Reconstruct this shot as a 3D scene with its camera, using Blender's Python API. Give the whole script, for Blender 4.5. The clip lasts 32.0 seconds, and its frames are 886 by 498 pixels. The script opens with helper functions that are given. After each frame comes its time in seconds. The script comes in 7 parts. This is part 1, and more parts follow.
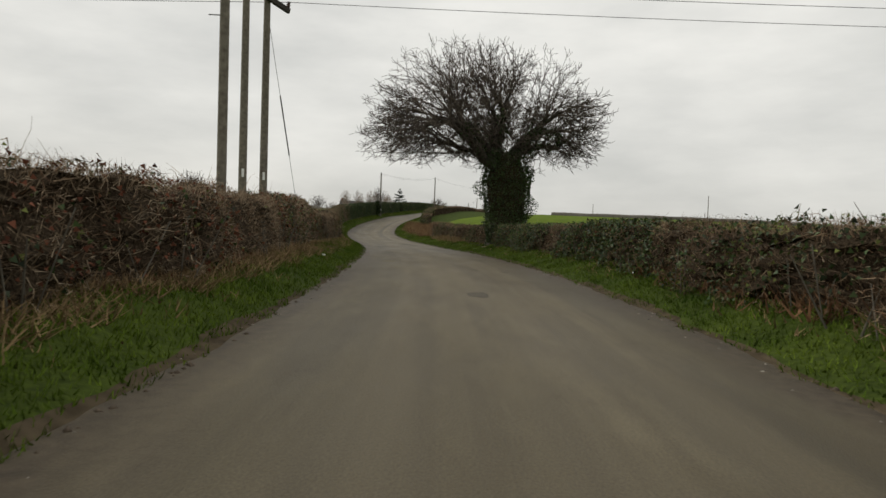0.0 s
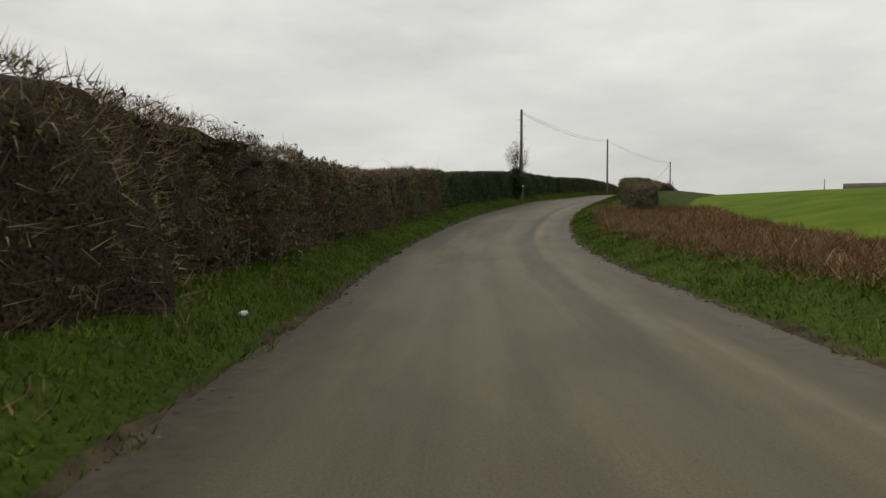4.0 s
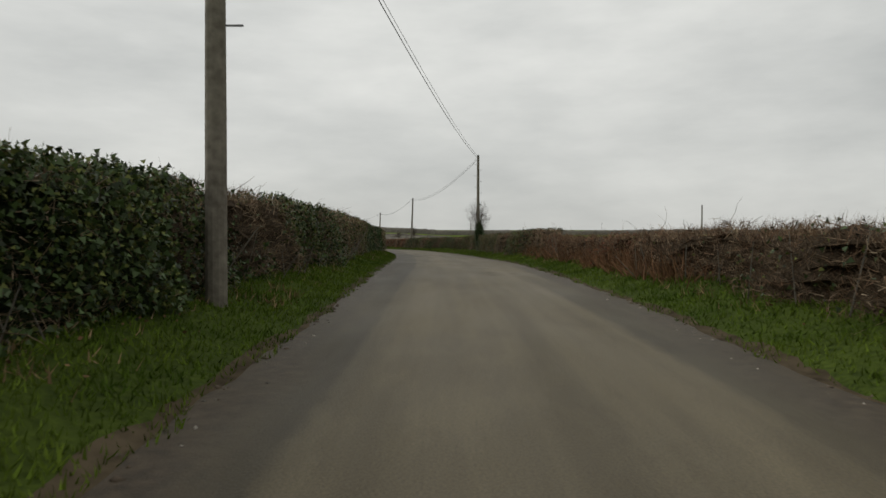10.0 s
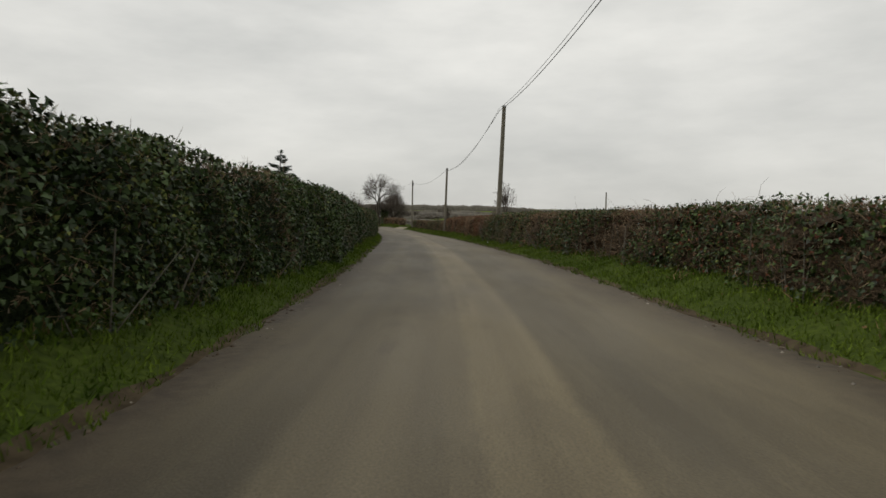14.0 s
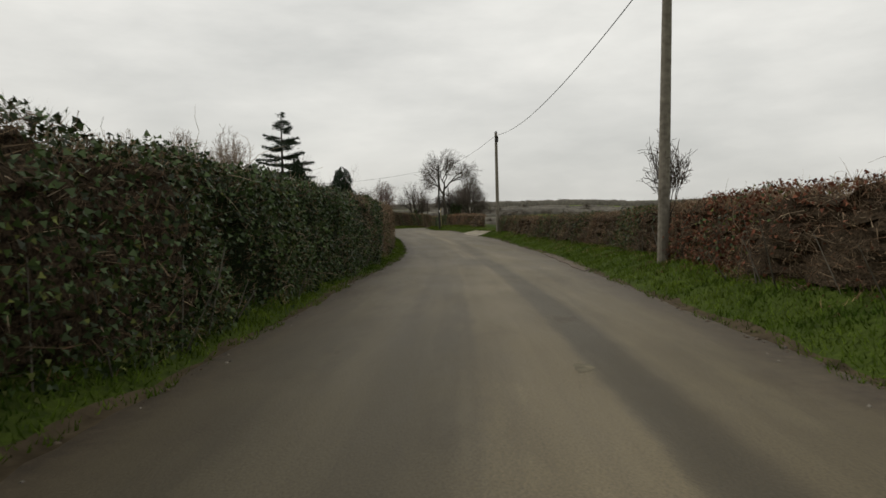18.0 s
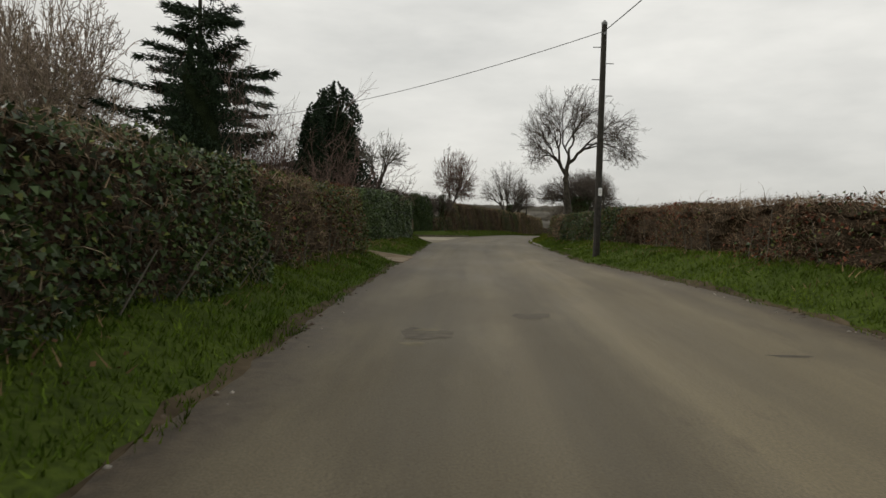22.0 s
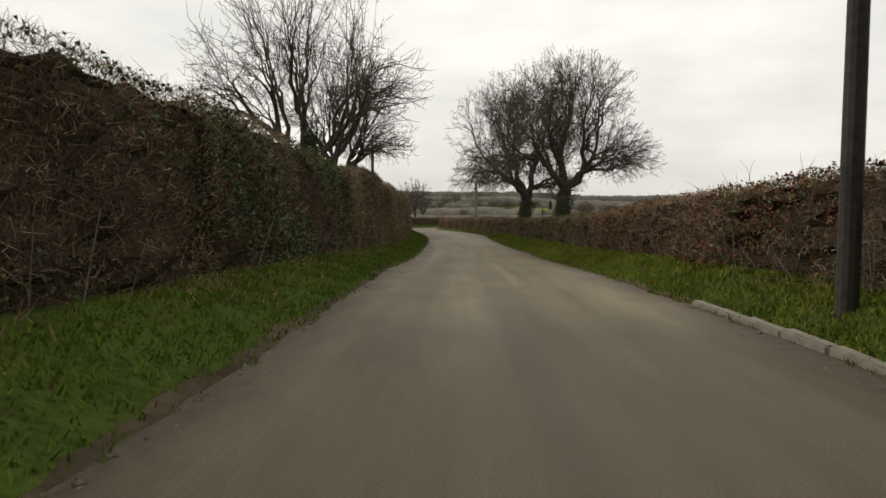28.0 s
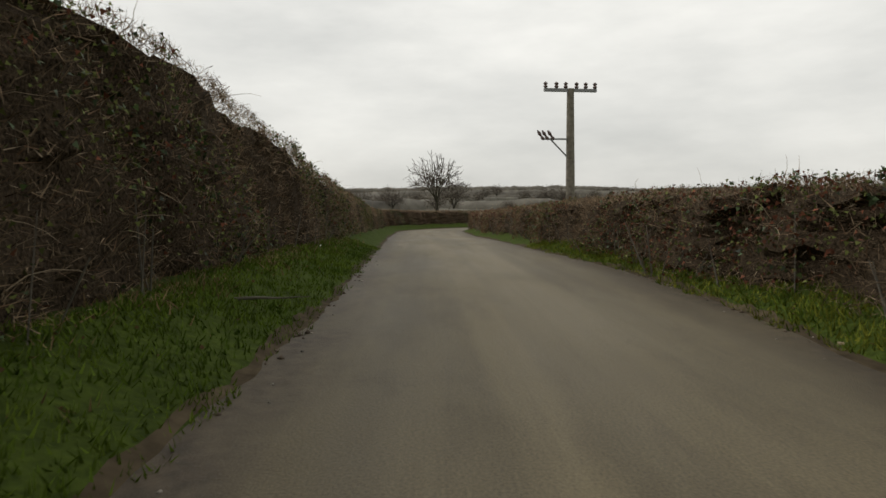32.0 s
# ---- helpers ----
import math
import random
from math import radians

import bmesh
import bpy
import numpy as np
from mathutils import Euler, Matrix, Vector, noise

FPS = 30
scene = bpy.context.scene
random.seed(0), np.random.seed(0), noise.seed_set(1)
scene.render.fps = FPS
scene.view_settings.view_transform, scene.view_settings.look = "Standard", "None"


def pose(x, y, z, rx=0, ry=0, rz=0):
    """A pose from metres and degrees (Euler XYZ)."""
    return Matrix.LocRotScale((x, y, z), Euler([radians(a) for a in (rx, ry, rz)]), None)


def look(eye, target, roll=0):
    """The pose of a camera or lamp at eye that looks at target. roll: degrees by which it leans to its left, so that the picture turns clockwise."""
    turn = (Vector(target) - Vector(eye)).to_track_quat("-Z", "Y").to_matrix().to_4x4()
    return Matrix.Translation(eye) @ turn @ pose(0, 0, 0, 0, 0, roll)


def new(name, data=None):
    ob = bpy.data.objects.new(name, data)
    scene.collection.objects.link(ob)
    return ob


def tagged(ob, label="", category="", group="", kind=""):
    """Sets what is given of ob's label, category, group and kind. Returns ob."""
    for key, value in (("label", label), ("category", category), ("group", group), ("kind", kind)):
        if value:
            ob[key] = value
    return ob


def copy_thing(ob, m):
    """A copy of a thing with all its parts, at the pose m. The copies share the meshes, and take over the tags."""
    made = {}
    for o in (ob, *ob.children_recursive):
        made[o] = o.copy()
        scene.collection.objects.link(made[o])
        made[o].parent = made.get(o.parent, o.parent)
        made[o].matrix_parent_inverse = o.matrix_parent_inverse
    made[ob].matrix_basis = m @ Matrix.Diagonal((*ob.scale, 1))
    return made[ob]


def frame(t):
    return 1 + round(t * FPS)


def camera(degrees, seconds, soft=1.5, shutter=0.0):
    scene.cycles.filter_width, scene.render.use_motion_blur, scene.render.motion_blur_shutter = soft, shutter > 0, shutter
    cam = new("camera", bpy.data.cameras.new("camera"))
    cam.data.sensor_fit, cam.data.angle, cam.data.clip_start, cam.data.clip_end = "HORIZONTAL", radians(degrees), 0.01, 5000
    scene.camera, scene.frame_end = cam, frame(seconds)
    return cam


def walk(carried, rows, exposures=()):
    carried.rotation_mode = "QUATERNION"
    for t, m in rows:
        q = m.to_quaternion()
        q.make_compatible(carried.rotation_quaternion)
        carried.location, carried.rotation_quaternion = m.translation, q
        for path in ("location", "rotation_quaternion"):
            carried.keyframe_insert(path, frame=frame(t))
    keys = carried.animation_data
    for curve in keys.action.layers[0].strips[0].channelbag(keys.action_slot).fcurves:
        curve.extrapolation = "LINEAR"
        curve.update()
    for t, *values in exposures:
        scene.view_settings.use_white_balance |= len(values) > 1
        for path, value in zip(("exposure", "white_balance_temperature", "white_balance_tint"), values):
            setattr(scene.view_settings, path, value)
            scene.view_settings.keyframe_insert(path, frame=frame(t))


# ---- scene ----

# ---------------------------------------------------------------- camera
cam = camera(64.9, 32.0, soft=1.5, shutter=0.04)
PATH = [
    (0, (0.00, 0.00, 1.25), (-1.21, 9.92, 0.87), 1.9),
    (0.5, (-0.77, 6.70, 1.25), (-2.21, 16.58, 0.74), 1.2),
    (1, (-1.76, 13.21, 1.26), (-3.75, 22.99, 0.76), -0.5),
    (1.5, (-2.98, 19.70, 1.22), (-5.28, 29.41, 0.65), 0.1),
    (2, (-4.35, 26.16, 1.12), (-6.61, 35.88, 0.43), 0.6),
    (2.5, (-5.88, 32.59, 1.01), (-8.37, 42.26, 0.44), 0.2),
    (3, (-7.58, 39.01, 0.90), (-10.45, 48.57, 0.28), 0.0),
    (3.5, (-9.43, 45.43, 0.82), (-12.56, 54.91, 0.23), -0.3),
    (4, (-11.41, 51.89, 0.77), (-14.56, 61.37, 0.29), -0.1),
    (4.5, (-13.42, 58.42, 0.79), (-16.51, 67.92, 0.42), -0.0),
    (5, (-15.35, 65.04, 0.87), (-18.22, 74.62, 0.62), -0.0),
    (5.5, (-17.07, 71.81, 1.06), (-19.56, 81.49, 0.94), 0.0),
    (6, (-18.40, 78.74, 1.39), (-20.26, 88.57, 1.45), -0.3),
    (6.5, (-19.19, 85.91, 1.83), (-20.15, 95.86, 2.05), 0.1),
    (7, (-19.39, 93.22, 2.36), (-19.59, 103.22, 2.58), -0.2),
    (7.5, (-19.28, 100.50, 2.82), (-19.13, 110.49, 2.96), -0.4),
    (8, (-19.04, 107.72, 3.17), (-18.80, 117.72, 3.24), -0.6),
    (8.5, (-18.76, 114.94, 3.47), (-18.47, 124.93, 3.48), -0.7),
    (9, (-18.42, 122.20, 3.78), (-18.03, 132.19, 3.83), 0.0),
    (9.5, (-18.02, 129.53, 4.09), (-17.56, 139.51, 3.96), 0.4),
    (10, (-17.61, 136.90, 4.38), (-17.15, 146.89, 4.22), 0.1),
    (10.5, (-17.22, 144.32, 4.50), (-16.90, 154.31, 4.12), 0.0),
    (11, (-16.89, 151.76, 4.52), (-16.73, 161.75, 4.16), 0.6),
    (11.5, (-16.68, 159.25, 4.52), (-16.51, 169.24, 4.15), 0.3),
    (12, (-16.54, 166.75, 4.50), (-16.37, 176.74, 4.02), -0.2),
    (12.5, (-16.46, 174.24, 4.41), (-16.51, 184.22, 3.94), -0.8),
    (13, (-16.47, 181.71, 4.31), (-16.91, 191.68, 3.82), -0.7),
    (13.5, (-16.60, 189.13, 4.24), (-17.32, 199.09, 3.80), 1.1),
    (14, (-17.03, 196.45, 4.18), (-17.96, 206.40, 3.71), 0.8),
    (14.5, (-17.63, 203.63, 4.13), (-18.82, 213.54, 3.58), -0.0),
    (15, (-18.41, 210.70, 4.11), (-19.88, 220.58, 3.61), 0.0),
    (15.5, (-19.34, 217.66, 4.08), (-21.06, 227.49, 3.52), -0.3),
    (16, (-20.35, 224.53, 4.02), (-22.04, 234.37, 3.45), -0.2),
    (16.5, (-21.40, 231.34, 3.94), (-23.15, 241.17, 3.38), -0.2),
    (17, (-22.50, 238.08, 3.86), (-24.34, 247.89, 3.30), -0.3),
    (17.5, (-23.66, 244.78, 3.78), (-25.68, 254.55, 3.25), -0.6),
    (18, (-24.89, 251.43, 3.72), (-27.00, 261.19, 3.23), -1.5),
    (18.5, (-26.20, 258.07, 3.62), (-28.32, 267.83, 3.09), -0.9),
    (19, (-27.51, 264.68, 3.47), (-29.58, 274.45, 3.01), -0.4),
    (19.5, (-28.84, 271.21, 3.32), (-30.98, 280.97, 2.80), -0.3),
    (20, (-30.35, 277.65, 3.19), (-32.82, 287.33, 2.70), -0.4),
    (20.5, (-32.13, 283.94, 3.17), (-35.02, 293.50, 2.73), -0.9),
    (21, (-34.03, 290.05, 3.23), (-37.12, 299.55, 2.76), 0.1),
    (21.5, (-35.96, 296.12, 3.29), (-39.25, 305.55, 2.85), 0.6),
    (22, (-37.94, 302.16, 3.29), (-41.30, 311.57, 2.82), 1.5),
    (22.5, (-39.94, 308.09, 3.24), (-43.30, 317.50, 2.86), 0.8),
    (23, (-41.85, 313.88, 3.21), (-45.22, 323.29, 2.76), 0.4),
    (23.5, (-43.67, 319.44, 3.18), (-47.05, 328.83, 2.64), 1.1),
    (24, (-45.45, 325.06, 3.08), (-48.81, 334.46, 2.56), 1.3),
    (24.5, (-47.23, 330.78, 2.99), (-50.39, 340.25, 2.51), 1.2),
    (25, (-48.90, 336.56, 3.02), (-51.80, 346.11, 2.47), 0.4),
    (25.5, (-50.29, 342.24, 3.03), (-52.90, 351.88, 2.46), 0.4),
    (26, (-51.38, 347.73, 2.98), (-53.59, 357.46, 2.34), 0.2),
    (26.5, (-52.28, 353.31, 2.92), (-54.00, 363.15, 2.36), 0.7),
    (27, (-53.03, 358.97, 2.86), (-54.41, 368.86, 2.32), 0.3),
    (27.5, (-53.67, 364.67, 2.79), (-54.89, 374.58, 2.22), 0.2),
    (28, (-54.23, 370.42, 2.70), (-55.35, 380.34, 2.08), 0.2),
    (28.5, (-54.75, 376.21, 2.59), (-55.76, 386.14, 1.92), 0.3),
    (29, (-55.29, 382.03, 2.45), (-56.28, 391.96, 1.82), -0.4),
    (29.5, (-55.84, 387.83, 2.25), (-56.86, 397.75, 1.52), -0.5),
    (30, (-56.41, 393.58, 2.03), (-57.50, 403.49, 1.26), 0.7),
    (30.5, (-56.97, 399.23, 1.79), (-58.16, 409.13, 1.00), -0.4),
    (31, (-57.52, 404.87, 1.59), (-58.74, 414.76, 0.82), -2.0),
    (31.5, (-58.15, 410.60, 1.54), (-59.50, 420.49, 0.83), -1.3),
    (32, (-58.90, 416.36, 1.56), (-60.60, 426.19, 0.90), -0.6),
]
walk(cam, [(t, look(eye, target, roll)) for t, eye, target, roll in PATH], exposures=[
    (0, 0.0, 6700, 10), (3, -0.08, 6690, 10), (7, -0.15, 6630, 10), (8.5, -0.22, 6560, 9), (10, -0.19, 6560, 9), (11.5, -0.20, 6600, 9), (13, -0.12, 6680, 10), (18, -0.04, 6700, 10), (19.6, -0.06, 6720, 10), (21, -0.08, 6720, 10), (24, 0.15, 6720, 10), (25, -0.15, 6820, 12), (26.4, 0.03, 6840, 12),
    (28.6, 0.33, 6850, 11), (30.2, 0.40, 6900, 11), (31.2, 0.25, 6750, 10), (32, 0.1, 6700, 10)])

# ---------------------------------------------------------------- sky and sun
world = bpy.data.worlds.new("overcast_sky")
scene.world = world
world.use_nodes = True
wn, wl = world.node_tree.nodes, world.node_tree.links
wn.clear()
w_out = wn.new("ShaderNodeOutputWorld")
w_bg = wn.new("ShaderNodeBackground")
w_co = wn.new("ShaderNodeTexCoord")
w_map = wn.new("ShaderNodeMapping")
w_map.inputs["Scale"].default_value = (1.0, 1.0, 3.2)
w_noise = wn.new("ShaderNodeTexNoise")
w_noise.inputs["Scale"].default_value = 2.3
w_noise.inputs["Detail"].default_value = 6.0
w_noise.inputs["Roughness"].default_value = 0.55
w_ramp = wn.new("ShaderNodeValToRGB")
w_ramp.color_ramp.elements[0].position = 0.30
w_ramp.color_ramp.elements[0].color = (0.60, 0.615, 0.605, 1)
w_ramp.color_ramp.elements[1].position = 0.70
w_ramp.color_ramp.elements[1].color = (0.93, 0.935, 0.905, 1)
w_sep = wn.new("ShaderNodeSeparateXYZ")
w_alt = wn.new("ShaderNodeMapRange")
w_alt.inputs["From Min"].default_value = 0.0
w_alt.inputs["From Max"].default_value = 0.75
w_alt.inputs["To Min"].default_value = 0.86
w_alt.inputs["To Max"].default_value = 1.2
w_mul = wn.new("ShaderNodeMixRGB")
w_mul.blend_type = "MULTIPLY"
w_mul.inputs["Fac"].default_value = 1.0
w_sky = wn.new("ShaderNodeTexSky")
w_sky.sky_type = "NISHITA"
w_sky.sun_disc = False
w_sky.sun_elevation = radians(30)
w_sky.sun_rotation = radians(-60)
w_dim = wn.new("ShaderNodeMixRGB")
w_dim.blend_type = "MULTIPLY"
w_dim.inputs["Fac"].default_value = 1.0
w_dim.inputs["Color2"].default_value = (0.1, 0.1, 0.1, 1)
w_mix = wn.new("ShaderNodeMixRGB")
w_mix.inputs["Fac"].default_value = 0.96
wl.new(w_co.outputs["Generated"], w_map.inputs["Vector"])
wl.new(w_map.outputs["Vector"], w_noise.inputs["Vector"])
wl.new(w_noise.outputs["Fac"], w_ramp.inputs["Fac"])
wl.new(w_co.outputs["Generated"], w_sep.inputs["Vector"])
wl.new(w_sep.outputs["Z"], w_alt.inputs["Value"])
wl.new(w_ramp.outputs["Color"], w_mul.inputs["Color1"])
wl.new(w_alt.outputs["Result"], w_mul.inputs["Color2"])
wl.new(w_sky.outputs["Color"], w_dim.inputs["Color1"])
wl.new(w_dim.outputs["Color"], w_mix.inputs["Color1"])
wl.new(w_mul.outputs["Color"], w_mix.inputs["Color2"])
wl.new(w_mix.outputs["Color"], w_bg.inputs["Color"])
w_bg.inputs["Strength"].default_value = 1.0
wl.new(w_bg.outputs["Background"], w_out.inputs["Surface"])

sun = new("sun", bpy.data.lights.new("sun", "SUN"))
sun.data.energy = 1.25
sun.data.angle = radians(24)
sun.data.color = (1.0, 0.97, 0.92)
sun.matrix_world = pose(0, 0, 60, 0, -60, -12)

# ---------------------------------------------------------------- materials
MATS = {}


def material(name, dark, light, scale=6.0, rough=0.85, bump=0.3, detail=6.0, island=0.0, spec=0.3, coarse=0.6, metal=0.0, each=0.0):
    """Two-scale noise between two colours, fine bump, and a spread of brightness from piece to piece."""
    m = bpy.data.materials.new(name)
    m.use_nodes = True
    n, l = m.node_tree.nodes, m.node_tree.links
    b = n["Principled BSDF"]
    co = n.new("ShaderNodeTexCoord")
    fine = n.new("ShaderNodeTexNoise")
    fine.inputs["Scale"].default_value = scale
    fine.inputs["Detail"].default_value = detail
    big = n.new("ShaderNodeTexNoise")
    big.inputs["Scale"].default_value = scale * 0.11
    big.inputs["Detail"].default_value = 3.0
    l.new(co.outputs["Object"], fine.inputs["Vector"])
    l.new(co.outputs["Object"], big.inputs["Vector"])
    mixf = n.new("ShaderNodeMix")
    mixf.inputs[0].default_value = coarse * 0.6
    l.new(fine.outputs["Fac"], mixf.inputs[2])
    l.new(big.outputs["Fac"], mixf.inputs[3])
    ramp = n.new("ShaderNodeValToRGB")
    ramp.color_ramp.elements[0].position, ramp.color_ramp.elements[1].position = 0.34, 0.66
    ramp.color_ramp.elements[0].color, ramp.color_ramp.elements[1].color = (*dark, 1), (*light, 1)
    l.new(mixf.outputs[0], ramp.inputs["Fac"])
    last = ramp.outputs["Color"]
    if island > 0 or each > 0:
        geo = n.new("ShaderNodeObjectInfo" if each > 0 else "ShaderNodeNewGeometry")
        span = n.new("ShaderNodeMapRange")
        span.inputs["To Min"].default_value, span.inputs["To Max"].default_value = 1 - max(island, each), 1 + max(island, each)
        l.new(geo.outputs["Random" if each > 0 else "Random Per Island"], span.inputs["Value"])
        mul = n.new("ShaderNodeMixRGB")
        mul.blend_type = "MULTIPLY"
        mul.inputs["Fac"].default_value = 1.0
        l.new(last, mul.inputs["Color1"])
        l.new(span.outputs["Result"], mul.inputs["Color2"])
        last = mul.outputs["Color"]
    l.new(last, b.inputs["Base Color"])
    b.inputs["Roughness"].default_value = rough
    b.inputs["Metallic"].default_value = metal
    b.inputs["Specular IOR Level"].default_value = spec
    if bump > 0:
        bp = n.new("ShaderNodeBump")
        bp.inputs["Strength"].default_value = bump
        bp.inputs["Distance"].default_value = 0.03
        l.new(fine.outputs["Fac"], bp.inputs["Height"])
        l.new(bp.outputs["Normal"], b.inputs["Normal"])
    MATS[name] = m
    return m


M_FIELD = material("field_grass", (0.06, 0.095, 0.010), (0.12, 0.165, 0.018), 0.6, 0.95, 0.4, spec=0.03)
M_VERGE = material("verge_soil_and_grass", (0.024, 0.036, 0.008), (0.060, 0.084, 0.014), 14.0, 0.95, 0.8, spec=0.05)
M_BLADE = material("grass_blade", (0.030, 0.058, 0.007), (0.108, 0.150, 0.020), 1.6, 0.9, 0.0, island=0.45, spec=0.04)
M_EARTH = material("bare_earth_edge", (0.030, 0.023, 0.014), (0.092, 0.071, 0.045), 5.0, 0.95, 0.8, spec=0.05)
M_BLADEY = material("yellowed_grass_blade", (0.080, 0.092, 0.010), (0.190, 0.195, 0.030), 1.6, 0.9, 0.0, island=0.45, spec=0.04)
M_STRAW = material("dead_grass", (0.13, 0.085, 0.045), (0.27, 0.19, 0.10), 2.0, 0.85, 0.0, island=0.5, spec=0.05)
M_BRACKEN = material("dead_bracken", (0.085, 0.045, 0.025), (0.19, 0.105, 0.055), 2.0, 0.85, 0.0, island=0.5, spec=0.05)
# near-black green: the shade behind the leaves is put into this colour
M_LEAF_SHADE = material("leafy_core_shade", (0.003, 0.0045, 0.002), (0.020, 0.028, 0.012), 30.0, 0.95, 1.0, spec=0.03, detail=8.0, coarse=0.3)
# brown of the inner twigs, with shade between them painted as near-black
M_TWIG_SHADE = material("hedge_inside", (0.005, 0.004, 0.003), (0.082, 0.060, 0.039), 30.0, 0.95, 1.0, spec=0.03, detail=8.0, coarse=0.3)
M_TWIG = material("hedge_twig", (0.085, 0.060, 0.039), (0.235, 0.172, 0.110), 1.6, 0.8, 0.0, island=0.7, spec=0.05)
M_TWIGR = material("hedge_twig_red", (0.085, 0.051, 0.033), (0.20, 0.125, 0.076), 1.6, 0.8, 0.0, island=0.7, spec=0.05)
M_LITTER = material("dead_leaf", (0.05, 0.030, 0.016), (0.16, 0.095, 0.05), 2.0, 0.85, 0.0, island=0.6, spec=0.05)
M_CUT = material("cut_twig_end", (0.20, 0.15, 0.10), (0.36, 0.285, 0.20), 3.0, 0.8, 0.0, island=0.4, spec=0.05)
M_IVY = material("ivy_leaf", (0.015, 0.030, 0.008), (0.050, 0.076, 0.022), 2.0, 0.46, 0.0, island=0.75, spec=0.2)
M_LAUREL = material("laurel_leaf", (0.022, 0.044, 0.012), (0.082, 0.118, 0.034), 2.0, 0.36, 0.0, island=0.8, spec=0.4)
M_OLIVE = material("hawthorn_leaf", (0.055, 0.066, 0.018), (0.135, 0.15, 0.045), 2.0, 0.6, 0.0, island=0.5, spec=0.05)
M_COPPER = material("copper_leaf", (0.070, 0.026, 0.016), (0.17, 0.066, 0.038), 2.0, 0.7, 0.0, island=0.5, spec=0.05)
M_BARK = material("bark", (0.022, 0.019, 0.015), (0.075, 0.064, 0.05), 5.0, 0.92, 0.8, spec=0.15)
M_BARKP = material("pale_bark", (0.07, 0.062, 0.05), (0.16, 0.145, 0.115), 4.0, 0.9, 0.7, spec=0.15)
M_TWIGT = material("tree_twig", (0.046, 0.037, 0.031), (0.120, 0.098, 0.080), 3.0, 0.9, 0.0, island=0.4, spec=0.1)
M_TWIGP = material("pinkish_tree_twig", (0.09, 0.06, 0.05), (0.19, 0.13, 0.11), 3.0, 0.9, 0.0, island=0.4, spec=0.1)
M_TWIGPALE = material("pale_garden_twig", (0.16, 0.12, 0.095), (0.30, 0.235, 0.19), 3.0, 0.9, 0.0, island=0.4, spec=0.1)
M_NEEDLE = material("conifer_needles", (0.010, 0.020, 0.011), (0.028, 0.045, 0.022), 3.0, 0.8, 0.0, island=0.5, spec=0.2)
M_POLE = material("weathered_pole_wood", (0.085, 0.075, 0.058), (0.19, 0.17, 0.135), 9.0, 0.85, 0.5, spec=0.2)
M_POLED = material("creosoted_pole_wood", (0.018, 0.016, 0.013), (0.05, 0.044, 0.036), 9.0, 0.8, 0.5, spec=0.25)
M_METAL = material("galvanised_metal", (0.12, 0.12, 0.12), (0.25, 0.25, 0.25), 20.0, 0.5, 0.1, metal=0.8)
M_WIRE = material("wire", (0.03, 0.03, 0.03), (0.06, 0.06, 0.06), 20.0, 0.6, 0.0)
M_PORC = material("insulator_porcelain", (0.05, 0.03, 0.025), (0.10, 0.06, 0.05), 20.0, 0.3, 0.0, spec=0.5)
M_FENCE = material("old_fence_wood", (0.10, 0.085, 0.062), (0.24, 0.21, 0.16), 8.0, 0.9, 0.6, spec=0.15)
M_CONC = material("concrete", (0.155, 0.134, 0.099), (0.27, 0.239, 0.181), 1.6, 0.9, 0.4)
M_GRAVEL = material("drive_gravel", (0.095, 0.071, 0.045), (0.195, 0.150, 0.098), 3.5, 0.95, 0.6)
M_KERB = material("kerb_concrete", (0.10, 0.092, 0.072), (0.23, 0.21, 0.165), 4.0, 0.9, 0.5, island=0.2)
M_KERBM = material("mossy_kerb", (0.042, 0.036, 0.022), (0.125, 0.110, 0.074), 5.0, 0.92, 0.6)
M_BRICK = material("red_brick", (0.112, 0.031, 0.021), (0.205, 0.058, 0.039), 6.0, 0.85, 0.5, each=0.22)
M_MORTAR = material("mortar", (0.105, 0.036, 0.027), (0.175, 0.068, 0.050), 14.0, 0.95, 0.5)
M_LIME = material("lime_bloom", (0.38, 0.33, 0.29), (0.62, 0.57, 0.52), 30.0, 0.95, 0.3, island=0.3)
M_STONE = material("stone_slab", (0.075, 0.060, 0.037), (0.165, 0.135, 0.085), 6.0, 0.9, 0.6)
M_MUD = material("verge_mud", (0.05, 0.037, 0.026), (0.13, 0.10, 0.07), 7.0, 0.9, 0.8)
M_STONES = material("loose_stone", (0.11, 0.10, 0.08), (0.32, 0.29, 0.25), 12.0, 0.9, 0.3, island=0.6)
M_WHITE = material("white_plastic", (0.62, 0.62, 0.60), (0.75, 0.75, 0.73), 8.0, 0.5, 0.0)
M_YELLOW = material("yellow_plastic_sleeve", (0.40, 0.33, 0.12), (0.52, 0.43, 0.18), 8.0, 0.5, 0.0)
M_RENDER = material("cream_render", (0.42, 0.38, 0.33), (0.58, 0.54, 0.48), 3.0, 0.9, 0.2)
M_SLATE = material("roof_slate", (0.05, 0.045, 0.045), (0.11, 0.10, 0.095), 6.0, 0.7, 0.4)
M_GLASS = material("window_glass_dark", (0.015, 0.018, 0.02), (0.03, 0.034, 0.038), 1.0, 0.1, 0.0, spec=0.6)
M_TRENCH = material("paler_asphalt", (0.092, 0.079, 0.050), (0.155, 0.133, 0.086), 9.0, 0.9, 0.3)
M_PATCHD = material("darker_asphalt", (0.050, 0.042, 0.030), (0.098, 0.083, 0.059), 9.0, 0.85, 0.4)
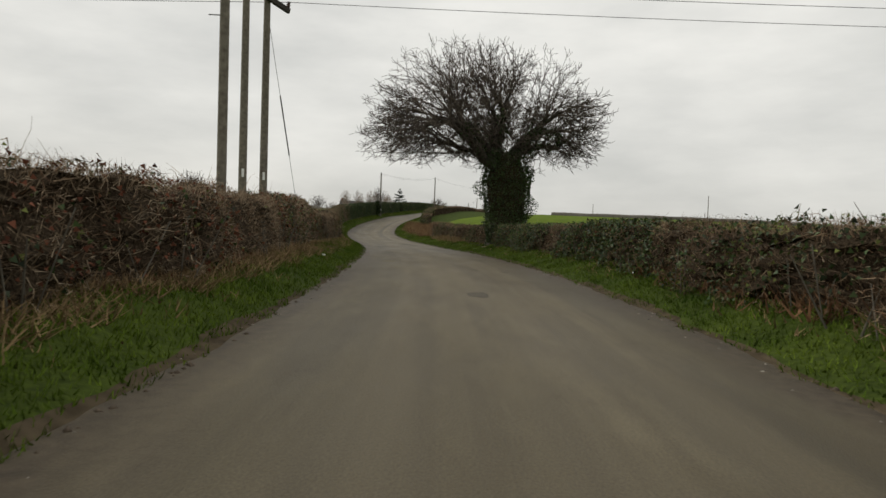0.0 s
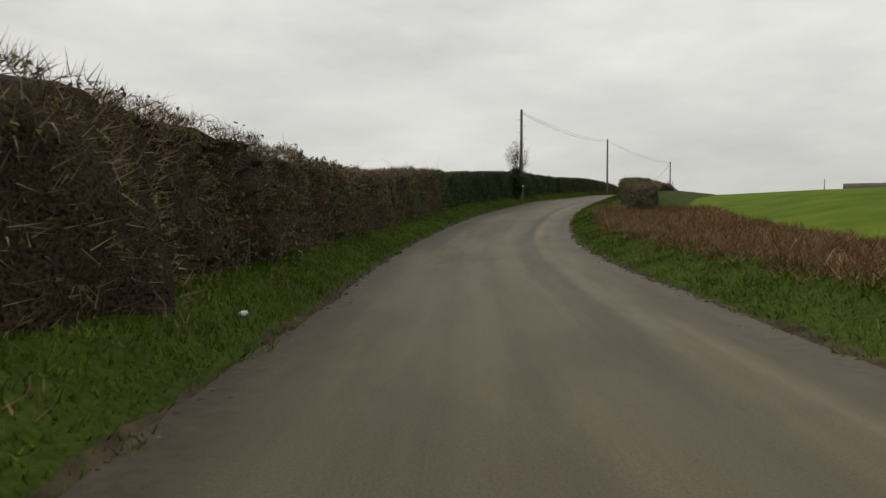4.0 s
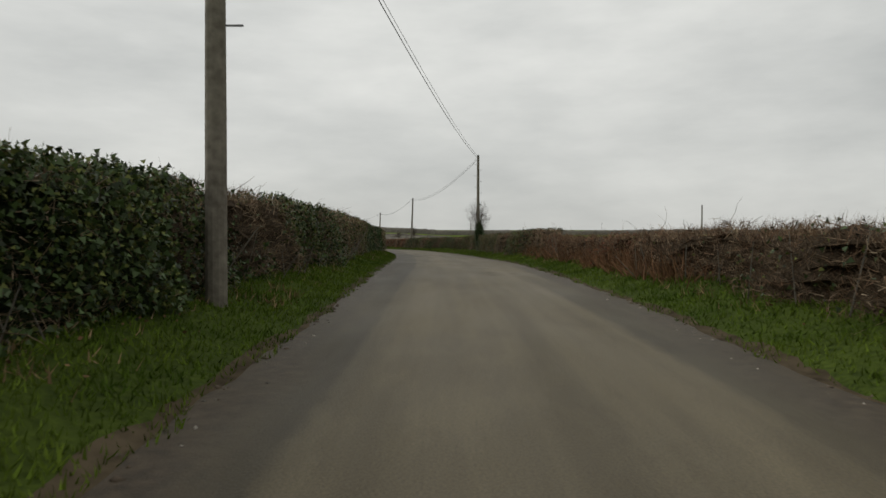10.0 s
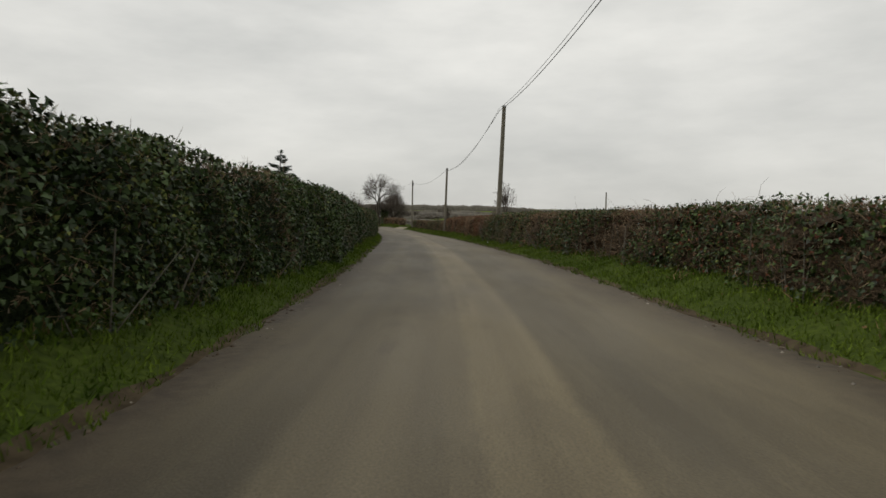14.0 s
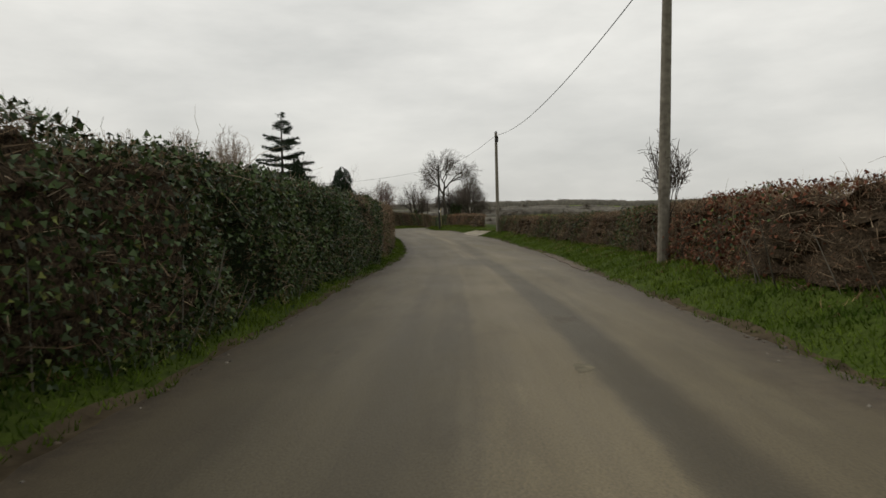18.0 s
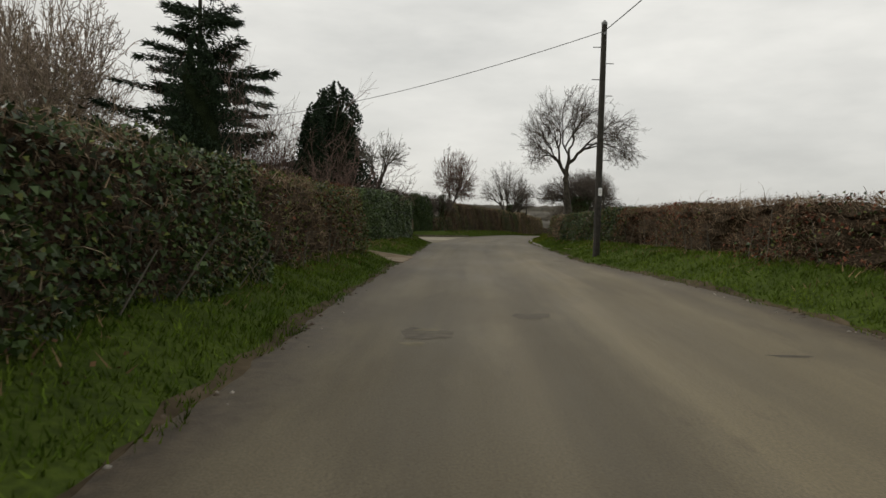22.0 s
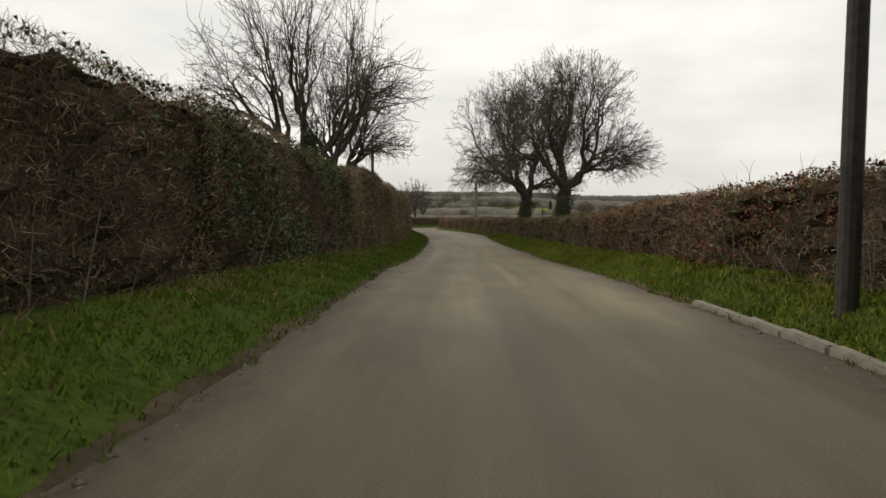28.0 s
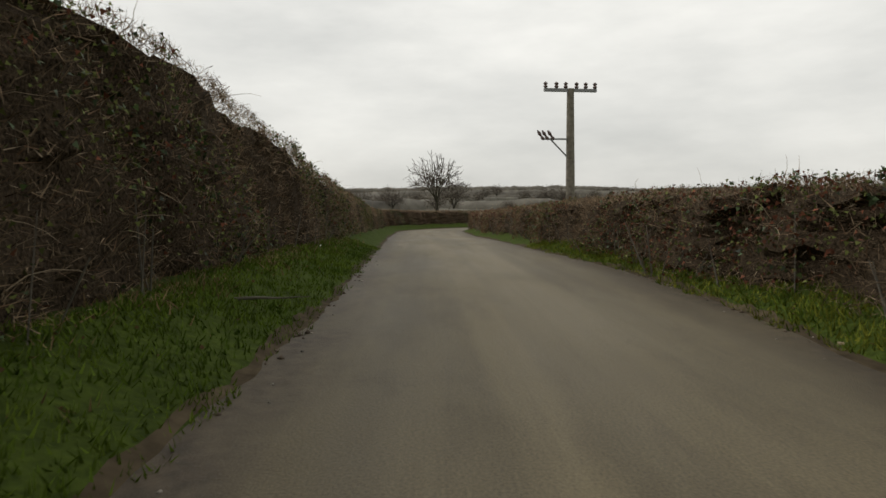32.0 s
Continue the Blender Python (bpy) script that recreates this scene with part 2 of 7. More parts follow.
M_FARWOOD = material("far_wood", (0.070, 0.064, 0.054), (0.16, 0.145, 0.12), 0.35, 0.95, 0.6)


def road_material():
    """Worn asphalt: u runs across the road and v along it, in metres."""
    m = bpy.data.materials.new("worn_asphalt")
    m.use_nodes = True
    n, l = m.node_tree.nodes, m.node_tree.links
    b = n["Principled BSDF"]
    uv = n.new("ShaderNodeUVMap")
    uv.uv_map = "road"

    def noise_at(sx, sy, scale, detail, rough=0.55):
        mp = n.new("ShaderNodeMapping")
        mp.inputs["Scale"].default_value = (sx, sy, 1)
        t = n.new("ShaderNodeTexNoise")
        t.inputs["Scale"].default_value, t.inputs["Detail"].default_value = scale, detail
        t.inputs["Roughness"].default_value = rough
        l.new(uv.outputs["UV"], mp.inputs["Vector"])
        l.new(mp.outputs["Vector"], t.inputs["Vector"])
        return t.outputs["Fac"]

    def ramp_of(value, p0, c0, p1, c1):
        r = n.new("ShaderNodeValToRGB")
        r.color_ramp.elements[0].position, r.color_ramp.elements[1].position = p0, p1
        r.color_ramp.elements[0].color, r.color_ramp.elements[1].color = (*c0, 1), (*c1, 1)
        l.new(value, r.inputs["Fac"])
        return r.outputs["Color"]

    def blend(kind, fac, a, c):
        x = n.new("ShaderNodeMixRGB")
        x.blend_type = kind
        if isinstance(fac, float):
            x.inputs["Fac"].default_value = fac
        else:
            l.new(fac, x.inputs["Fac"])
        l.new(a, x.inputs["Color1"])
        l.new(c, x.inputs["Color2"])
        return x.outputs["Color"]

    grain = noise_at(1, 1, 55.0, 4.0)
    base = ramp_of(grain, 0.3, (0.070, 0.0566, 0.0335), 0.7, (0.134, 0.1090, 0.0655))
    streak = ramp_of(noise_at(1.0, 0.03, 1.5, 6.0, 0.6), 0.38, (0.80, 0.79, 0.77), 0.62, (1.12, 1.12, 1.11))
    col = blend("MULTIPLY", 1.0, base, streak)
    patch = ramp_of(noise_at(0.5, 0.13, 0.8, 8.0, 0.7), 0.47, (0.66, 0.64, 0.61), 0.53, (1.06, 1.06, 1.05))
    col = blend("MULTIPLY", 0.45, col, patch)
    rutted = ramp_of(noise_at(1.1, 0.5, 1.4, 8.0, 0.75), 0.61, (1, 1, 1), 0.65, (0.66, 0.63, 0.60))
    col = blend("MULTIPLY", 0.4, col, rutted)
    speck = ramp_of(noise_at(1, 0.7, 16.0, 5.0, 0.7), 0.66, (1, 1, 1), 0.74, (1.5, 1.47, 1.4))
    col = blend("MULTIPLY", 0.5, col, speck)
    # wheel lines and a relaid trench: soft bands at their offsets, each along its own stretch
    us = n.new("ShaderNodeSeparateXYZ")
    l.new(uv.outputs["UV"], us.inputs["Vector"])
    drift = noise_at(0.0, 0.05, 1.0, 2.0)
    ragged = noise_at(1.6, 0.8, 2.2, 7.0, 0.75)

    def calc(op, a, c, e=None):
        x = n.new("ShaderNodeMath")
        x.operation = op
        for k, value in enumerate((a, c, e)):
            if isinstance(value, (int, float)):
                x.inputs[k].default_value = value
            elif value is not None:
                l.new(value, x.inputs[k])
        return x.outputs[0]

    def span(value, a, c, e, f):
        x = n.new("ShaderNodeMapRange")
        for key, val in zip(("From Min", "From Max", "To Min", "To Max"), (a, c, e, f)):
            x.inputs[key].default_value = val
        l.new(value, x.inputs["Value"])
        return x.outputs["Result"]

    where_u = calc("ADD", calc("MULTIPLY_ADD", drift, 0.3, us.outputs["X"]), calc("MULTIPLY_ADD", ragged, 0.24, -0.27))
    bands = ((2.6, 1.2, -20, 44, 0.8, 0.68), (-1.0, 0.8, -20, 44, 0.6, 0.76), (0.3, 0.7, -20, 76, 0.4, 1.16), (1.6, 0.5, -20, 44, 0.4, 1.14),
             (2.8, 0.28, 40, 52, 0.9, 1.4), (2.35, 0.25, 49, 62, 0.85, 1.4), (1.75, 1.0, 42, 52, 0.85, 0.66), (-0.45, 0.9, 38, 48, 0.8, 0.72), (1.5, 0.5, 56, 80, 0.7, 0.7), (2.0, 0.25, 58, 80, 0.8, 1.35),
             (1.95, 0.24, 76, 104, 0.95, 1.42), (1.62, 0.22, 76, 128, 0.95, 0.56), (2.7, 1.2, 98, 134, 0.9, 0.62), (-1.6, 1.3, 70, 130, 0.95, 0.60), (0.0, 0.5, 76, 128, 0.6, 0.76), (0.9, 0.5, 96, 130, 0.5, 1.14),
             (2.75, 1.3, 133, 156, 1.0, 0.60), (3.1, 0.9, 153, 166, 1.0, 0.64), (-1.6, 1.4, 128, 204, 0.95, 0.54), (-0.75, 0.6, 183, 196, 0.9, 0.58), (1.4, 0.8, 183, 194, 0.8, 0.62), (2.9, 0.9, 178, 202, 0.9, 0.66), (0.5, 0.6, 128, 196, 0.4, 1.12),
             (0.52, 0.66, 198, 252, 0.9, 1.36), (-1.2, 2.3, 206, 264, 0.85, 0.72), (1.4, 1.1, 200, 247, 0.7, 0.80), (2.4, 0.6, 200, 247, 0.4, 1.15),
             (0.58, 0.86, 250, 277, 0.95, 1.42), (1.28, 0.40, 250, 281, 0.95, 0.66), (2.1, 1.0, 250, 287, 0.6, 1.20),
             (0.85, 0.38, 279, 294, 1.0, 1.5), (1.35, 0.38, 291, 306, 1.0, 1.45), (2.5, 1.7, 305, 345, 0.7, 1.24), (0.0, 0.9, 305, 345, 0.5, 0.84), (2.15, 0.34, 317, 333, 1.0, 1.35),
             (1.08, 0.22, 389, 401, 1.0, 1.45), (0.7, 0.4, 418, 446, 0.6, 1.25), (-0.6, 0.35, 424, 446, 0.5, 1.2), (2.2, 0.6, 402, 446, 0.5, 0.86),
             (1.2, 14.0, 384, 428, 1.0, 1.52), (1.2, 14.0, 426, 500, 1.0, 1.15), (1.2, 14.0, 337, 380, 1.0, 0.90))
    for u0, wide, v0, v1, strength, tone in bands:
        off_u = calc("ABSOLUTE", calc("SUBTRACT", where_u, u0), 0.0)
        mask = calc("MULTIPLY", span(off_u, wide * 0.5 - 0.03, wide * 0.5 + 0.06, strength, 0.0), calc("MULTIPLY", span(us.outputs["Y"], v0, v0 + 3, 0, 1), span(us.outputs["Y"], v1 - 3, v1, 1, 0)))
        mask = calc("MULTIPLY", mask, span(noise_at(0.3, 0.12, 2.0, 3.0), 0.30, 0.50, 0.55, 1.0))
        tint = n.new("ShaderNodeRGB")
        tint.outputs[0].default_value = (tone, tone, tone * 0.98, 1)
        col = blend("MULTIPLY", mask, col, tint.outputs[0])
    # mud dragged in from both edges; the second uv holds the distance from the nearer edge
    edge = n.new("ShaderNodeUVMap")
    edge.uv_map = "edge"
    es = n.new("ShaderNodeSeparateXYZ")
    l.new(edge.outputs["UV"], es.inputs["Vector"])
    add = n.new("ShaderNodeMath")
    add.operation = "MULTIPLY_ADD"
    l.new(noise_at(0.8, 0.25, 2.2, 5.0), add.inputs[0])
    add.inputs[1].default_value = -1.3
    l.new(es.outputs["X"], add.inputs[2])
    mud = n.new("ShaderNodeMapRange")
    mud.inputs["From Min"].default_value, mud.inputs["From Max"].default_value = -0.62, 0.10
    mud.inputs["To Min"].default_value, mud.inputs["To Max"].default_value = 0.9, 0.0
    l.new(add.outputs[0], mud.inputs["Value"])
    mudc = ramp_of(noise_at(1, 1, 7.0, 6.0), 0.35, (0.032, 0.023, 0.015), 0.7, (0.085, 0.063, 0.041))
    col = blend("MIX", mud.outputs["Result"], col, mudc)
    l.new(col, b.inputs["Base Color"])
    rr = n.new("ShaderNodeMapRange")
    rr.inputs["To Min"].default_value, rr.inputs["To Max"].default_value = 0.50, 0.78
    l.new(noise_at(0.6, 0.15, 1.5, 4.0), rr.inputs["Value"])
    l.new(rr.outputs["Result"], b.inputs["Roughness"])
    b.inputs["Specular IOR Level"].default_value = 0.28
    bp = n.new("ShaderNodeBump")
    bp.inputs["Strength"].default_value, bp.inputs["Distance"].default_value = 0.5, 0.012
    l.new(grain, bp.inputs["Height"])
    l.new(bp.outputs["Normal"], b.inputs["Normal"])
    return m


M_ROAD = road_material()

# ---------------------------------------------------------------- the lane's line and its cross-section
STEP = 15.0
START = -60.0
KNOT_X = [6.70, 5.09, 3.41, 1.68, -0.01, -2.09, -5.19, -9.06, -13.43, -17.31, -19.26, -19.18, -18.63, -17.84, -17.06, -16.62, -16.46, -16.80, -18.08, -20.07, -22.39,
          -25.06, -27.95, -31.43, -35.88, -40.58, -45.21, -49.44, -52.30, -54.02, -55.41, -56.87, -58.46, -61.25, -64.25, -67.55, -69.6, -64.8, -53.8]
KNOT_Y = [-58.42, -44.40, -29.66, -14.74, 0.15, 15.01, 29.68, 44.17, 58.52, 73.01, 87.87, 102.87, 117.85, 132.83, 147.81, 162.80, 177.80, 192.80, 207.74, 222.61, 237.43,
          252.19, 266.91, 281.49, 295.82, 310.06, 324.33, 338.72, 353.44, 368.34, 383.27, 398.19, 413.07, 427.81, 442.50, 457.10, 471.95, 485.80, 495.90]
KNOT_Z = [0.07, 0.08, 0.08, 0.08, 0.08, 0.08, -0.11, -0.34, -0.37, -0.06, 0.81, 1.78, 2.41, 3.06, 3.34, 3.34, 3.20, 3.03, 2.95, 2.87, 2.69, 2.54, 2.25, 2.00, 2.11, 2.07,
          1.91, 1.84, 1.75, 1.56, 1.25, 0.67, 0.36, 0.32, 0.02, -0.35, -0.62, -0.90, -1.20]
K = np.array([KNOT_X, KNOT_Y, KNOT_Z]).T


def centre(s):
    """The reference line (left wheel track side) at s metres along the lane: place and unit normal to the right."""
    s = np.asarray(s, float)
    u = np.clip((s - START) / STEP, 0.0, len(K) - 1.001)
    i = np.floor(u).astype(int)
    f = (u - i)[..., None]
    p0, p1, p2, p3 = (K[np.clip(i + k, 0, len(K) - 1)] for k in (-1, 0, 1, 2))
    a, b, c = -p0 + 3 * p1 - 3 * p2 + p3, 2 * p0 - 5 * p1 + 4 * p2 - p3, -p0 + p2
    p = 0.5 * (((a * f + b) * f + c) * f + 2 * p1)
    g = 0.5 * ((3 * a * f + 2 * b) * f + c)
    g = g / np.linalg.norm(g[..., :2], axis=-1, keepdims=True)
    return p, np.stack([g[..., 1], -g[..., 0]], -1)


def table(pairs):
    ss, vv = np.array(pairs[0::2], float), np.array(pairs[1::2], float)
    return lambda s: np.interp(s, ss, vv)


LEFT_EDGE = table([-60, 2.0, 6, 2.05, 20, 2.05, 27, 1.95, 46, 1.68, 56, 1.72, 80, 1.98, 90, 1.95, 102, 2.03, 110, 1.98, 120, 1.95, 130, 2.0, 140, 1.7, 148, 1.75, 160, 1.98, 182, 2.15, 191, 2.28,
                   198, 2.1, 218, 2.12, 226, 2.18, 254, 2.3, 262, 2.38, 270, 2.4, 285, 1.72, 288, 1.6, 301, 1.42, 315, 1.7, 327, 1.78, 335, 1.78, 338, 1.84, 344, 2.1, 362, 1.9, 366, 1.72, 390, 1.75, 395, 1.86,
                   405, 1.62, 416, 1.76, 422, 1.5, 428, 1.25, 433, 1.15, 440, 1.35, 450, 1.5])
RIGHT_EDGE = table([-60, 3.0, 9, 3.05, 20, 3.16, 27, 3.3, 46, 3.34, 52, 3.42, 58, 3.3, 84, 3.1, 93, 3.0, 103, 2.82, 112, 2.75, 124, 2.75, 130, 2.92, 139, 2.9, 146, 3.0, 154, 3.15, 161, 3.3, 169, 3.45, 180, 3.2,
                    191, 3.42, 198, 3.5, 208, 3.2, 220, 3.2, 226, 3.0, 236, 3.0, 256, 2.8, 262, 3.0, 268, 3.25, 274, 3.6, 280, 4.15, 292, 4.48, 300, 4.7, 312, 4.45, 322, 3.8, 327, 3.5, 332, 3.55, 340, 3.6, 346, 3.45,
                    354, 3.25, 361, 3.14, 366, 3.14, 372, 3.1, 378, 3.3, 392, 3.3, 409, 3.35, 417, 3.0, 425, 3.12, 430, 3.55, 436, 3.75, 442, 3.45, 450, 3.3])
LEFT_FOOT = table([-60, 3.1, 6, 3.05, 12, 3.15, 20, 3.5, 30, 4.1, 45, 3.0, 55, 2.9, 78, 2.95, 82, 3.25, 92, 3.6, 104, 3.1, 116, 3.25, 122, 3.9, 129, 3.2, 139, 2.8, 158, 2.75,
                   175, 3.3, 180, 3.45, 188, 3.05, 199, 2.97, 217, 2.5, 232, 2.9, 254, 2.68, 272, 2.58, 284, 2.2, 301, 2.2, 314, 2.65, 325, 2.6, 331, 4.0, 337, 2.85, 342, 2.95,
                   346, 3.6, 357, 5.6, 360, 4.8, 364, 4.5, 368, 4.4, 374, 4.3, 381, 3.6, 388, 3.2, 403, 3.1, 428, 2.55, 445, 2.5])
RIGHT_FOOT = table([-60, 3.7, 9, 3.7, 14, 3.85, 21, 4.1, 27, 4.2, 50, 4.95, 56, 4.95, 88, 5.8, 95, 5.2, 104, 4.2, 115, 3.95, 131, 3.6, 145, 3.8, 150, 4.0, 161, 4.15, 169, 4.25, 176, 3.95, 183, 4.0,
                    192, 4.35, 200, 4.3, 221, 3.85, 229, 3.5, 256, 3.8, 264, 4.0, 272, 4.9, 278, 5.4, 287, 5.4, 304, 5.7, 315, 5.3, 328, 5.0, 339, 4.35, 348, 4.55, 364, 4.65,
                    372, 4.4, 390, 4.5, 404, 5.1, 418, 4.6, 433, 3.9, 445, 3.8])
LEFT_TOP = table([-60, 1.6, 5, 1.62, 15, 1.6, 20, 1.86, 27, 1.88, 34, 1.76, 45, 1.85, 53, 2.2, 58, 2.35, 70, 2.2, 78, 2.3, 82, 2.45, 91, 2.25, 100, 2.2, 115, 1.95, 129, 1.9, 142, 1.75, 154, 1.72, 175, 1.88, 188, 1.92,
                  203, 1.95, 217, 1.86, 231, 1.72, 252, 1.95, 266, 2.05, 275, 2.2, 295, 2.2, 301, 2.05, 312, 1.86, 324, 1.9, 330, 2.4, 339, 2.3, 346, 2.2, 355, 2.35, 362, 2.15, 366, 2.6, 369, 2.85,
                  385, 2.82, 389, 2.9, 396, 2.8, 399, 2.9, 402, 3.3, 406, 3.35, 415, 3.0, 420, 2.96, 424, 3.0, 428, 3.08, 432, 3.0, 436, 2.72, 440, 2.3, 446, 2.05, 455, 1.85, 470, 1.65, 500, 1.6])
RIGHT_TOP = table([-60, 1.3, 7, 1.3, 26, 1.3, 49, 1.5, 55, 1.62, 62, 1.7, 86, 1.55, 92, 1.55, 103, 1.55, 116, 1.6, 131, 1.4, 138, 1.3, 146, 1.24, 151, 1.22, 154, 1.12, 158, 1.06, 166.5, 1.08, 168.5, 1.45, 172, 1.42, 184, 1.42, 196, 1.55, 207, 1.45,
                   220, 1.46, 235, 1.5, 255, 1.56, 262, 1.6, 279, 1.6, 288, 1.53, 304, 1.35, 320, 1.45, 330, 1.5, 340, 1.42, 348, 1.5, 356, 1.72, 363, 1.85, 369, 2.0, 388, 1.8, 412, 1.7, 429, 1.45, 440, 1.4, 480, 1.4])
RISE = 0.34
# the lane leans up to the right through the bend before the yard
TILT = table([-60, 0, 308, 0, 318, 0.06, 332, 0.06, 342, 0.035, 352, 0, 520, 0])


YARD_END = table([1.9, 360.3, 2.35, 359.5, 2.75, 358.6, 3.3, 357.9, 4.3, 356.9, 5.3, 356.2, 6.4, 355.75, 9.0, 355.4])
YARD_NEAR = table([1.8, 349.2, 2.6, 349.0, 4.0, 347.8, 6.0, 348.4, 12.0, 347.6])


def yard(s, d=3.0):
    """1 where the yard entrance and the drives lie level with the lane on the left."""
    near = 343.5 + np.clip(np.abs(d) - 2.0, 0, 3) * 1.5
    return np.clip((s - near) / 1.2, 0, 1) * np.clip((YARD_END(np.abs(d)) + 0.95 - s) / 0.9, 0, 1) + np.clip((s - 326.2) / 0.6, 0, 1) * np.clip((330.2 - s) / 0.6, 0, 1)


def gateway(s):
    return np.clip((s - 305.0) / 0.8, 0, 1) * np.clip((311.3 - s) / 0.8, 0, 1)


def lift(s, d):
    """Height of the verge over the lane at d metres to the right (left: negative)."""
    over = np.where(d < 0, -d - LEFT_EDGE(s), d - RIGHT_EDGE(s))
    flat = np.where(d < 0, yard(s, d), gateway(s))
    x = np.clip(over / 1.2, 0, 1)
    crown = -0.010 * np.minimum(np.abs(d - 0.6), 3.0)
    return RISE * (x * x * (3 - 2 * x)) * (1 - flat) + crown


def at(s, d, h=0.0):
    s, d, h = np.broadcast_arrays(np.asarray(s, float), np.asarray(d, float), np.asarray(h, float))
    p, nrm = centre(s)
    return np.stack([p[..., 0] + nrm[..., 0] * d, p[..., 1] + nrm[..., 1] * d, p[..., 2] + h + TILT(s) * np.clip(d - 0.5, 0, 5)], -1)


def on(s, d, h=0.0):
    """A place on the verge or the lane itself, h over it."""
    return at(s, d, lift(np.asarray(s, float), np.asarray(d, float)) + h)


def heading(s):
    nrm = centre(s)[1]
    return math.degrees(math.atan2(nrm[1], nrm[0]))


# ---------------------------------------------------------------- mesh helpers
def mesh_of(name, verts, faces, mat, smooth=False):
    """A mesh from arrays; faces is an (n, 3) or (n, 4) array or a list."""
    me = bpy.data.meshes.new(name)
    if isinstance(faces, np.ndarray):
        nv, nf, k = len(verts), len(faces), faces.shape[1]
        me.vertices.add(nv)
        me.vertices.foreach_set("co", np.asarray(verts, np.float32).ravel())
        me.loops.add(nf * k)
        me.loops.foreach_set("vertex_index", faces.astype(np.int32).ravel())
        me.polygons.add(nf)
        me.polygons.foreach_set("loop_start", np.arange(0, nf * k, k, dtype=np.int32))
        me.polygons.foreach_set("loop_total", np.full(nf, k, np.int32))
        me.update(calc_edges=True)
    else:
        me.from_pydata([tuple(v) for v in verts], [], faces)
    me.materials.append(mat)
    if smooth:
        me.polygons.foreach_set("use_smooth", np.ones(len(me.polygons), bool))
    return me


def piece(name, me, parent=None, label="", m=None, kind=""):
    ob = new(name, me)
    ob.parent = parent
    if m is not None:
        ob.matrix_basis = m
    return tagged(ob, label=label, kind=kind)


def part(name, bm, mat, parent, label="", m=None):
    me = bpy.data.meshes.new(name)
    bm.to_mesh(me)
    bm.free()
    me.materials.append(mat)
    return piece(name, me, parent, label, m)


def thing(name, m, label, category, group="", kind=""):
    ob = new(name)
    ob.empty_display_size = 0.3
    ob.matrix_basis = m
    return tagged(ob, label, category, group, kind)


def box_bm(sx, sy, sz, centre_at=(0, 0, 0), bevel=0.0, m=None):
    bm = bmesh.new()
    bmesh.ops.create_cube(bm, size=1.0)
    bmesh.ops.scale(bm, vec=(sx, sy, sz), verts=bm.verts)
    if bevel > 0:
        bmesh.ops.bevel(bm, geom=list(bm.edges), offset=bevel, segments=2, affect="EDGES")
    bmesh.ops.translate(bm, vec=centre_at, verts=bm.verts)
    if m is not None:
        bmesh.ops.transform(bm, matrix=m, verts=bm.verts)
    return bm


def tubes(p0, p1, r0, r1, sides):
    """Vertices and faces of many open tapered tubes at once."""
    p0, p1 = np.asarray(p0, float), np.asarray(p1, float)
    r0, r1 = np.asarray(r0, float), np.asarray(r1, float)
    ax = p1 - p0
    ax /= np.linalg.norm(ax, axis=1, keepdims=True) + 1e-9
    ref = np.where(np.abs(ax[:, 2:3]) > 0.9, np.array([[1.0, 0, 0]]), np.array([[0, 0, 1.0]]))
    u = np.cross(ax, ref)
    u /= np.linalg.norm(u, axis=1, keepdims=True) + 1e-9
    v = np.cross(ax, u)
    a = np.arange(sides) * 2 * math.pi / sides
    ring = np.cos(a)[None, :, None] * u[:, None] + np.sin(a)[None, :, None] * v[:, None]
    lo, hi = p0[:, None] + ring * r0[:, None, None], p1[:, None] + ring * r1[:, None, None]
    verts = np.concatenate([lo, hi], 1).reshape(-1, 3)
    base = np.arange(len(p0))[:, None] * 2 * sides
    k = np.arange(sides)[None, :]
    k2 = (k + 1) % sides
    faces = np.stack([base + k, base + k2, base + sides + k2, base + sides + k], -1).reshape(-1, 4)
    return verts, faces


def hose(p, r, sides):
    """Vertices and faces of one unbroken tube along the points p."""
    p, r = np.asarray(p, float), np.asarray(r, float)
    ax = unit(np.gradient(p, axis=0))
    ref = np.array([1.0, 0, 0]) if abs((p[-1] - p[0])[2]) > 0.9 * np.linalg.norm(p[-1] - p[0]) else np.array([0, 0, 1.0])
    u = unit(np.cross(ax, ref))
    w = np.cross(ax, u)
    a = np.arange(sides) * 2 * math.pi / sides
    ring = np.cos(a)[None, :, None] * u[:, None] + np.sin(a)[None, :, None] * w[:, None]
    verts = (p[:, None] + ring * r[:, None, None]).reshape(-1, 3)
    i = np.arange(len(p) * sides).reshape(len(p), sides)
    j = np.roll(i, -1, 1)
    return verts, np.stack([i[:-1], j[:-1], j[1:], i[1:]], -1).reshape(-1, 4)


def slips(p, way, length, width, rng, taper=1.0):
    """Flat slips (twigs, leaves) from p along way."""
    side = np.cross(way, rng.normal(size=way.shape))
    side /= np.linalg.norm(side, axis=1, keepdims=True) + 1e-9
    w = side * (np.asarray(width)[:, None] * 0.5)
    q = p + way * np.asarray(length)[:, None]
    verts = np.stack([p - w, p + w, q + w * taper, q - w * taper], 1).reshape(-1, 3)
    faces = np.arange(len(p) * 4).reshape(-1, 4)
    return verts, faces


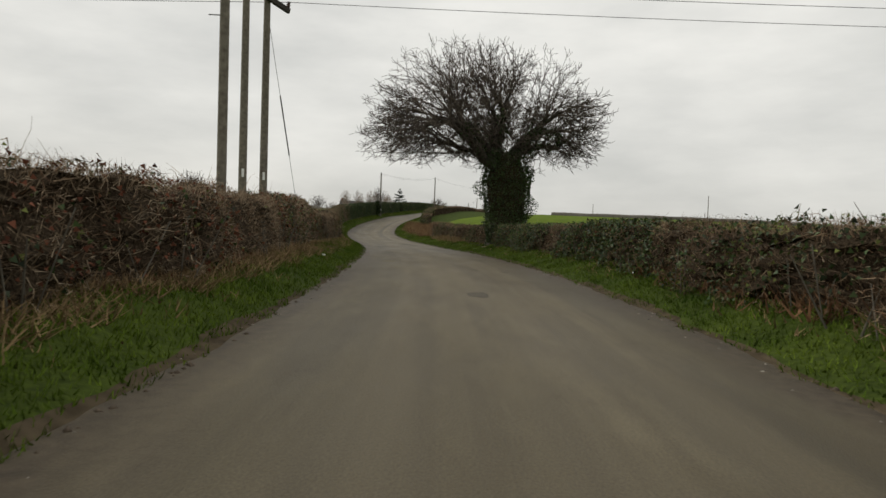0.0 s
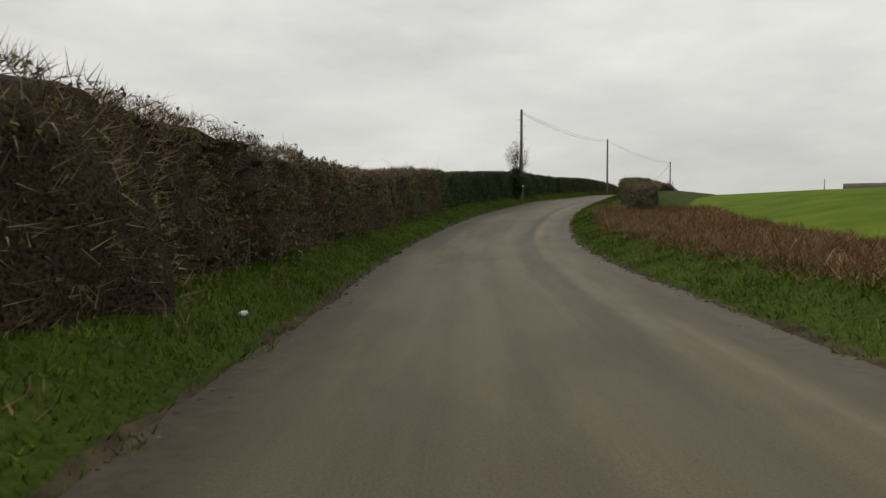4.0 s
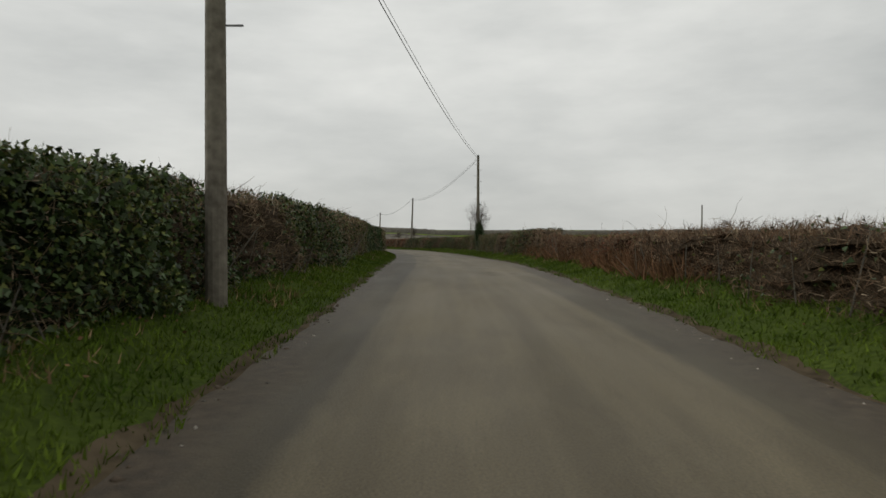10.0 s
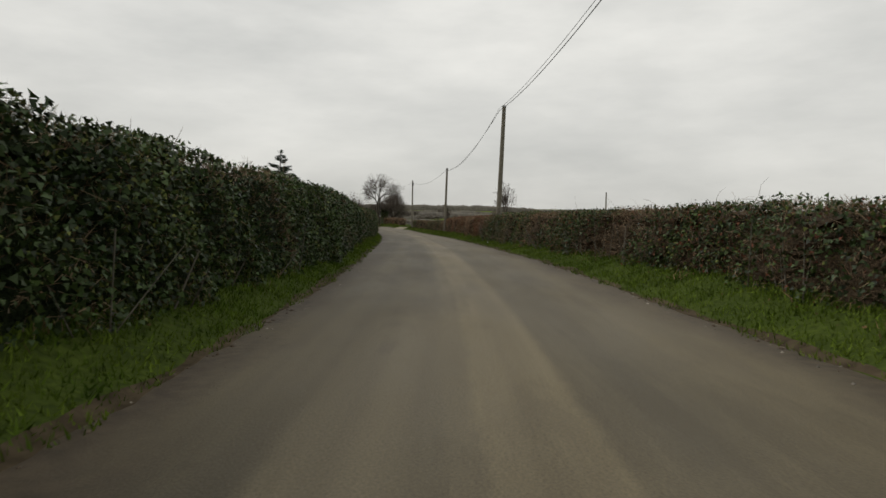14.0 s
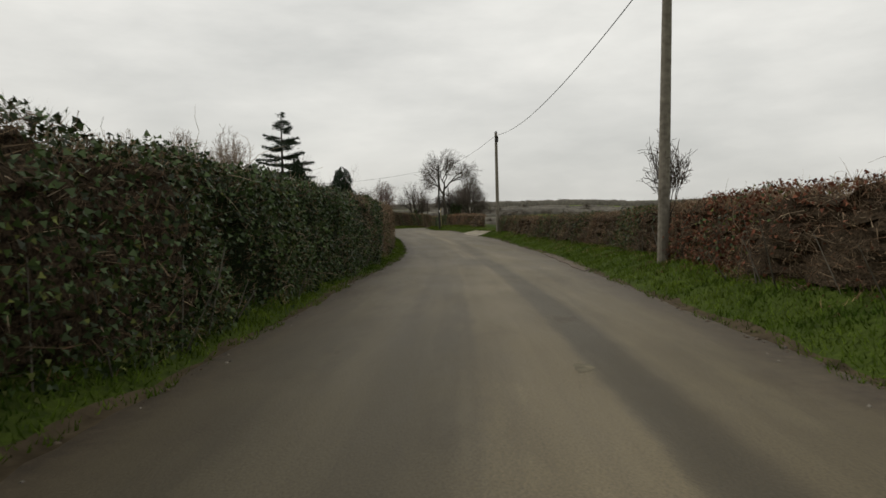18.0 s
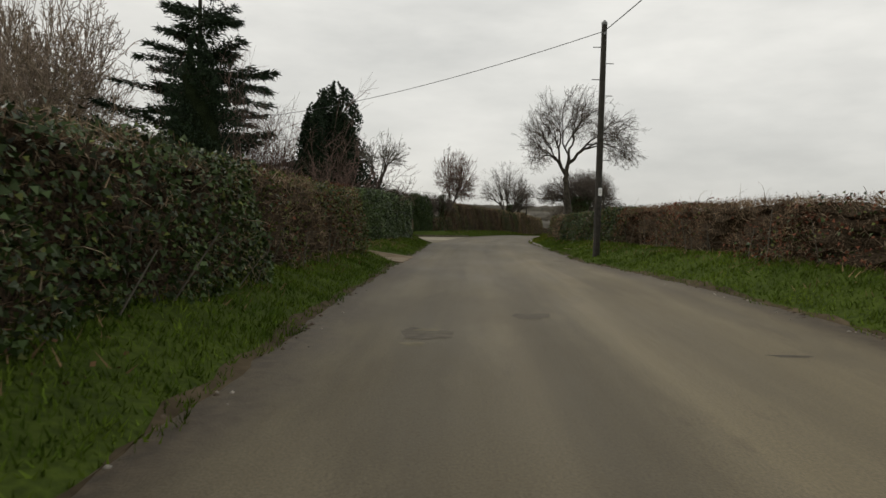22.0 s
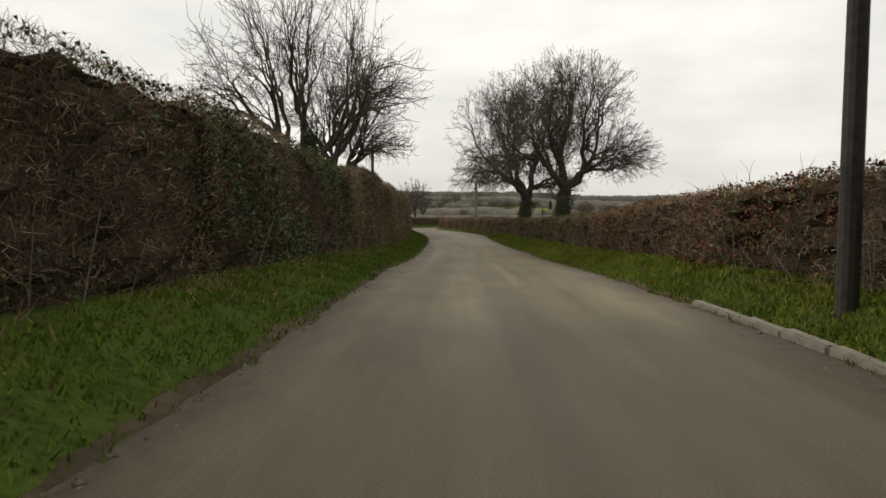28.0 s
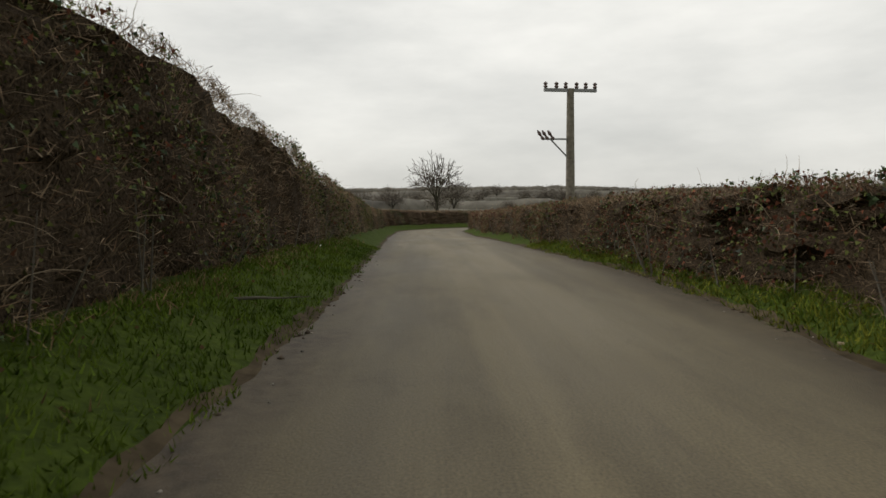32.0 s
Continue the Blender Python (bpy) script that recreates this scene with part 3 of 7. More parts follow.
def spikes(p, way, length, width, rng):
    """Twigs as single tapering slivers from p along way."""
    side = np.cross(way, rng.normal(size=way.shape))
    side /= np.linalg.norm(side, axis=1, keepdims=True) + 1e-9
    w = side * (np.asarray(width)[:, None] * 0.6)
    verts = np.stack([p - w, p + w, p + way * np.asarray(length)[:, None]], 1).reshape(-1, 3)
    return verts, np.arange(len(p) * 3).reshape(-1, 3)


def leaves_at(p, way, size, rng):
    """Small pointed leaves: diamonds folded out of the plane."""
    side = np.cross(way, rng.normal(size=way.shape))
    side /= np.linalg.norm(side, axis=1, keepdims=True) + 1e-9
    s = np.asarray(size)[:, None]
    verts = np.stack([p, p + way * s * 0.45 + side * s * 0.42, p + way * s, p + way * s * 0.45 - side * s * 0.42], 1).reshape(-1, 3)
    return verts, np.arange(len(p) * 4).reshape(-1, 4)


def small_leaves(p, way, size, rng):
    """Three-cornered leaves, a hand's breadth or less."""
    side = np.cross(way, rng.normal(size=way.shape))
    side /= np.linalg.norm(side, axis=1, keepdims=True) + 1e-9
    s = np.asarray(size)[:, None]
    verts = np.stack([p + side * s * 0.5, p + way * s, p - side * s * 0.5], 1).reshape(-1, 3)
    return verts, np.arange(len(p) * 3).reshape(-1, 3)


def unit(v):
    return v / (np.linalg.norm(v, axis=-1, keepdims=True) + 1e-9)


def lathe_bm(profile, sides=12):
    """A turned solid from (radius, height) pairs."""
    bm = bmesh.new()
    rings = []
    for r, z in profile:
        rings.append([bm.verts.new((r * math.cos(2 * math.pi * i / sides), r * math.sin(2 * math.pi * i / sides), z)) for i in range(sides)])
    for a, b in zip(rings, rings[1:]):
        for i in range(sides):
            bm.faces.new((a[i], a[(i + 1) % sides], b[(i + 1) % sides], b[i]))
    bm.faces.new(rings[0][::-1])
    bm.faces.new(rings[-1])
    return bm

# ---------------------------------------------------------------- ground, lane and verges
SD = np.arange(START + 2, 515.0, 2.0)
LINE = at(SD, 0.8)


def land(x, y):
    """Height of the fields, which follow the lane near it and roll away from it."""
    d2 = (x[:, None] - LINE[None, :, 0]) ** 2 + (y[:, None] - LINE[None, :, 1]) ** 2
    i = d2.argmin(1)
    dist = np.sqrt(d2.min(1))
    w = np.exp(-d2 / (2 * (10 + dist[:, None] * 0.35) ** 2))
    z = (w * LINE[None, :, 2]).sum(1) / (w.sum(1) + 1e-12)
    z = np.where(dist < 10, LINE[i, 2], z)
    p, nrm = centre(SD[i])
    side = (x - p[:, 0]) * nrm[:, 0] + (y - p[:, 1]) * nrm[:, 1]
    bank = np.clip((dist - 5) / 14, 0, 1)
    z = z - 0.25 + bank * (0.45 + 0.35 * np.sin(x * 0.021 + 1.0) * np.sin(y * 0.017))
    knoll = np.exp(-((SD[i] - 82) / 26) ** 2) * np.clip((side - 5) / 10, 0, 1) * np.clip((60 - side) / 35, 0, 1)
    z = z + 0.9 * knoll
    far = np.hypot(x + 40, y - 250)
    north = np.clip((y - 700) / 900, 0, 1)
    z = z + - np.clip((far - 300) / 1500, 0, 1) * 4 * (1 - north) + north * np.clip((far - 500) / 1200, 0, 1) * 24
    beyond = np.clip((y - 540) / 330, 0, 1) * np.clip((60 - x) / 120, 0, 1)
    east = np.clip((side - 55) / 160, 0, 1) * np.clip((520 - y) / 120, 0, 1)
    dip = np.clip((y - 505) / 60, 0, 1) * np.clip((640 - y) / 90, 0, 1)
    return z - 1.2 * dip - 2.6 * east + 5.0 * beyond * beyond * (3 - 2 * beyond)


def graded(lo, hi, fine, reach):
    out = list(np.arange(lo, hi + fine, fine))
    g = fine
    while out[-1] < hi + reach:
        g *= 1.35
        out.append(out[-1] + g)
    g = fine
    while out[0] > lo - reach:
        g *= 1.35
        out.insert(0, out[0] - g)
    return np.array(out)


gx, gy = graded(-130, 90, 4.0, 3000), graded(-80, 530, 4.0, 3000)
GX, GY = np.meshgrid(gx, gy, indexing="ij")
gz = np.concatenate([land(a, b) for a, b in zip(np.array_split(GX.ravel(), 40), np.array_split(GY.ravel(), 40))])
gi = np.arange(len(gx) * len(gy)).reshape(len(gx), len(gy))
gf = np.stack([gi[:-1, :-1], gi[1:, :-1], gi[1:, 1:], gi[:-1, 1:]], -1).reshape(-1, 4)
tagged(new("ground", mesh_of("ground", np.stack([GX.ravel(), GY.ravel(), gz], 1), gf, M_FIELD, True)),
       "rolling green fields of short winter grass", "field", kind="structure")


def strip(name, s0, s1, ds, columns, mat, uv=None):
    """A sheet along the lane: columns(s) gives places (rows, across, 3) and the offsets d."""
    ss = np.arange(s0, s1 + ds * 0.5, ds)
    pts, dd = columns(ss)
    nr, nc = pts.shape[:2]
    idx = np.arange(nr * nc).reshape(nr, nc)
    f = np.stack([idx[:-1, :-1], idx[:-1, 1:], idx[1:, 1:], idx[1:, :-1]], -1).reshape(-1, 4)
    me = mesh_of(name, pts.reshape(-1, 3), f, mat, True)
    if uv:
        flat = f.ravel()
        sv, dv = np.repeat(ss, nc)[flat], dd.ravel()[flat]
        a = me.uv_layers.new(name="road")
        a.data.foreach_set("uv", np.stack([dv, sv], 1).astype(np.float32).ravel())
        b = me.uv_layers.new(name="edge")
        near = np.minimum(dv + LEFT_EDGE(sv), RIGHT_EDGE(sv) - dv)
        b.data.foreach_set("uv", np.stack([near, sv], 1).astype(np.float32).ravel())
    return me


def road_columns(ss):
    k = np.linspace(0, 1, 15)[None, :]
    wob = 0.07 * np.sin(ss * 1.7) + 0.06 * np.sin(ss * 0.63 + 1) + 0.05 * np.sin(ss * 4.1)
    a, b = -LEFT_EDGE(ss) - 0.12 + wob, RIGHT_EDGE(ss) + 0.12 + 0.9 * wob[::-1]
    d = a[:, None] * (1 - k) + b[:, None] * k
    s = np.repeat(ss[:, None], 15, 1)
    rut = -0.012 * np.exp(-((d - 1.4) / 0.3) ** 2) - 0.012 * np.exp(-((d + 0.7) / 0.3) ** 2)
    return at(s, d, -0.010 * np.minimum(np.abs(d - 0.6), 3.0) + rut + 0.012), d


tagged(new("road", strip("road", START + 2, 512, 0.5, road_columns, M_ROAD, True)), "narrow worn grey asphalt lane with muddy edges", "road", kind="structure")


def verge_rise(sign, s, d, out):
    """Height of the verge's turf over the lane, out metres from its edge."""
    bump = 0.05 * np.sin(s * 2.3 + out * 5) * np.sin(s * 0.9 + 2 * out) * np.clip(out, 0, 1)
    flat = np.clip(yard(s, d) if sign < 0 else gateway(s), 0, 1)
    return lift(s, d) + (bump + np.clip(out, 0, 0.12) * 0.5) * (1 - flat) - 0.10 * flat


def verge_columns(sign):
    def columns(ss):
        e = LEFT_EDGE(ss) if sign < 0 else RIGHT_EDGE(ss)
        out = np.array([-0.45, -0.1, 0.1, 0.3, 0.5, 0.75, 1.0, 1.3, 1.8, 2.6, 3.6, 5.0, 7.5])
        d = sign * (e[:, None] + out[None, :])
        s = np.repeat(ss[:, None], len(out), 1)
        h = verge_rise(sign, s, d, out)
        h = np.where(out[None, :] < -0.05, h - 0.05, h)
        h = np.where(out[None, :] > 4.5, h - 0.35 * (out[None, :] - 3.6) / 3.0, h)
        p = at(s, d, h)
        return (p if sign > 0 else p[:, ::-1]), (d if sign > 0 else d[:, ::-1])
    return columns


tagged(new("verge_west", strip("verge_west", START + 2, 512, 0.5, verge_columns(-1), M_VERGE)), "grassy earth verge rising to the hedge foot", "verge", kind="structure")
tagged(new("verge_east", strip("verge_east", START + 2, 512, 0.5, verge_columns(1), M_VERGE)), "grassy earth verge rising to the hedge foot", "verge", kind="structure")


def earth_edge_columns(sign):
    """A ragged worn strip of bare earth where the turf meets the lane."""
    def columns(ss):
        e = LEFT_EDGE(ss) if sign < 0 else RIGHT_EDGE(ss)
        rng = np.random.default_rng(61 + sign)
        rough = rng.normal(0, 0.035, (len(ss), 2))
        inner = -0.05 + 0.04 * np.sin(ss * 0.8 + sign) + 0.025 * np.sin(ss * 2.9) + 0.6 * rough[:, 0]
        outer = 0.07 + 0.035 * np.sin(ss * 0.55 + 2 * sign) + 0.03 * np.sin(ss * 1.9 + 1) + 0.6 * rough[:, 1]
        k = np.linspace(0, 1, 7)[None, :]
        out = inner[:, None] * (1 - k) + outer[:, None] * k
        s = np.repeat(ss[:, None], 7, 1)
        d = sign * (e[:, None] + out)
        turf = np.where(out < 0.1, -0.05 + (out + 0.1) * 0.535 - 0.010 * np.minimum(np.abs(d - 0.6), 3.0), verge_rise(sign, s, d, out))
        tar = -0.010 * np.minimum(np.abs(d - 0.6), 3.0) + 0.012
        flat = np.clip(yard(s, d) if sign < 0 else gateway(s), 0, 1)
        h = np.maximum(turf, tar) + 0.006 - 0.2 * flat
        h[:, 0] -= 0.012
        p = at(s, d, h)
        return (p if sign > 0 else p[:, ::-1]), (d if sign > 0 else d[:, ::-1])
    return columns


tagged(new("verge_edge_west", strip("verge_edge_west", START + 2, 512, 0.25, earth_edge_columns(-1), M_EARTH)), "worn brown bare earth between turf and asphalt", "verge", kind="structure")
tagged(new("verge_edge_east", strip("verge_edge_east", START + 2, 335.8, 0.25, earth_edge_columns(1), M_EARTH)), "worn brown bare earth between turf and asphalt", "verge", kind="structure")
tagged(new("verge_edge_east", strip("verge_edge_east", 387.2, 512, 0.25, earth_edge_columns(1), M_EARTH)), "worn brown bare earth between turf and asphalt", "verge", kind="structure")


def blades(name, sign, s0, s1, per_m, a, b, tall, mat, seed, label, wide=0.012, lean=0.35):
    """Grass between a and b metres from the lane's edge, in uneven tufts."""
    rng = np.random.default_rng(seed)
    each = 11
    m = int((s1 - s0) * per_m / each)
    s = np.repeat(rng.uniform(s0, s1, m), each)
    out = np.repeat(a + (b - a) * rng.beta(1.1, 1.1, m), each)
    n = m * each
    grow = np.repeat(rng.uniform(0, 1, m) ** 1.6, each)
    off = rng.normal(0, 0.10, (n, 2)) * (1 + grow)[:, None]
    s, out = s + off[:, 0], np.clip(out + off[:, 1], a - 0.03, b)
    tuft = 0.35 * (0.5 + 0.5 * np.sin(s * 3.1 + 2 * np.sin(out * 6)) * np.sin(out * 7 + np.sin(s * 1.3) * 2)) + 0.65 * grow
    e = (LEFT_EDGE(s) if sign < 0 else RIGHT_EDGE(s)) + 0.06 * np.sin(s * 2.1) + 0.05 * np.sin(s * 5.3)
    d = sign * (e + out)
    keep = ((yard(s, d) if sign < 0 else gateway(s)) < 0.88) & (rng.uniform(0, 1, n) < 0.55 + 0.45 * tuft)
    s, d, tuft = s[keep], d[keep], tuft[keep]
    n = len(s)
    over = np.abs(d) - (LEFT_EDGE(s) if sign < 0 else RIGHT_EDGE(s))
    p = at(s, d, verge_rise(sign, s, d, over) - 0.012)
    h = tall * (0.45 + 0.8 * tuft * rng.uniform(0.3, 1, n))
    way = unit(np.stack([rng.normal(0, lean, n), rng.normal(0, lean, n), np.ones(n)], 1))
    side = unit(np.cross(way, rng.normal(size=(n, 3)))) * (wide * rng.uniform(0.6, 1.5, n))[:, None]
    verts = np.stack([p - side, p + side, p + way * h[:, None]], 1).reshape(-1, 3)
    return tagged(new(name, mesh_of(name, verts, np.arange(n * 3).reshape(-1, 3), mat)), label, "grass", kind="stuff")


blades("grass", -1, -6, 446, 1150, 0.0, 1.5, 0.12, M_BLADE, 11, "short green grass along the lane's verge", wide=0.0085, lean=0.5)
blades("grass", 1, -6, 446, 1150, 0.0, 1.65, 0.12, M_BLADE, 12, "short green grass along the lane's verge", wide=0.0085, lean=0.5)
blades("grass", 1, 345, 446, 900, 0.0, 1.65, 0.14, M_BLADEY, 22, "yellowing short grass along the lane's verge", wide=0.0085, lean=0.5)
blades("dead_grass", -1, -6, 446, 30, 0.5, 1.6, 0.20, M_STRAW, 13, "pale dead grass stems among the verge grass", wide=0.009, lean=0.6)
blades("dead_grass", 1, -6, 446, 30, 0.5, 1.8, 0.20, M_STRAW, 14, "pale dead grass stems among the verge grass", wide=0.009, lean=0.6)
blades("dead_grass", -1, 20, 46, 420, 0.7, 2.0, 0.22, M_STRAW, 24, "matted brown dead grass on the bank below the hedge", wide=0.006, lean=1.3)
blades("dead_grass", -1, -6, 20, 900, 0.8, 2.1, 0.32, M_STRAW, 15, "matted brown dead grass on the bank below the hedge", wide=0.008, lean=1.1)
blades("dead_grass", -1, 384, 446, 170, 0.9, 1.9, 0.17, M_STRAW, 23, "matted pale dead grass below the tall hedge", wide=0.006, lean=1.3)
blades("dead_grass", 1, 43, 54, 220, 0.9, 1.9, 0.5, M_STRAW, 21, "tall straw-coloured dead grass against the hedge", wide=0.011, lean=0.35)
blades("dead_grass", -1, 46.8, 58.5, 1100, 1.2, 6.5, 0.5, M_STRAW, 16, "tall straw-coloured dead grass in a hedge gap", wide=0.010, lean=0.9)
blades("dead_bracken", 1, -4, 13, 200, 0.7, 2.0, 0.55, M_BRACKEN, 17, "brown dead bracken below the hedge", wide=0.015, lean=0.9)
blades("dead_bracken", 1, 59, 88, 800, 1.0, 6.5, 0.42, M_BRACKEN, 18, "brown dead bracken on the open bank", wide=0.011, lean=1.1)
blades("dead_grass", 1, 59, 90, 700, 0.9, 6.5, 0.38, M_STRAW, 19, "straw-coloured dead grass on the open bank", wide=0.009, lean=1.0)
blades("dead_bracken", 1, 150, 172, 260, 0.7, 2.0, 0.75, M_BRACKEN, 20, "reddish dead bracken before the hedge", wide=0.014, lean=0.6)


def dead_leaves(sign, s0, s1, per_m, a, b, seed, label):
    """Fallen leaves lying about on the verge."""
    rng = np.random.default_rng(seed)
    n = int((s1 - s0) * per_m)
    s = rng.uniform(s0, s1, n)
    d = sign * ((LEFT_EDGE(s) if sign < 0 else RIGHT_EDGE(s)) + a + (b - a) * rng.beta(2.0, 1.2, n))
    keep = (yard(s, d) if sign < 0 else gateway(s)) < 0.5
    s, d = s[keep], d[keep]
    n = len(s)
    way = unit(np.stack([rng.normal(0, 1, n), rng.normal(0, 1, n), rng.normal(0.15, 0.25, n)], 1))
    v, f = leaves_at(on(s, d, rng.uniform(0.02, 0.11, n)), way, rng.uniform(0.018, 0.05, n), rng)
    return tagged(new("dead_leaves", mesh_of("dead_leaves", v, f, M_LITTER)), label, "leaves", kind="stuff")


dead_leaves(-1, -6, 446, 32, 0.3, 1.6, 41, "brown dead leaves fallen along the hedge foot")
dead_leaves(1, -6, 446, 32, 0.4, 1.8, 42, "brown dead leaves fallen along the hedge foot")
dead_leaves(-1, 384, 412, 150, -0.1, 1.6, 43, "thick brown leaf litter on the verge below a tall hedge")
dead_leaves(1, 384, 436, 70, 0.0, 1.4, 44, "brown leaf litter on the verge below oaks")


def pebbles(name, sign, s0, s1, per_m, lo, hi, size, mat, seed, label):
    rng = np.random.default_rng(seed)
    n = int((s1 - s0) * per_m)
    s = rng.uniform(s0, s1, n)
    s = s[(yard(s) if sign < 0 else gateway(s)) < 0.05]
    n = len(s)
    e = LEFT_EDGE(s) if sign < 0 else RIGHT_EDGE(s)
    p = on(s, sign * (e + rng.uniform(lo, hi, n)), 0.012)
    r = size * rng.uniform(0.4, 1.4, n)
    base = np.array([[1, 0, 0], [0, 1, 0], [-1, 0, 0], [0, -1, 0], [0, 0, 0.7], [0, 0, -0.5]])
    v = p[:, None] + base[None] * r[:, None, None] * rng.uniform(0.6, 1.3, (n, 6, 3))
    tri = np.array([[0, 1, 4], [1, 2, 4], [2, 3, 4], [3, 0, 4], [1, 0, 5], [2, 1, 5], [3, 2, 5], [0, 3, 5]])
    f = (np.arange(n)[:, None, None] * 6 + tri[None]).reshape(-1, 3)
    return tagged(new(name, mesh_of(name, v.reshape(-1, 3), f, mat)), label, "stones", kind="stuff")


pebbles("loose_stones", -1, -4, 444, 3, -0.35, 0.15, 0.018, M_STONES, 31, "small loose stones along the muddy lane edge")
pebbles("loose_stones", 1, -4, 444, 3, -0.4, 0.15, 0.018, M_STONES, 32, "small loose stones along the muddy lane edge")
pebbles("mud_clods", -1, -4, 444, 6, -0.15, 0.2, 0.03, M_MUD, 33, "clods of brown mud along the verge edge")
pebbles("mud_clods", 1, -4, 444, 6, -0.15, 0.2, 0.03, M_MUD, 34, "clods of brown mud along the verge edge")


def road_patch(s, d, long, wide, mat, label, seed):
    """A worn blot or repair in the lane's surface, with a ragged outline."""
    rng = np.random.default_rng(seed)
    a = np.linspace(0, 2 * math.pi, 40, endpoint=False)
    r = 1 + 0.14 * np.sin(2 * a + rng.uniform(0, 6)) + 0.12 * np.sin(3 * a + rng.uniform(0, 6)) + 0.06 * np.sin(7 * a + rng.uniform(0, 6)) + rng.normal(0, 0.05, 40)
    ca, sa = np.sign(np.cos(a)) * np.abs(np.cos(a)) ** 0.75, np.sign(np.sin(a)) * np.abs(np.sin(a)) ** 0.75
    ss = np.concatenate([[s], s + 0.35 * long * r * ca, s + 0.6 * long * r * ca])
    dd = np.concatenate([[d], d + 0.3 * wide * r * sa, d + 0.5 * wide * r * sa])
    lift_by = np.concatenate([[0.017], np.full(40, 0.0165), np.full(40, 0.0135)])
    rut = -0.012 * np.exp(-((dd - 1.4) / 0.3) ** 2) - 0.012 * np.exp(-((dd + 0.7) / 0.3) ** 2)
    p = at(ss, dd, -0.010 * np.minimum(np.abs(dd - 0.6), 3.0) + rut + lift_by)
    k = np.arange(40)
    k2 = (k + 1) % 40
    f = [[0, int(x), int(y)] for x, y in zip(1 + k, 1 + k2)] + [[int(x), int(u), int(v), int(y)] for x, y, u, v in zip(1 + k, 1 + k2, 41 + k, 41 + k2)]
    return tagged(new("road_patch", mesh_of("road_patch", p, f, mat, True)), label, "road surface", kind="structure")


for i, (ps, pd, pl, pw, dark) in enumerate(((289.0, 2.6, 0.5, 1.0, 0), (290.4, 2.7, 0.45, 1.3, 0), (287.6, 2.9, 0.5, 1.3, 0), (286.2, 2.8, 0.5, 1.1, 0), (291.6, 2.5, 0.4, 0.8, 0),
                                            (193.0, 1.49, 0.6, 0.3, 1), (192.0, 1.54, 0.35, 0.3, 1), (190.8, 2.1, 0.3, 0.2, 1), (190.0, 2.12, 0.4, 0.2, 1), (188.5, 2.07, 0.3, 0.2, 1), (187.6, 2.12, 0.3, 0.17, 1), (189.6, 1.3, 0.4, 0.24, 1), (191.6, 1.25, 0.3, 0.16, 1), (186.6, 2.2, 0.25, 0.15, 1),
                                            (162.5, 0.21, 0.1, 0.5, 1), (162.5, 0.86, 0.09, 0.42, 1), (162.5, 1.51, 0.14, 0.42, 1), (163.0, 2.31, 0.12, 0.4, 1), (159.5, 1.48, 0.25, 0.26, 1), (158.2, 1.43, 0.25, 0.3, 1), (158.8, 2.04, 0.2, 0.2, 1), (165.2, 1.35, 0.2, 0.3, 1), (168.0, 1.2, 0.3, 0.22, 1),
                                            (132.8, 1.18, 0.5, 0.3, 1), (131.5, 1.69, 0.5, 0.2, 1), (130.2, 1.78, 0.4, 0.16, 1), (133.5, 2.05, 0.8, 0.25, 1), (130.0, -0.6, 0.35, 0.3, 1), (133.8, -0.93, 0.4, 0.3, 0), (128.9, -0.75, 0.5, 0.16, 0),
                                            (50.6, 0.0, 0.45, 2.4, 1), (51.7, -0.2, 0.18, 0.9, 0), (46.5, -0.9, 0.7, 0.28, 0), (44.5, -1.07, 0.8, 0.2, 0), (49.2, 1.7, 1.4, 0.8, 1), (46.2, 1.9, 1.1, 0.4, 1), (54.0, 2.3, 0.8, 0.2, 0),
                                            (101.6, 1.6, 0.9, 0.14, 1), (103.4, 1.55, 1.1, 0.16, 1), (99.4, 1.7, 0.7, 0.12, 1),
                                            (224.6, 0.66, 0.14, 0.8, 0), (221.0, 1.25, 0.3, 0.12, 0), (220.1, 1.25, 0.2, 0.14, 0), (226.5, -1.0, 1.0, 0.14, 0), (262.8, 1.3, 0.5, 0.3, 1), (259.8, 0.98, 0.2, 0.16, 0),
                                            (315.2, 0.92, 0.35, 0.42, 1), (314.0, -0.32, 0.14, 0.4, 0), (313.2, -0.39, 0.12, 0.24, 0), (313.8, -0.3, 0.45, 0.5, 1), (312.8, 2.96, 0.06, 0.4, 1), (327.0, 2.9, 0.1, 0.45, 1),
                                            (359.95, 0.02, 0.07, 0.3, 0), (359.4, -0.53, 0.06, 0.2, 0), (359.4, 0.17, 0.06, 0.2, 0), (361.9, -1.24, 0.08, 0.25, 0),
                                            (11, 0.7, 0.6, 0.3, 1), (17.6, 1.25, 0.25, 0.2, 1), (17.0, 1.9, 0.3, 0.16, 1), (21.5, -0.9, 0.8, 0.4, 0), (394.2, -1.2, 0.18, 0.3, 0), (393.2, -1.25, 0.4, 0.18, 0), (396.0, 3.1, 1.0, 0.24, 0))):
    road_patch(ps, pd, pl * 1.3, pw, M_PATCHD if dark else M_CONC if 359 < ps < 363 else M_TRENCH, "small darker patch in the worn asphalt" if dark else "small paler patch in the worn asphalt", 20 + i)
seam = piece("road_seam", mesh_of("road_seam", at(np.repeat([197.35, 197.5], 14), np.tile(np.linspace(-2.0, 2.9, 14), 2) , 0.0)
                                 + np.stack([0 * np.arange(28), 0 * np.arange(28), np.tile(0.018 - 0.010 * np.abs(np.linspace(-2.0, 2.9, 14) - 0.6), 2)], 1),
                                 np.array([[k, k + 1, k + 15, k + 14] for k in range(13)]), M_PATCHD))
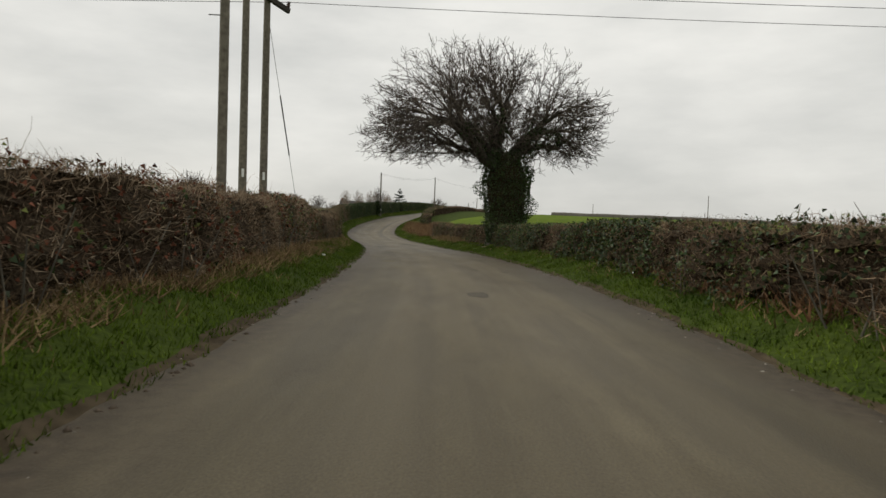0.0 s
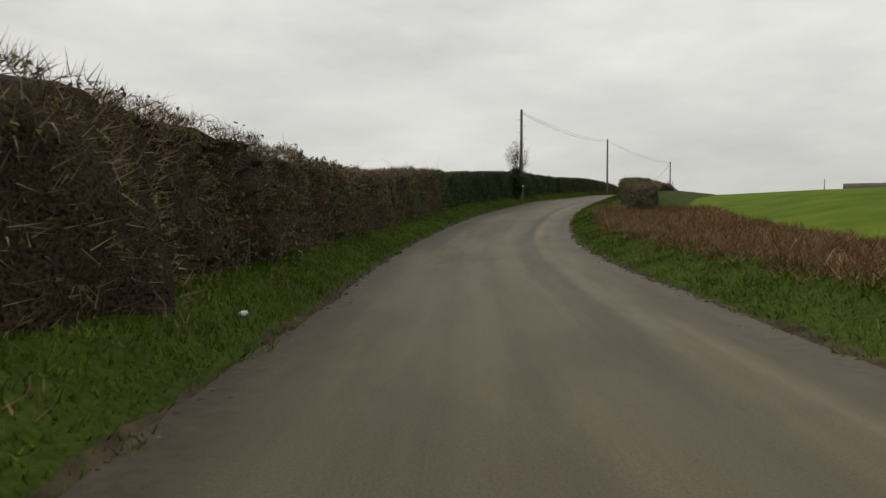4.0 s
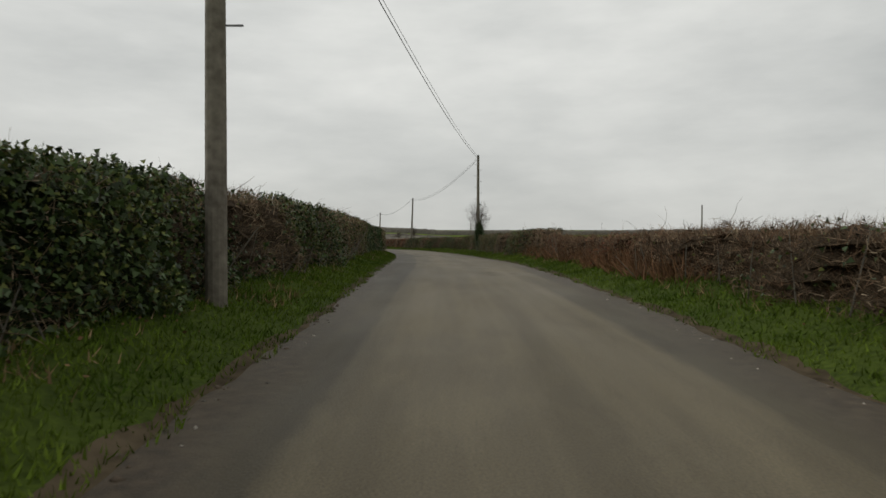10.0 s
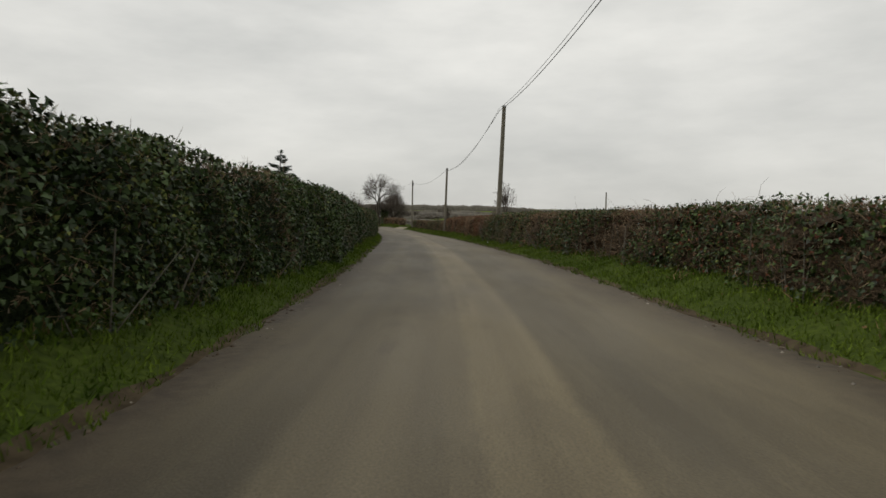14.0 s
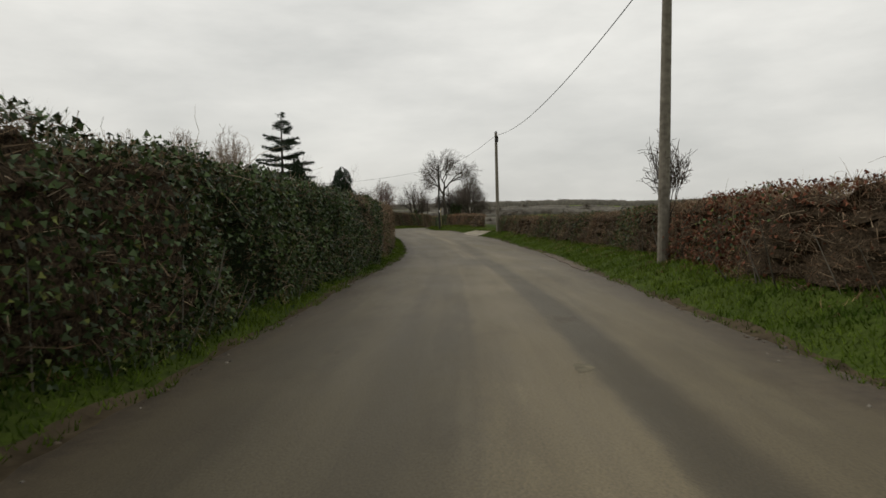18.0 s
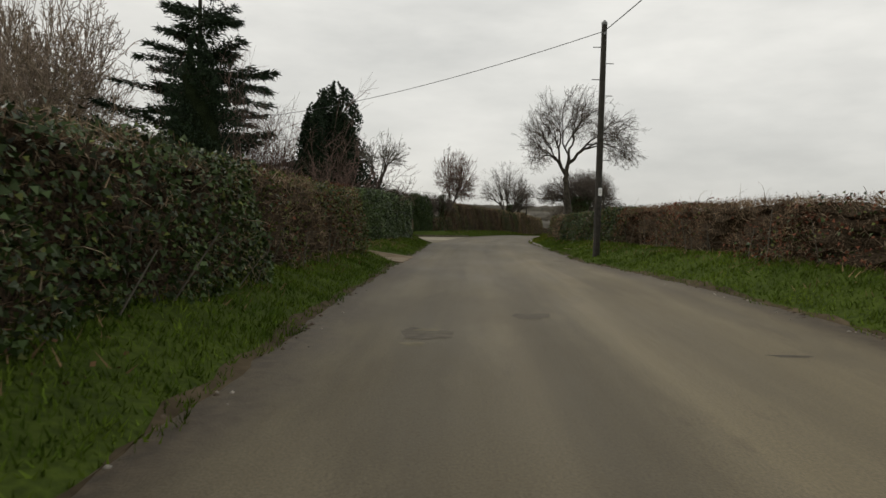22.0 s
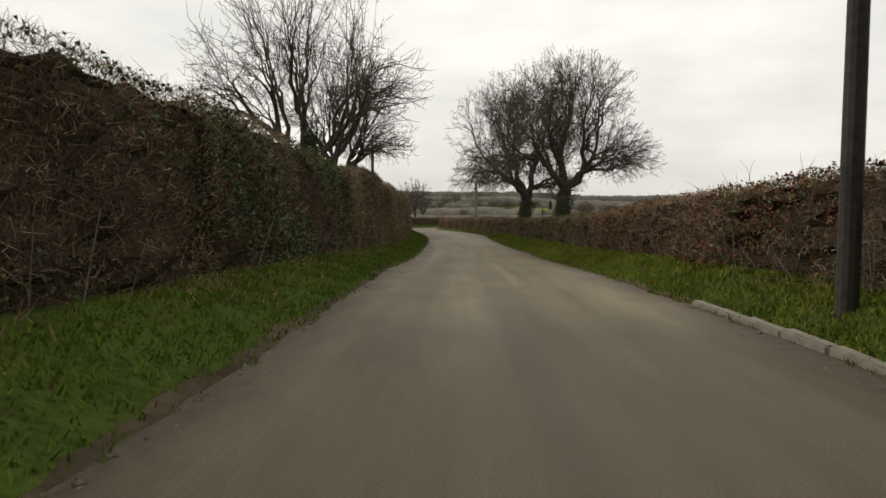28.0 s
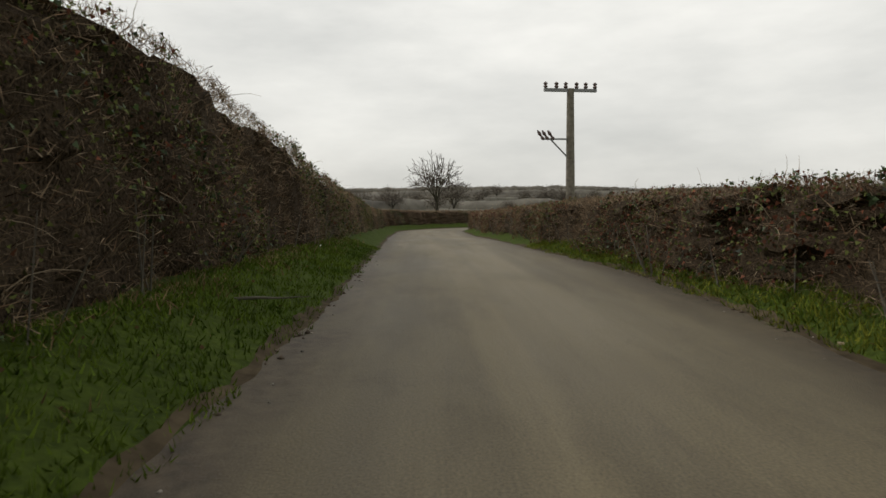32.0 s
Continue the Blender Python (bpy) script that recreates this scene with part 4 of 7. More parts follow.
tagged(seam, "dark tarred seam across the lane", "road surface", kind="structure")


# ---------------------------------------------------------------- hedges
def hedge(sign, s0, s1, label, green=0.3, olive=0.15, copper=0.0, red=0.0, thick=1.2, shaggy=0.5, seed=1, top_add=0.0, open_low=0.0, cut=0.08, off=0.0, per=1.0, foot=None, top=None, open_ends=(0, 0), laurel=False, arch=1.0):
    """One length of hedge: a core shell coloured for inner shade, and over it twigs and leaves. Heights are over the
    lane.
    """
    rng = np.random.default_rng(seed)
    F = foot or (LEFT_FOOT if sign < 0 else RIGHT_FOOT)
    T = top or (LEFT_TOP if sign < 0 else RIGHT_TOP)
    root = thing("hedge", Matrix(), label, "hedge", "hedges along the lane")

    def outline(s, k, sink):
        """A point of the cross-section: k from 0 (front foot) over the top to 1 (back foot)."""
        x = np.interp(k, [0, 0.10, 0.40, 0.47, 0.53, 0.60, 1.0], [0.06, 0.0, 0.05, 0.13, 0.86, 0.95, 1.0])
        z = np.interp(k, [0, 0.10, 0.40, 0.47, 0.53, 0.60, 1.0], [0.0, 0.22, 0.90, 1.0, 1.0, 0.90, 0.0])
        plant = np.sin(s * 2.05 + 1.3 * np.sin(s * 0.61 + seed) + 2.0 * z)
        lump = -0.10 * np.abs(plant) + 0.05 + 0.09 * np.sin(s * 1.1 + 3 * k + seed) + 0.08 * np.sin(s * 2.7 + 5 * z) + 0.02 * np.sin(s * 6.1 + 9 * z + seed) * np.sin(s * 2.3) + 0.06 * np.sin(s * 0.37 + seed * 2)
        tt = T(s) + top_add + (0.05 * np.sin(s * 1.9 + seed) + 0.04 * np.sin(s * 4.3)) * shaggy
        end = np.minimum(np.where(open_ends[0], np.clip((s - s0) / 1.1, 0, 1), 1.0), np.where(open_ends[1], np.clip((s1 - s) / 1.1, 0, 1), 1.0))
        tt = tt * (1 - 0.30 * (1 - end) ** 2)
        d = F(s) + off + sink + 0.35 * (1 - end) ** 2 * (1 - 2 * x) + lump * 0.9 + x * (thick - 2 * sink)
        low = lift(s, sign * np.minimum(F(s) + off + 0.2, F(s) + off + 0.2)) - 0.1
        h = low + z * (tt - low - sink * 0.3) + lump * 0.25 * z
        return sign * d, h

    ks = np.array([0, 0.035, 0.07, 0.10, 0.14, 0.18, 0.22, 0.26, 0.30, 0.34, 0.37, 0.40, 0.435, 0.47, 0.5, 0.53, 0.565, 0.60, 0.7, 0.8, 0.9, 1.0])
    ss = np.arange(s0 + (0.28 if open_ends[0] else 0.15), s1 - (0.28 if open_ends[1] else 0.1), 0.42 if s0 < 440 else 0.8)
    S2, K2 = np.meshgrid(ss, ks, indexing="ij")
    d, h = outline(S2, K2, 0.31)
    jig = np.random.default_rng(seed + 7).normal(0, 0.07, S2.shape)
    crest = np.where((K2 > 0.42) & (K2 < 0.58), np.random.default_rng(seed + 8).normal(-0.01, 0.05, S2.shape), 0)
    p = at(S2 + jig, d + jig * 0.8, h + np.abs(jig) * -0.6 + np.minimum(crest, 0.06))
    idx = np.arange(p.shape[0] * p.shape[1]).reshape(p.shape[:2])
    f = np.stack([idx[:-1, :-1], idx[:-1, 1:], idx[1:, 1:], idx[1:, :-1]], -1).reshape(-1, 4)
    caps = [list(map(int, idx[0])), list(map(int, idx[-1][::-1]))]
    # the shell's colour carries the shade seen between twigs and leaves
    me = mesh_of("hedge_inside", p.reshape(-1, 3), [list(map(int, q)) for q in f] + caps, M_LEAF_SHADE if green >= 0.5 else M_TWIG_SHADE)
    piece("hedge_inside", me, root, "core shell of the hedge, inner shade put into its colour")

    length = s1 - s0
    tall = float(np.mean(T(np.array([s0, (s0 + s1) / 2, s1])))) + top_add
    area = length * (tall * 1.15 + thick * 0.9)

    def scatter(n, bias=0.62):
        s = rng.uniform(s0, s1, n)
        front = rng.uniform(0, 1, n) < bias
        k = np.where(front, rng.uniform(0.0, 0.56, n), rng.uniform(0.45, 0.60, n))
        ends = rng.uniform(0, 1, n) < min(0.4, 2.2 * tall * thick / (area + 2.2 * tall * thick))
        s = np.where(ends, np.where(rng.uniform(0, 1, n) < 0.5, s0 + 0.15, s1 - 0.15) + rng.normal(0, 0.14, n), s)
        k = np.where(ends, rng.uniform(0, 1, n), k)
        depth = np.where(ends, rng.uniform(0.02, 0.55, n) * thick * 0.8, np.abs(rng.normal(0, 0.085, n)))
        d, h = outline(s, k, depth)
        sl = 0.01
        d2, h2 = outline(s, np.clip(k + sl, 0, 1), depth)
        nrm2 = np.stack([-(h2 - h), (d2 - d)], 1)
        nrm2 = np.where((sign > 0), nrm2, -nrm2)
        nrm2 = unit(nrm2)
        c, nr = centre(s)
        nrm = np.stack([nr[:, 0] * nrm2[:, 0], nr[:, 1] * nrm2[:, 0], nrm2[:, 1]], 1)
        end_way = np.stack([-nr[:, 1], nr[:, 0], 0 * s], 1) * np.where(s < (s0 + s1) / 2, -1, 1)[:, None]
        nrm = np.where(ends[:, None], end_way, nrm)
        return at(s, d, h), nrm, k, h

    def put(name, mat, verts, faces, text):
        piece(name, mesh_of(name, verts, faces, mat), root, text, kind="stuff")

    n = int(area * 310 * per * (1 - 0.65 * min(1.0, green)))
    if n > 0:
        pp, nn, k, h = scatter(n)
        if open_low > 0:
            keep = (h > 0.75) | (rng.uniform(0, 1, n) > open_low)
            pp, nn, k, h = pp[keep], nn[keep], k[keep], h[keep]
            n = len(pp)
        up = np.stack([0 * h, 0 * h, np.ones(n)], 1)
        way = unit(nn * 0.5 + up * rng.uniform(-0.3, 0.7, n)[:, None] + rng.normal(0, 0.42, (n, 3)))
        ln = rng.uniform(0.06, 0.22, n) * (1 + 0.3 * shaggy * (k > 0.4))
        start = pp - way * ln[:, None] * 0.6
        wd = rng.uniform(0.004, 0.0105, n)
        pick = rng.uniform(0, 1, n)
        isred = pick < red
        iscut = pick > 1 - cut
        rest = ~isred & ~iscut
        for mask, name, mat in ((rest, "twig_mass", M_TWIG), (isred, "reddish_twig_mass", M_TWIGR), (iscut, "cut_twig_mass", M_CUT)):
            if mask.sum() > 3:
                v, f = spikes(start[mask], way[mask], ln[mask] * (0.75 if name == "cut_twig_mass" else 1.15), wd[mask], rng)
                put(name, mat, v, f, {"twig_mass": "brown bare twigs", "reddish_twig_mass": "reddish brown bare twigs", "cut_twig_mass": "pale flail-cut twig ends"}[name])
    # a few long stray shoots that break the outline
    m = int(length * 1.5 * shaggy)
    if m > 3:
        s = rng.uniform(s0, s1, m)
        dd, hh = outline(s, rng.uniform(0.42, 0.56, m), 0.05)
        way = unit(np.stack([rng.normal(0, 0.45, m), rng.normal(0, 0.45, m), np.ones(m)], 1))
        v, f = slips(at(s, dd, hh), way, rng.uniform(0.08, 0.32, m), np.full(m, 0.012), rng, 0.3)
        put("stray_growth", M_TWIG, v, f, "thin upright shoots over the top")
    # arching shoots that stand out from the face
    m = int(length * 5 * per * arch * (1 - min(0.7, green * 0.6)))
    if m > 3:
        pp, nn, k, h = scatter(m, 0.9)
        way = unit(nn * 0.7 + rng.normal(0, 0.55, (m, 3)) + np.array([0, 0, 0.55]))
        P0, P1, R0, R1 = [], [], [], []
        q, r = pp - nn * 0.06, rng.uniform(0.0035, 0.0065, m)
        step = rng.uniform(0.07, 0.15, m) * (1 + 0.5 * (arch - 1))
        for j in range(4):
            e = q + way * step[:, None]
            P0.append(q), P1.append(e), R0.append(r * (1 - 0.18 * j)), R1.append(r * (0.82 - 0.18 * j))
            way = unit(way + rng.normal(0, 0.22, (m, 3)) + np.array([0, 0, -0.28]))
            q = e
        v, f = tubes(np.concatenate(P0), np.concatenate(P1), np.concatenate(R0), np.concatenate(R1), 3)
        put("arching_growth", M_CUT if cut > 0.15 or arch > 1 else M_TWIG, v, f, "thin arching bare shoots")
    # thick stems near the foot
    m = int(length * 1.6)
    if m > 3:
        s = rng.uniform(s0, s1, m)
        dd, hh = outline(s, np.full(m, 0.02), 0.02)
        base = at(s, dd, hh - 0.1)
        tip = base + np.stack([rng.normal(0, 0.25, m), rng.normal(0, 0.25, m), rng.uniform(0.5, 1.1, m)], 1)
        v, f = tubes(base, tip, rng.uniform(0.007, 0.016, m), rng.uniform(0.004, 0.008, m), 4)
        put("stem_mass", M_BARKP, v, f, "grey hawthorn stems at the foot")
    for share, name, mat, text, sz in ((green, "laurel_leaves" if laurel else "ivy_leaves", M_LAUREL if laurel else M_IVY, "glossy dark green evergreen leaves" if laurel else "dark green glossy ivy leaves", 0.055 if laurel else 0.052), (olive, "hawthorn_leaves", M_OLIVE, "dull olive small leaves", 0.040),
                                       (copper, "copper_leaves", M_COPPER, "copper-brown dead beech leaves", 0.046)):
        n = int(area * (1000 if name == "ivy_leaves" else 1000 if laurel and name == "laurel_leaves" else 480) * share)
        if n > 3:
            pp, nn, k, h = scatter(n, 0.8)
            # ivy grows in patches
            sq = np.sin(pp[:, 0] * 0.9 + seed) * np.sin(pp[:, 1] * 0.7 + pp[:, 2] * 1.7) + rng.normal(0, 0.35, n)
            keep = sq > (0.35 - 1.6 * share)
            pp, nn = pp[keep], nn[keep]
            n = len(pp)
            if n < 3:
                continue
            way = unit(nn * 0.45 + rng.normal(0, 0.45, (n, 3)) + np.array([0, 0, -0.6]))
            v, f = small_leaves(pp + nn * rng.uniform(-0.05, 0.09, n)[:, None], way, sz * rng.uniform(0.6, 1.4, n), rng)
            put(name, mat, v, f, text)
    return root


BROWN = "brown winter hawthorn hedge, flail-trimmed, on the verge bank"
GREENISH = "trimmed hedge thick with dark green ivy beside the lane"
MIXED = "trimmed mixed hedge of brown twigs and green ivy"
# west side
hedge(-1, -56, -8, BROWN, 0.0, 0.0, 0, 0.0, 1.4, 0.2, 100, per=0.15)
hedge(-1, -8, 16, BROWN, 0.03, 0.05, 0.15, 0.15, 1.4, 0.7, 101, cut=0.45)
hedge(-1, 16, 46.6, BROWN, 0.05, 0.08, 0.12, 0.15, 1.3, 0.6, 102, cut=0.45, open_ends=(0, 1))
hedge(-1, 58.6, 78, BROWN, 0.10, 0.12, 0.05, 0.1, 1.3, 0.7, 103, cut=0.08, open_low=0.3, open_ends=(1, 0))
hedge(-1, 78, 90, BROWN, 0.2, 0.25, 0, 0.1, 1.3, 0.9, 104, open_low=0.3, arch=2.0)
hedge(-1, 90, 103, GREENISH, 0.75, 0.3, 0, 0.0, 1.3, 0.5, 105)
hedge(-1, 103, 121.8, GREENISH, 0.8, 0.4, 0, 0.0, 1.3, 0.7, 106)
hedge(-1, 123.2, 146, GREENISH, 0.55, 0.45, 0, 0.0, 1.3, 0.3, 107)
hedge(-1, 146, 160, MIXED, 0.3, 0.2, 0, 0.1, 1.3, 0.6, 108)
hedge(-1, 160, 172, BROWN, 0.12, 0.2, 0, 0.2, 1.3, 0.5, 109)
hedge(-1, 172, 188, GREENISH, 0.6, 0.3, 0, 0.1, 1.3, 0.5, 110)
hedge(-1, 188, 198, MIXED, 0.10, 0.3, 0, 0.2, 1.3, 0.5, 111, cut=0.16, per=1.35)
hedge(-1, 198, 212, MIXED, 0.55, 0.3, 0, 0.2, 1.3, 0.5, 112)
hedge(-1, 212, 232, GREENISH, 0.6, 0.2, 0, 0.2, 1.3, 0.6, 113)
hedge(-1, 232, 262, MIXED, 0.4, 0.12, 0, 0.25, 1.3, 0.6, 114)
hedge(-1, 262, 280, GREENISH, 0.5, 0.1, 0, 0.25, 1.4, 0.8, 115, arch=1.8, cut=0.15)
hedge(-1, 280, 300, BROWN, 0.05, 0.05, 0, 0.25, 1.6, 0.9, 116, cut=0.12, arch=1.3, per=1.35)
hedge(-1, 300, 316, MIXED, 0.45, 0.2, 0.0, 0.25, 1.4, 0.6, 117, cut=0.25)
hedge(-1, 316, 325.6, MIXED, 0.14, 0.3, 0.12, 0.2, 1.4, 0.5, 118, cut=0.28, open_ends=(0, 1))
drive_foot = table([328, 4.6, 331, 4.2, 334, 3.4, 337, 2.95, 340, 2.8, 343, 2.9])
hedge(-1, 329.4, 332.6, "clipped copper-brown beech hedge beside a drive", 0.05, 0.0, 0.75, 0.4, 1.5, 0.3, 119, foot=drive_foot, per=0.6, open_ends=(1, 0))
hedge(-1, 332.6, 343.4, "dense clipped dark green laurel and ivy hedge", 1.7, 0.15, 0.03, 0.1, 1.6, 0.25, 120, foot=drive_foot, per=0.15, open_ends=(0, 1), laurel=True)
hedge(-1, 357.4, 361.0, "dark evergreen laurel hedge at a yard entrance", 1.5, 0.1, 0.0, 0.0, 2.2, 3.0, 121, per=0.5, top=table([356, 3.35, 357.8, 3.4, 358.4, 3.15, 359.2, 3.12, 360, 2.75, 362, 2.2]), open_ends=(1, 1))
hedge(-1, 361.0, 366.5, "low dark bramble hedge below open thorn trees", 0.2, 0.1, 0.0, 0.2, 1.5, 0.8, 127, top=table([350, 1.45, 370, 1.55]))
hedge(-1, 366.5, 387, "tall trimmed brown hedge behind a grass verge", 0.12, 0.15, 0.0, 0.35, 1.5, 0.4, 122, open_ends=(1, 0))
hedge(-1, 387, 398, "tall overgrown hedge of brown twigs and dark ivy", 0.3, 0.2, 0.08, 0.15, 1.8, 0.9, 123)
hedge(-1, 398, 420, "tall trimmed brown hedge leaning over the verge", 0.06, 0.28, 0.12, 0.15, 1.6, 0.2, 124, cut=0.42, per=1.4, arch=1.4)
hedge(-1, 420, 466, "tall trimmed brown hedge by the lane", 0.05, 0.22, 0.05, 0.15, 1.6, 0.2, 125, cut=0.2)
hedge(-1, 466, 500, "far brown hedge round the bend", 0.05, 0.05, 0.0, 0.4, 1.5, 0.3, 126)
# east side
hedge(1, -56, -8, "brown bramble hedge beside the lane", 0.0, 0.0, 0, 0.0, 1.3, 0.2, 200, per=0.15)
hedge(1, -8, 12, "brown bramble hedge with dead bracken", 0.12, 0.1, 0, 0.3, 1.3, 0.6, 201)
hedge(1, 12, 33, "low trimmed hedge with dark leaves", 0.4, 0.25, 0.1, 0.2, 1.2, 0.4, 202)
hedge(1, 33, 60, "low trimmed brown hedge before a field", 0.1, 0.1, 0.05, 0.3, 1.1, 0.4, 203, cut=0.12, open_ends=(0, 1))
hedge(1, 86, 104, "trimmed brown hedge on a grassy bank", 0.2, 0.3, 0, 0.15, 1.3, 0.5, 204, open_ends=(1, 0))
hedge(1, 104, 124, "open brown hedge of pale cut stems", 0.1, 0.15, 0, 0.2, 1.3, 0.8, 205, cut=0.12)
hedge(1, 124, 138, "reddish brown bramble and grass hedge", 0.0, 0.02, 0, 0.6, 1.4, 0.9, 206, cut=0.16)
hedge(1, 138, 154, "low brambly brown hedge", 0.03, 0.03, 0, 0.5, 1.5, 1.1, 207)
hedge(1, 154, 167.6, "low bank of reddish brown dead bracken and grass", 0.0, 0.0, 0.12, 0.7, 1.4, 0.8, 221, cut=0.12, per=1.3)
hedge(1, 167.6, 182, "low trimmed brown hedge with a level top", 0.2, 0.2, 0.1, 0.2, 1.2, 0.3, 208, cut=0.12)
hedge(1, 182, 205, "low trimmed brown hedge with patches of ivy", 0.22, 0.2, 0.12, 0.3, 1.2, 0.3, 209, cut=0.12)
hedge(1, 205, 238, "low trimmed dark brown hedge", 0.3, 0.15, 0.12, 0.4, 1.2, 0.3, 210, cut=0.1)
hedge(1, 238, 270, "low trimmed reddish brown hedge", 0.04, 0.04, 0.3, 0.5, 1.2, 0.4, 211, cut=0.16)
hedge(1, 270, 305, "low dark trimmed hedge behind a grass verge", 0.15, 0.12, 0.05, 0.4, 1.2, 0.3, 212, open_ends=(0, 1))
hedge(1, 311.8, 318, "trimmed hedge end with bare pale stems", 0.02, 0.05, 0.1, 0.3, 1.2, 0.4, 213, cut=0.3, per=0.8, open_ends=(1, 0))
hedge(1, 318, 329, "trimmed reddish brown hedge behind a verge", 0.06, 0.1, 0.25, 0.4, 1.2, 0.25, 220, cut=0.1)
hedge(1, 329, 339, "trimmed green-brown hedge behind a verge", 0.45, 0.3, 0.1, 0.3, 1.2, 0.3, 214)
hedge(1, 339, 376, "trimmed brown hedge with a rounded top", 0.12, 0.15, 0.1, 0.4, 1.3, 0.3, 215, cut=0.12)
hedge(1, 376, 404, "trimmed copper-brown hedge with pale cut stems", 0.03, 0.15, 0.3, 0.15, 1.3, 0.3, 216, cut=0.45)
hedge(1, 404, 424, "trimmed brown hedge below two oaks", 0.08, 0.25, 0.1, 0.2, 1.3, 0.4, 217)
hedge(1, 424, 452, "low trimmed brown hedge at a bend", 0.05, 0.2, 0.2, 0.2, 1.2, 0.3, 218, cut=0.22)
hedge(1, 452, 494, "clipped yellowish brown hedge round the bend", 0.0, 0.12, 0.2, 0.2, 1.2, 0.2, 219, cut=0.4, per=0.7)


# ---------------------------------------------------------------- trees
def crown_points(rng, n, blobs):
    """Twig tips: points in the shells of some ellipsoids (x, y, z, rx, ry, rz, share)."""
    out = []
    total = sum(b[6] for b in blobs)
    for bx, by, bz, rx, ry, rz, share in blobs:
        m = int(n * share / total)
        v = unit(rng.normal(size=(m, 3)))
        v[:, 2] = np.where(v[:, 2] < -0.35, v[:, 2] * 0.75, v[:, 2])
        r = 1 - 0.85 * rng.uniform(0, 1, m) ** 1.5
        wave = 1 + 0.12 * np.sin(v[:, 0] * 5 + bx) * np.sin(v[:, 1] * 4 + v[:, 2] * 5)
        out.append(np.array([bx, by, bz]) + v * (r * wave)[:, None] * [rx, ry, rz])
    return np.concatenate(out)


def branch_out(rng, root, way, tips, r_tip, pipe, f0=0.30, wob=0.10, lift_up=0.10, fork=0.10):
    """Limbs that part low and divide again and again until each reaches its own tip. Returns p0, p1, r0, r1, count."""
    P0, P1, R0, R1, C = [], [], [], [], []
    stack = [(np.array(root, float), unit(np.array(way, float)), tips, None, 0)]
    while stack:
        p, w, t, rp, level = stack.pop()
        n = len(t)
        r = r_tip * n ** pipe
        r_in = min(rp, r * 1.5) if rp else r
        if n == 1:
            q = t[0]
            far = np.linalg.norm(q - p)
            m = (p + q) / 2 + (w - unit(q - p)) * 0.12 * far + rng.normal(0, wob * 0.5, 3) * far
            P0 += [p, m]
            P1 += [m, q]
            R0 += [r_in, r_tip]
            R1 += [r_tip, r_tip * 0.6]
            C += [1, 1]
            continue
        c = t.mean(0)
        gap = c - p
        far = np.linalg.norm(gap)
        f = (fork if level < 2 else 0.22 if level < 4 else f0) * rng.uniform(0.7, 1.25)
        way2 = unit(unit(gap) * 0.8 + w * 0.5 + np.array([0, 0, lift_up]) + rng.normal(0, wob * (1.6 if level < 5 else 1.0), 3))
        q = p + way2 * far * f
        m = p + (q - p) * 0.5 + (w - way2) * 0.06 * far * f + rng.normal(0, wob * 0.5, 3) * far * f
        P0 += [p, m]
        P1 += [m, q]
        R0 += [r_in, (r_in + r) / 2]
        R1 += [(r_in + r) / 2, r]
        C += [n, n]
        # split the tips across their widest direction as seen from the new fork
        dirs = unit(t - q)
        dirs = dirs - dirs.mean(0)
        if n > 3:
            ev, vec = np.linalg.eigh(dirs.T @ dirs)
            score = dirs @ vec[:, -1]
        else:
            score = rng.uniform(size=n)
        cut = np.quantile(score, rng.uniform(0.32, 0.68))
        side = score <= cut
        if side.all() or not side.any():
            side = np.arange(n) < n // 2
        for mask in (side, ~side):
            stack.append((q, way2, t[mask], r, level + 1))
    return np.array(P0), np.array(P1), np.array(R0), np.array(R1), np.array(C)


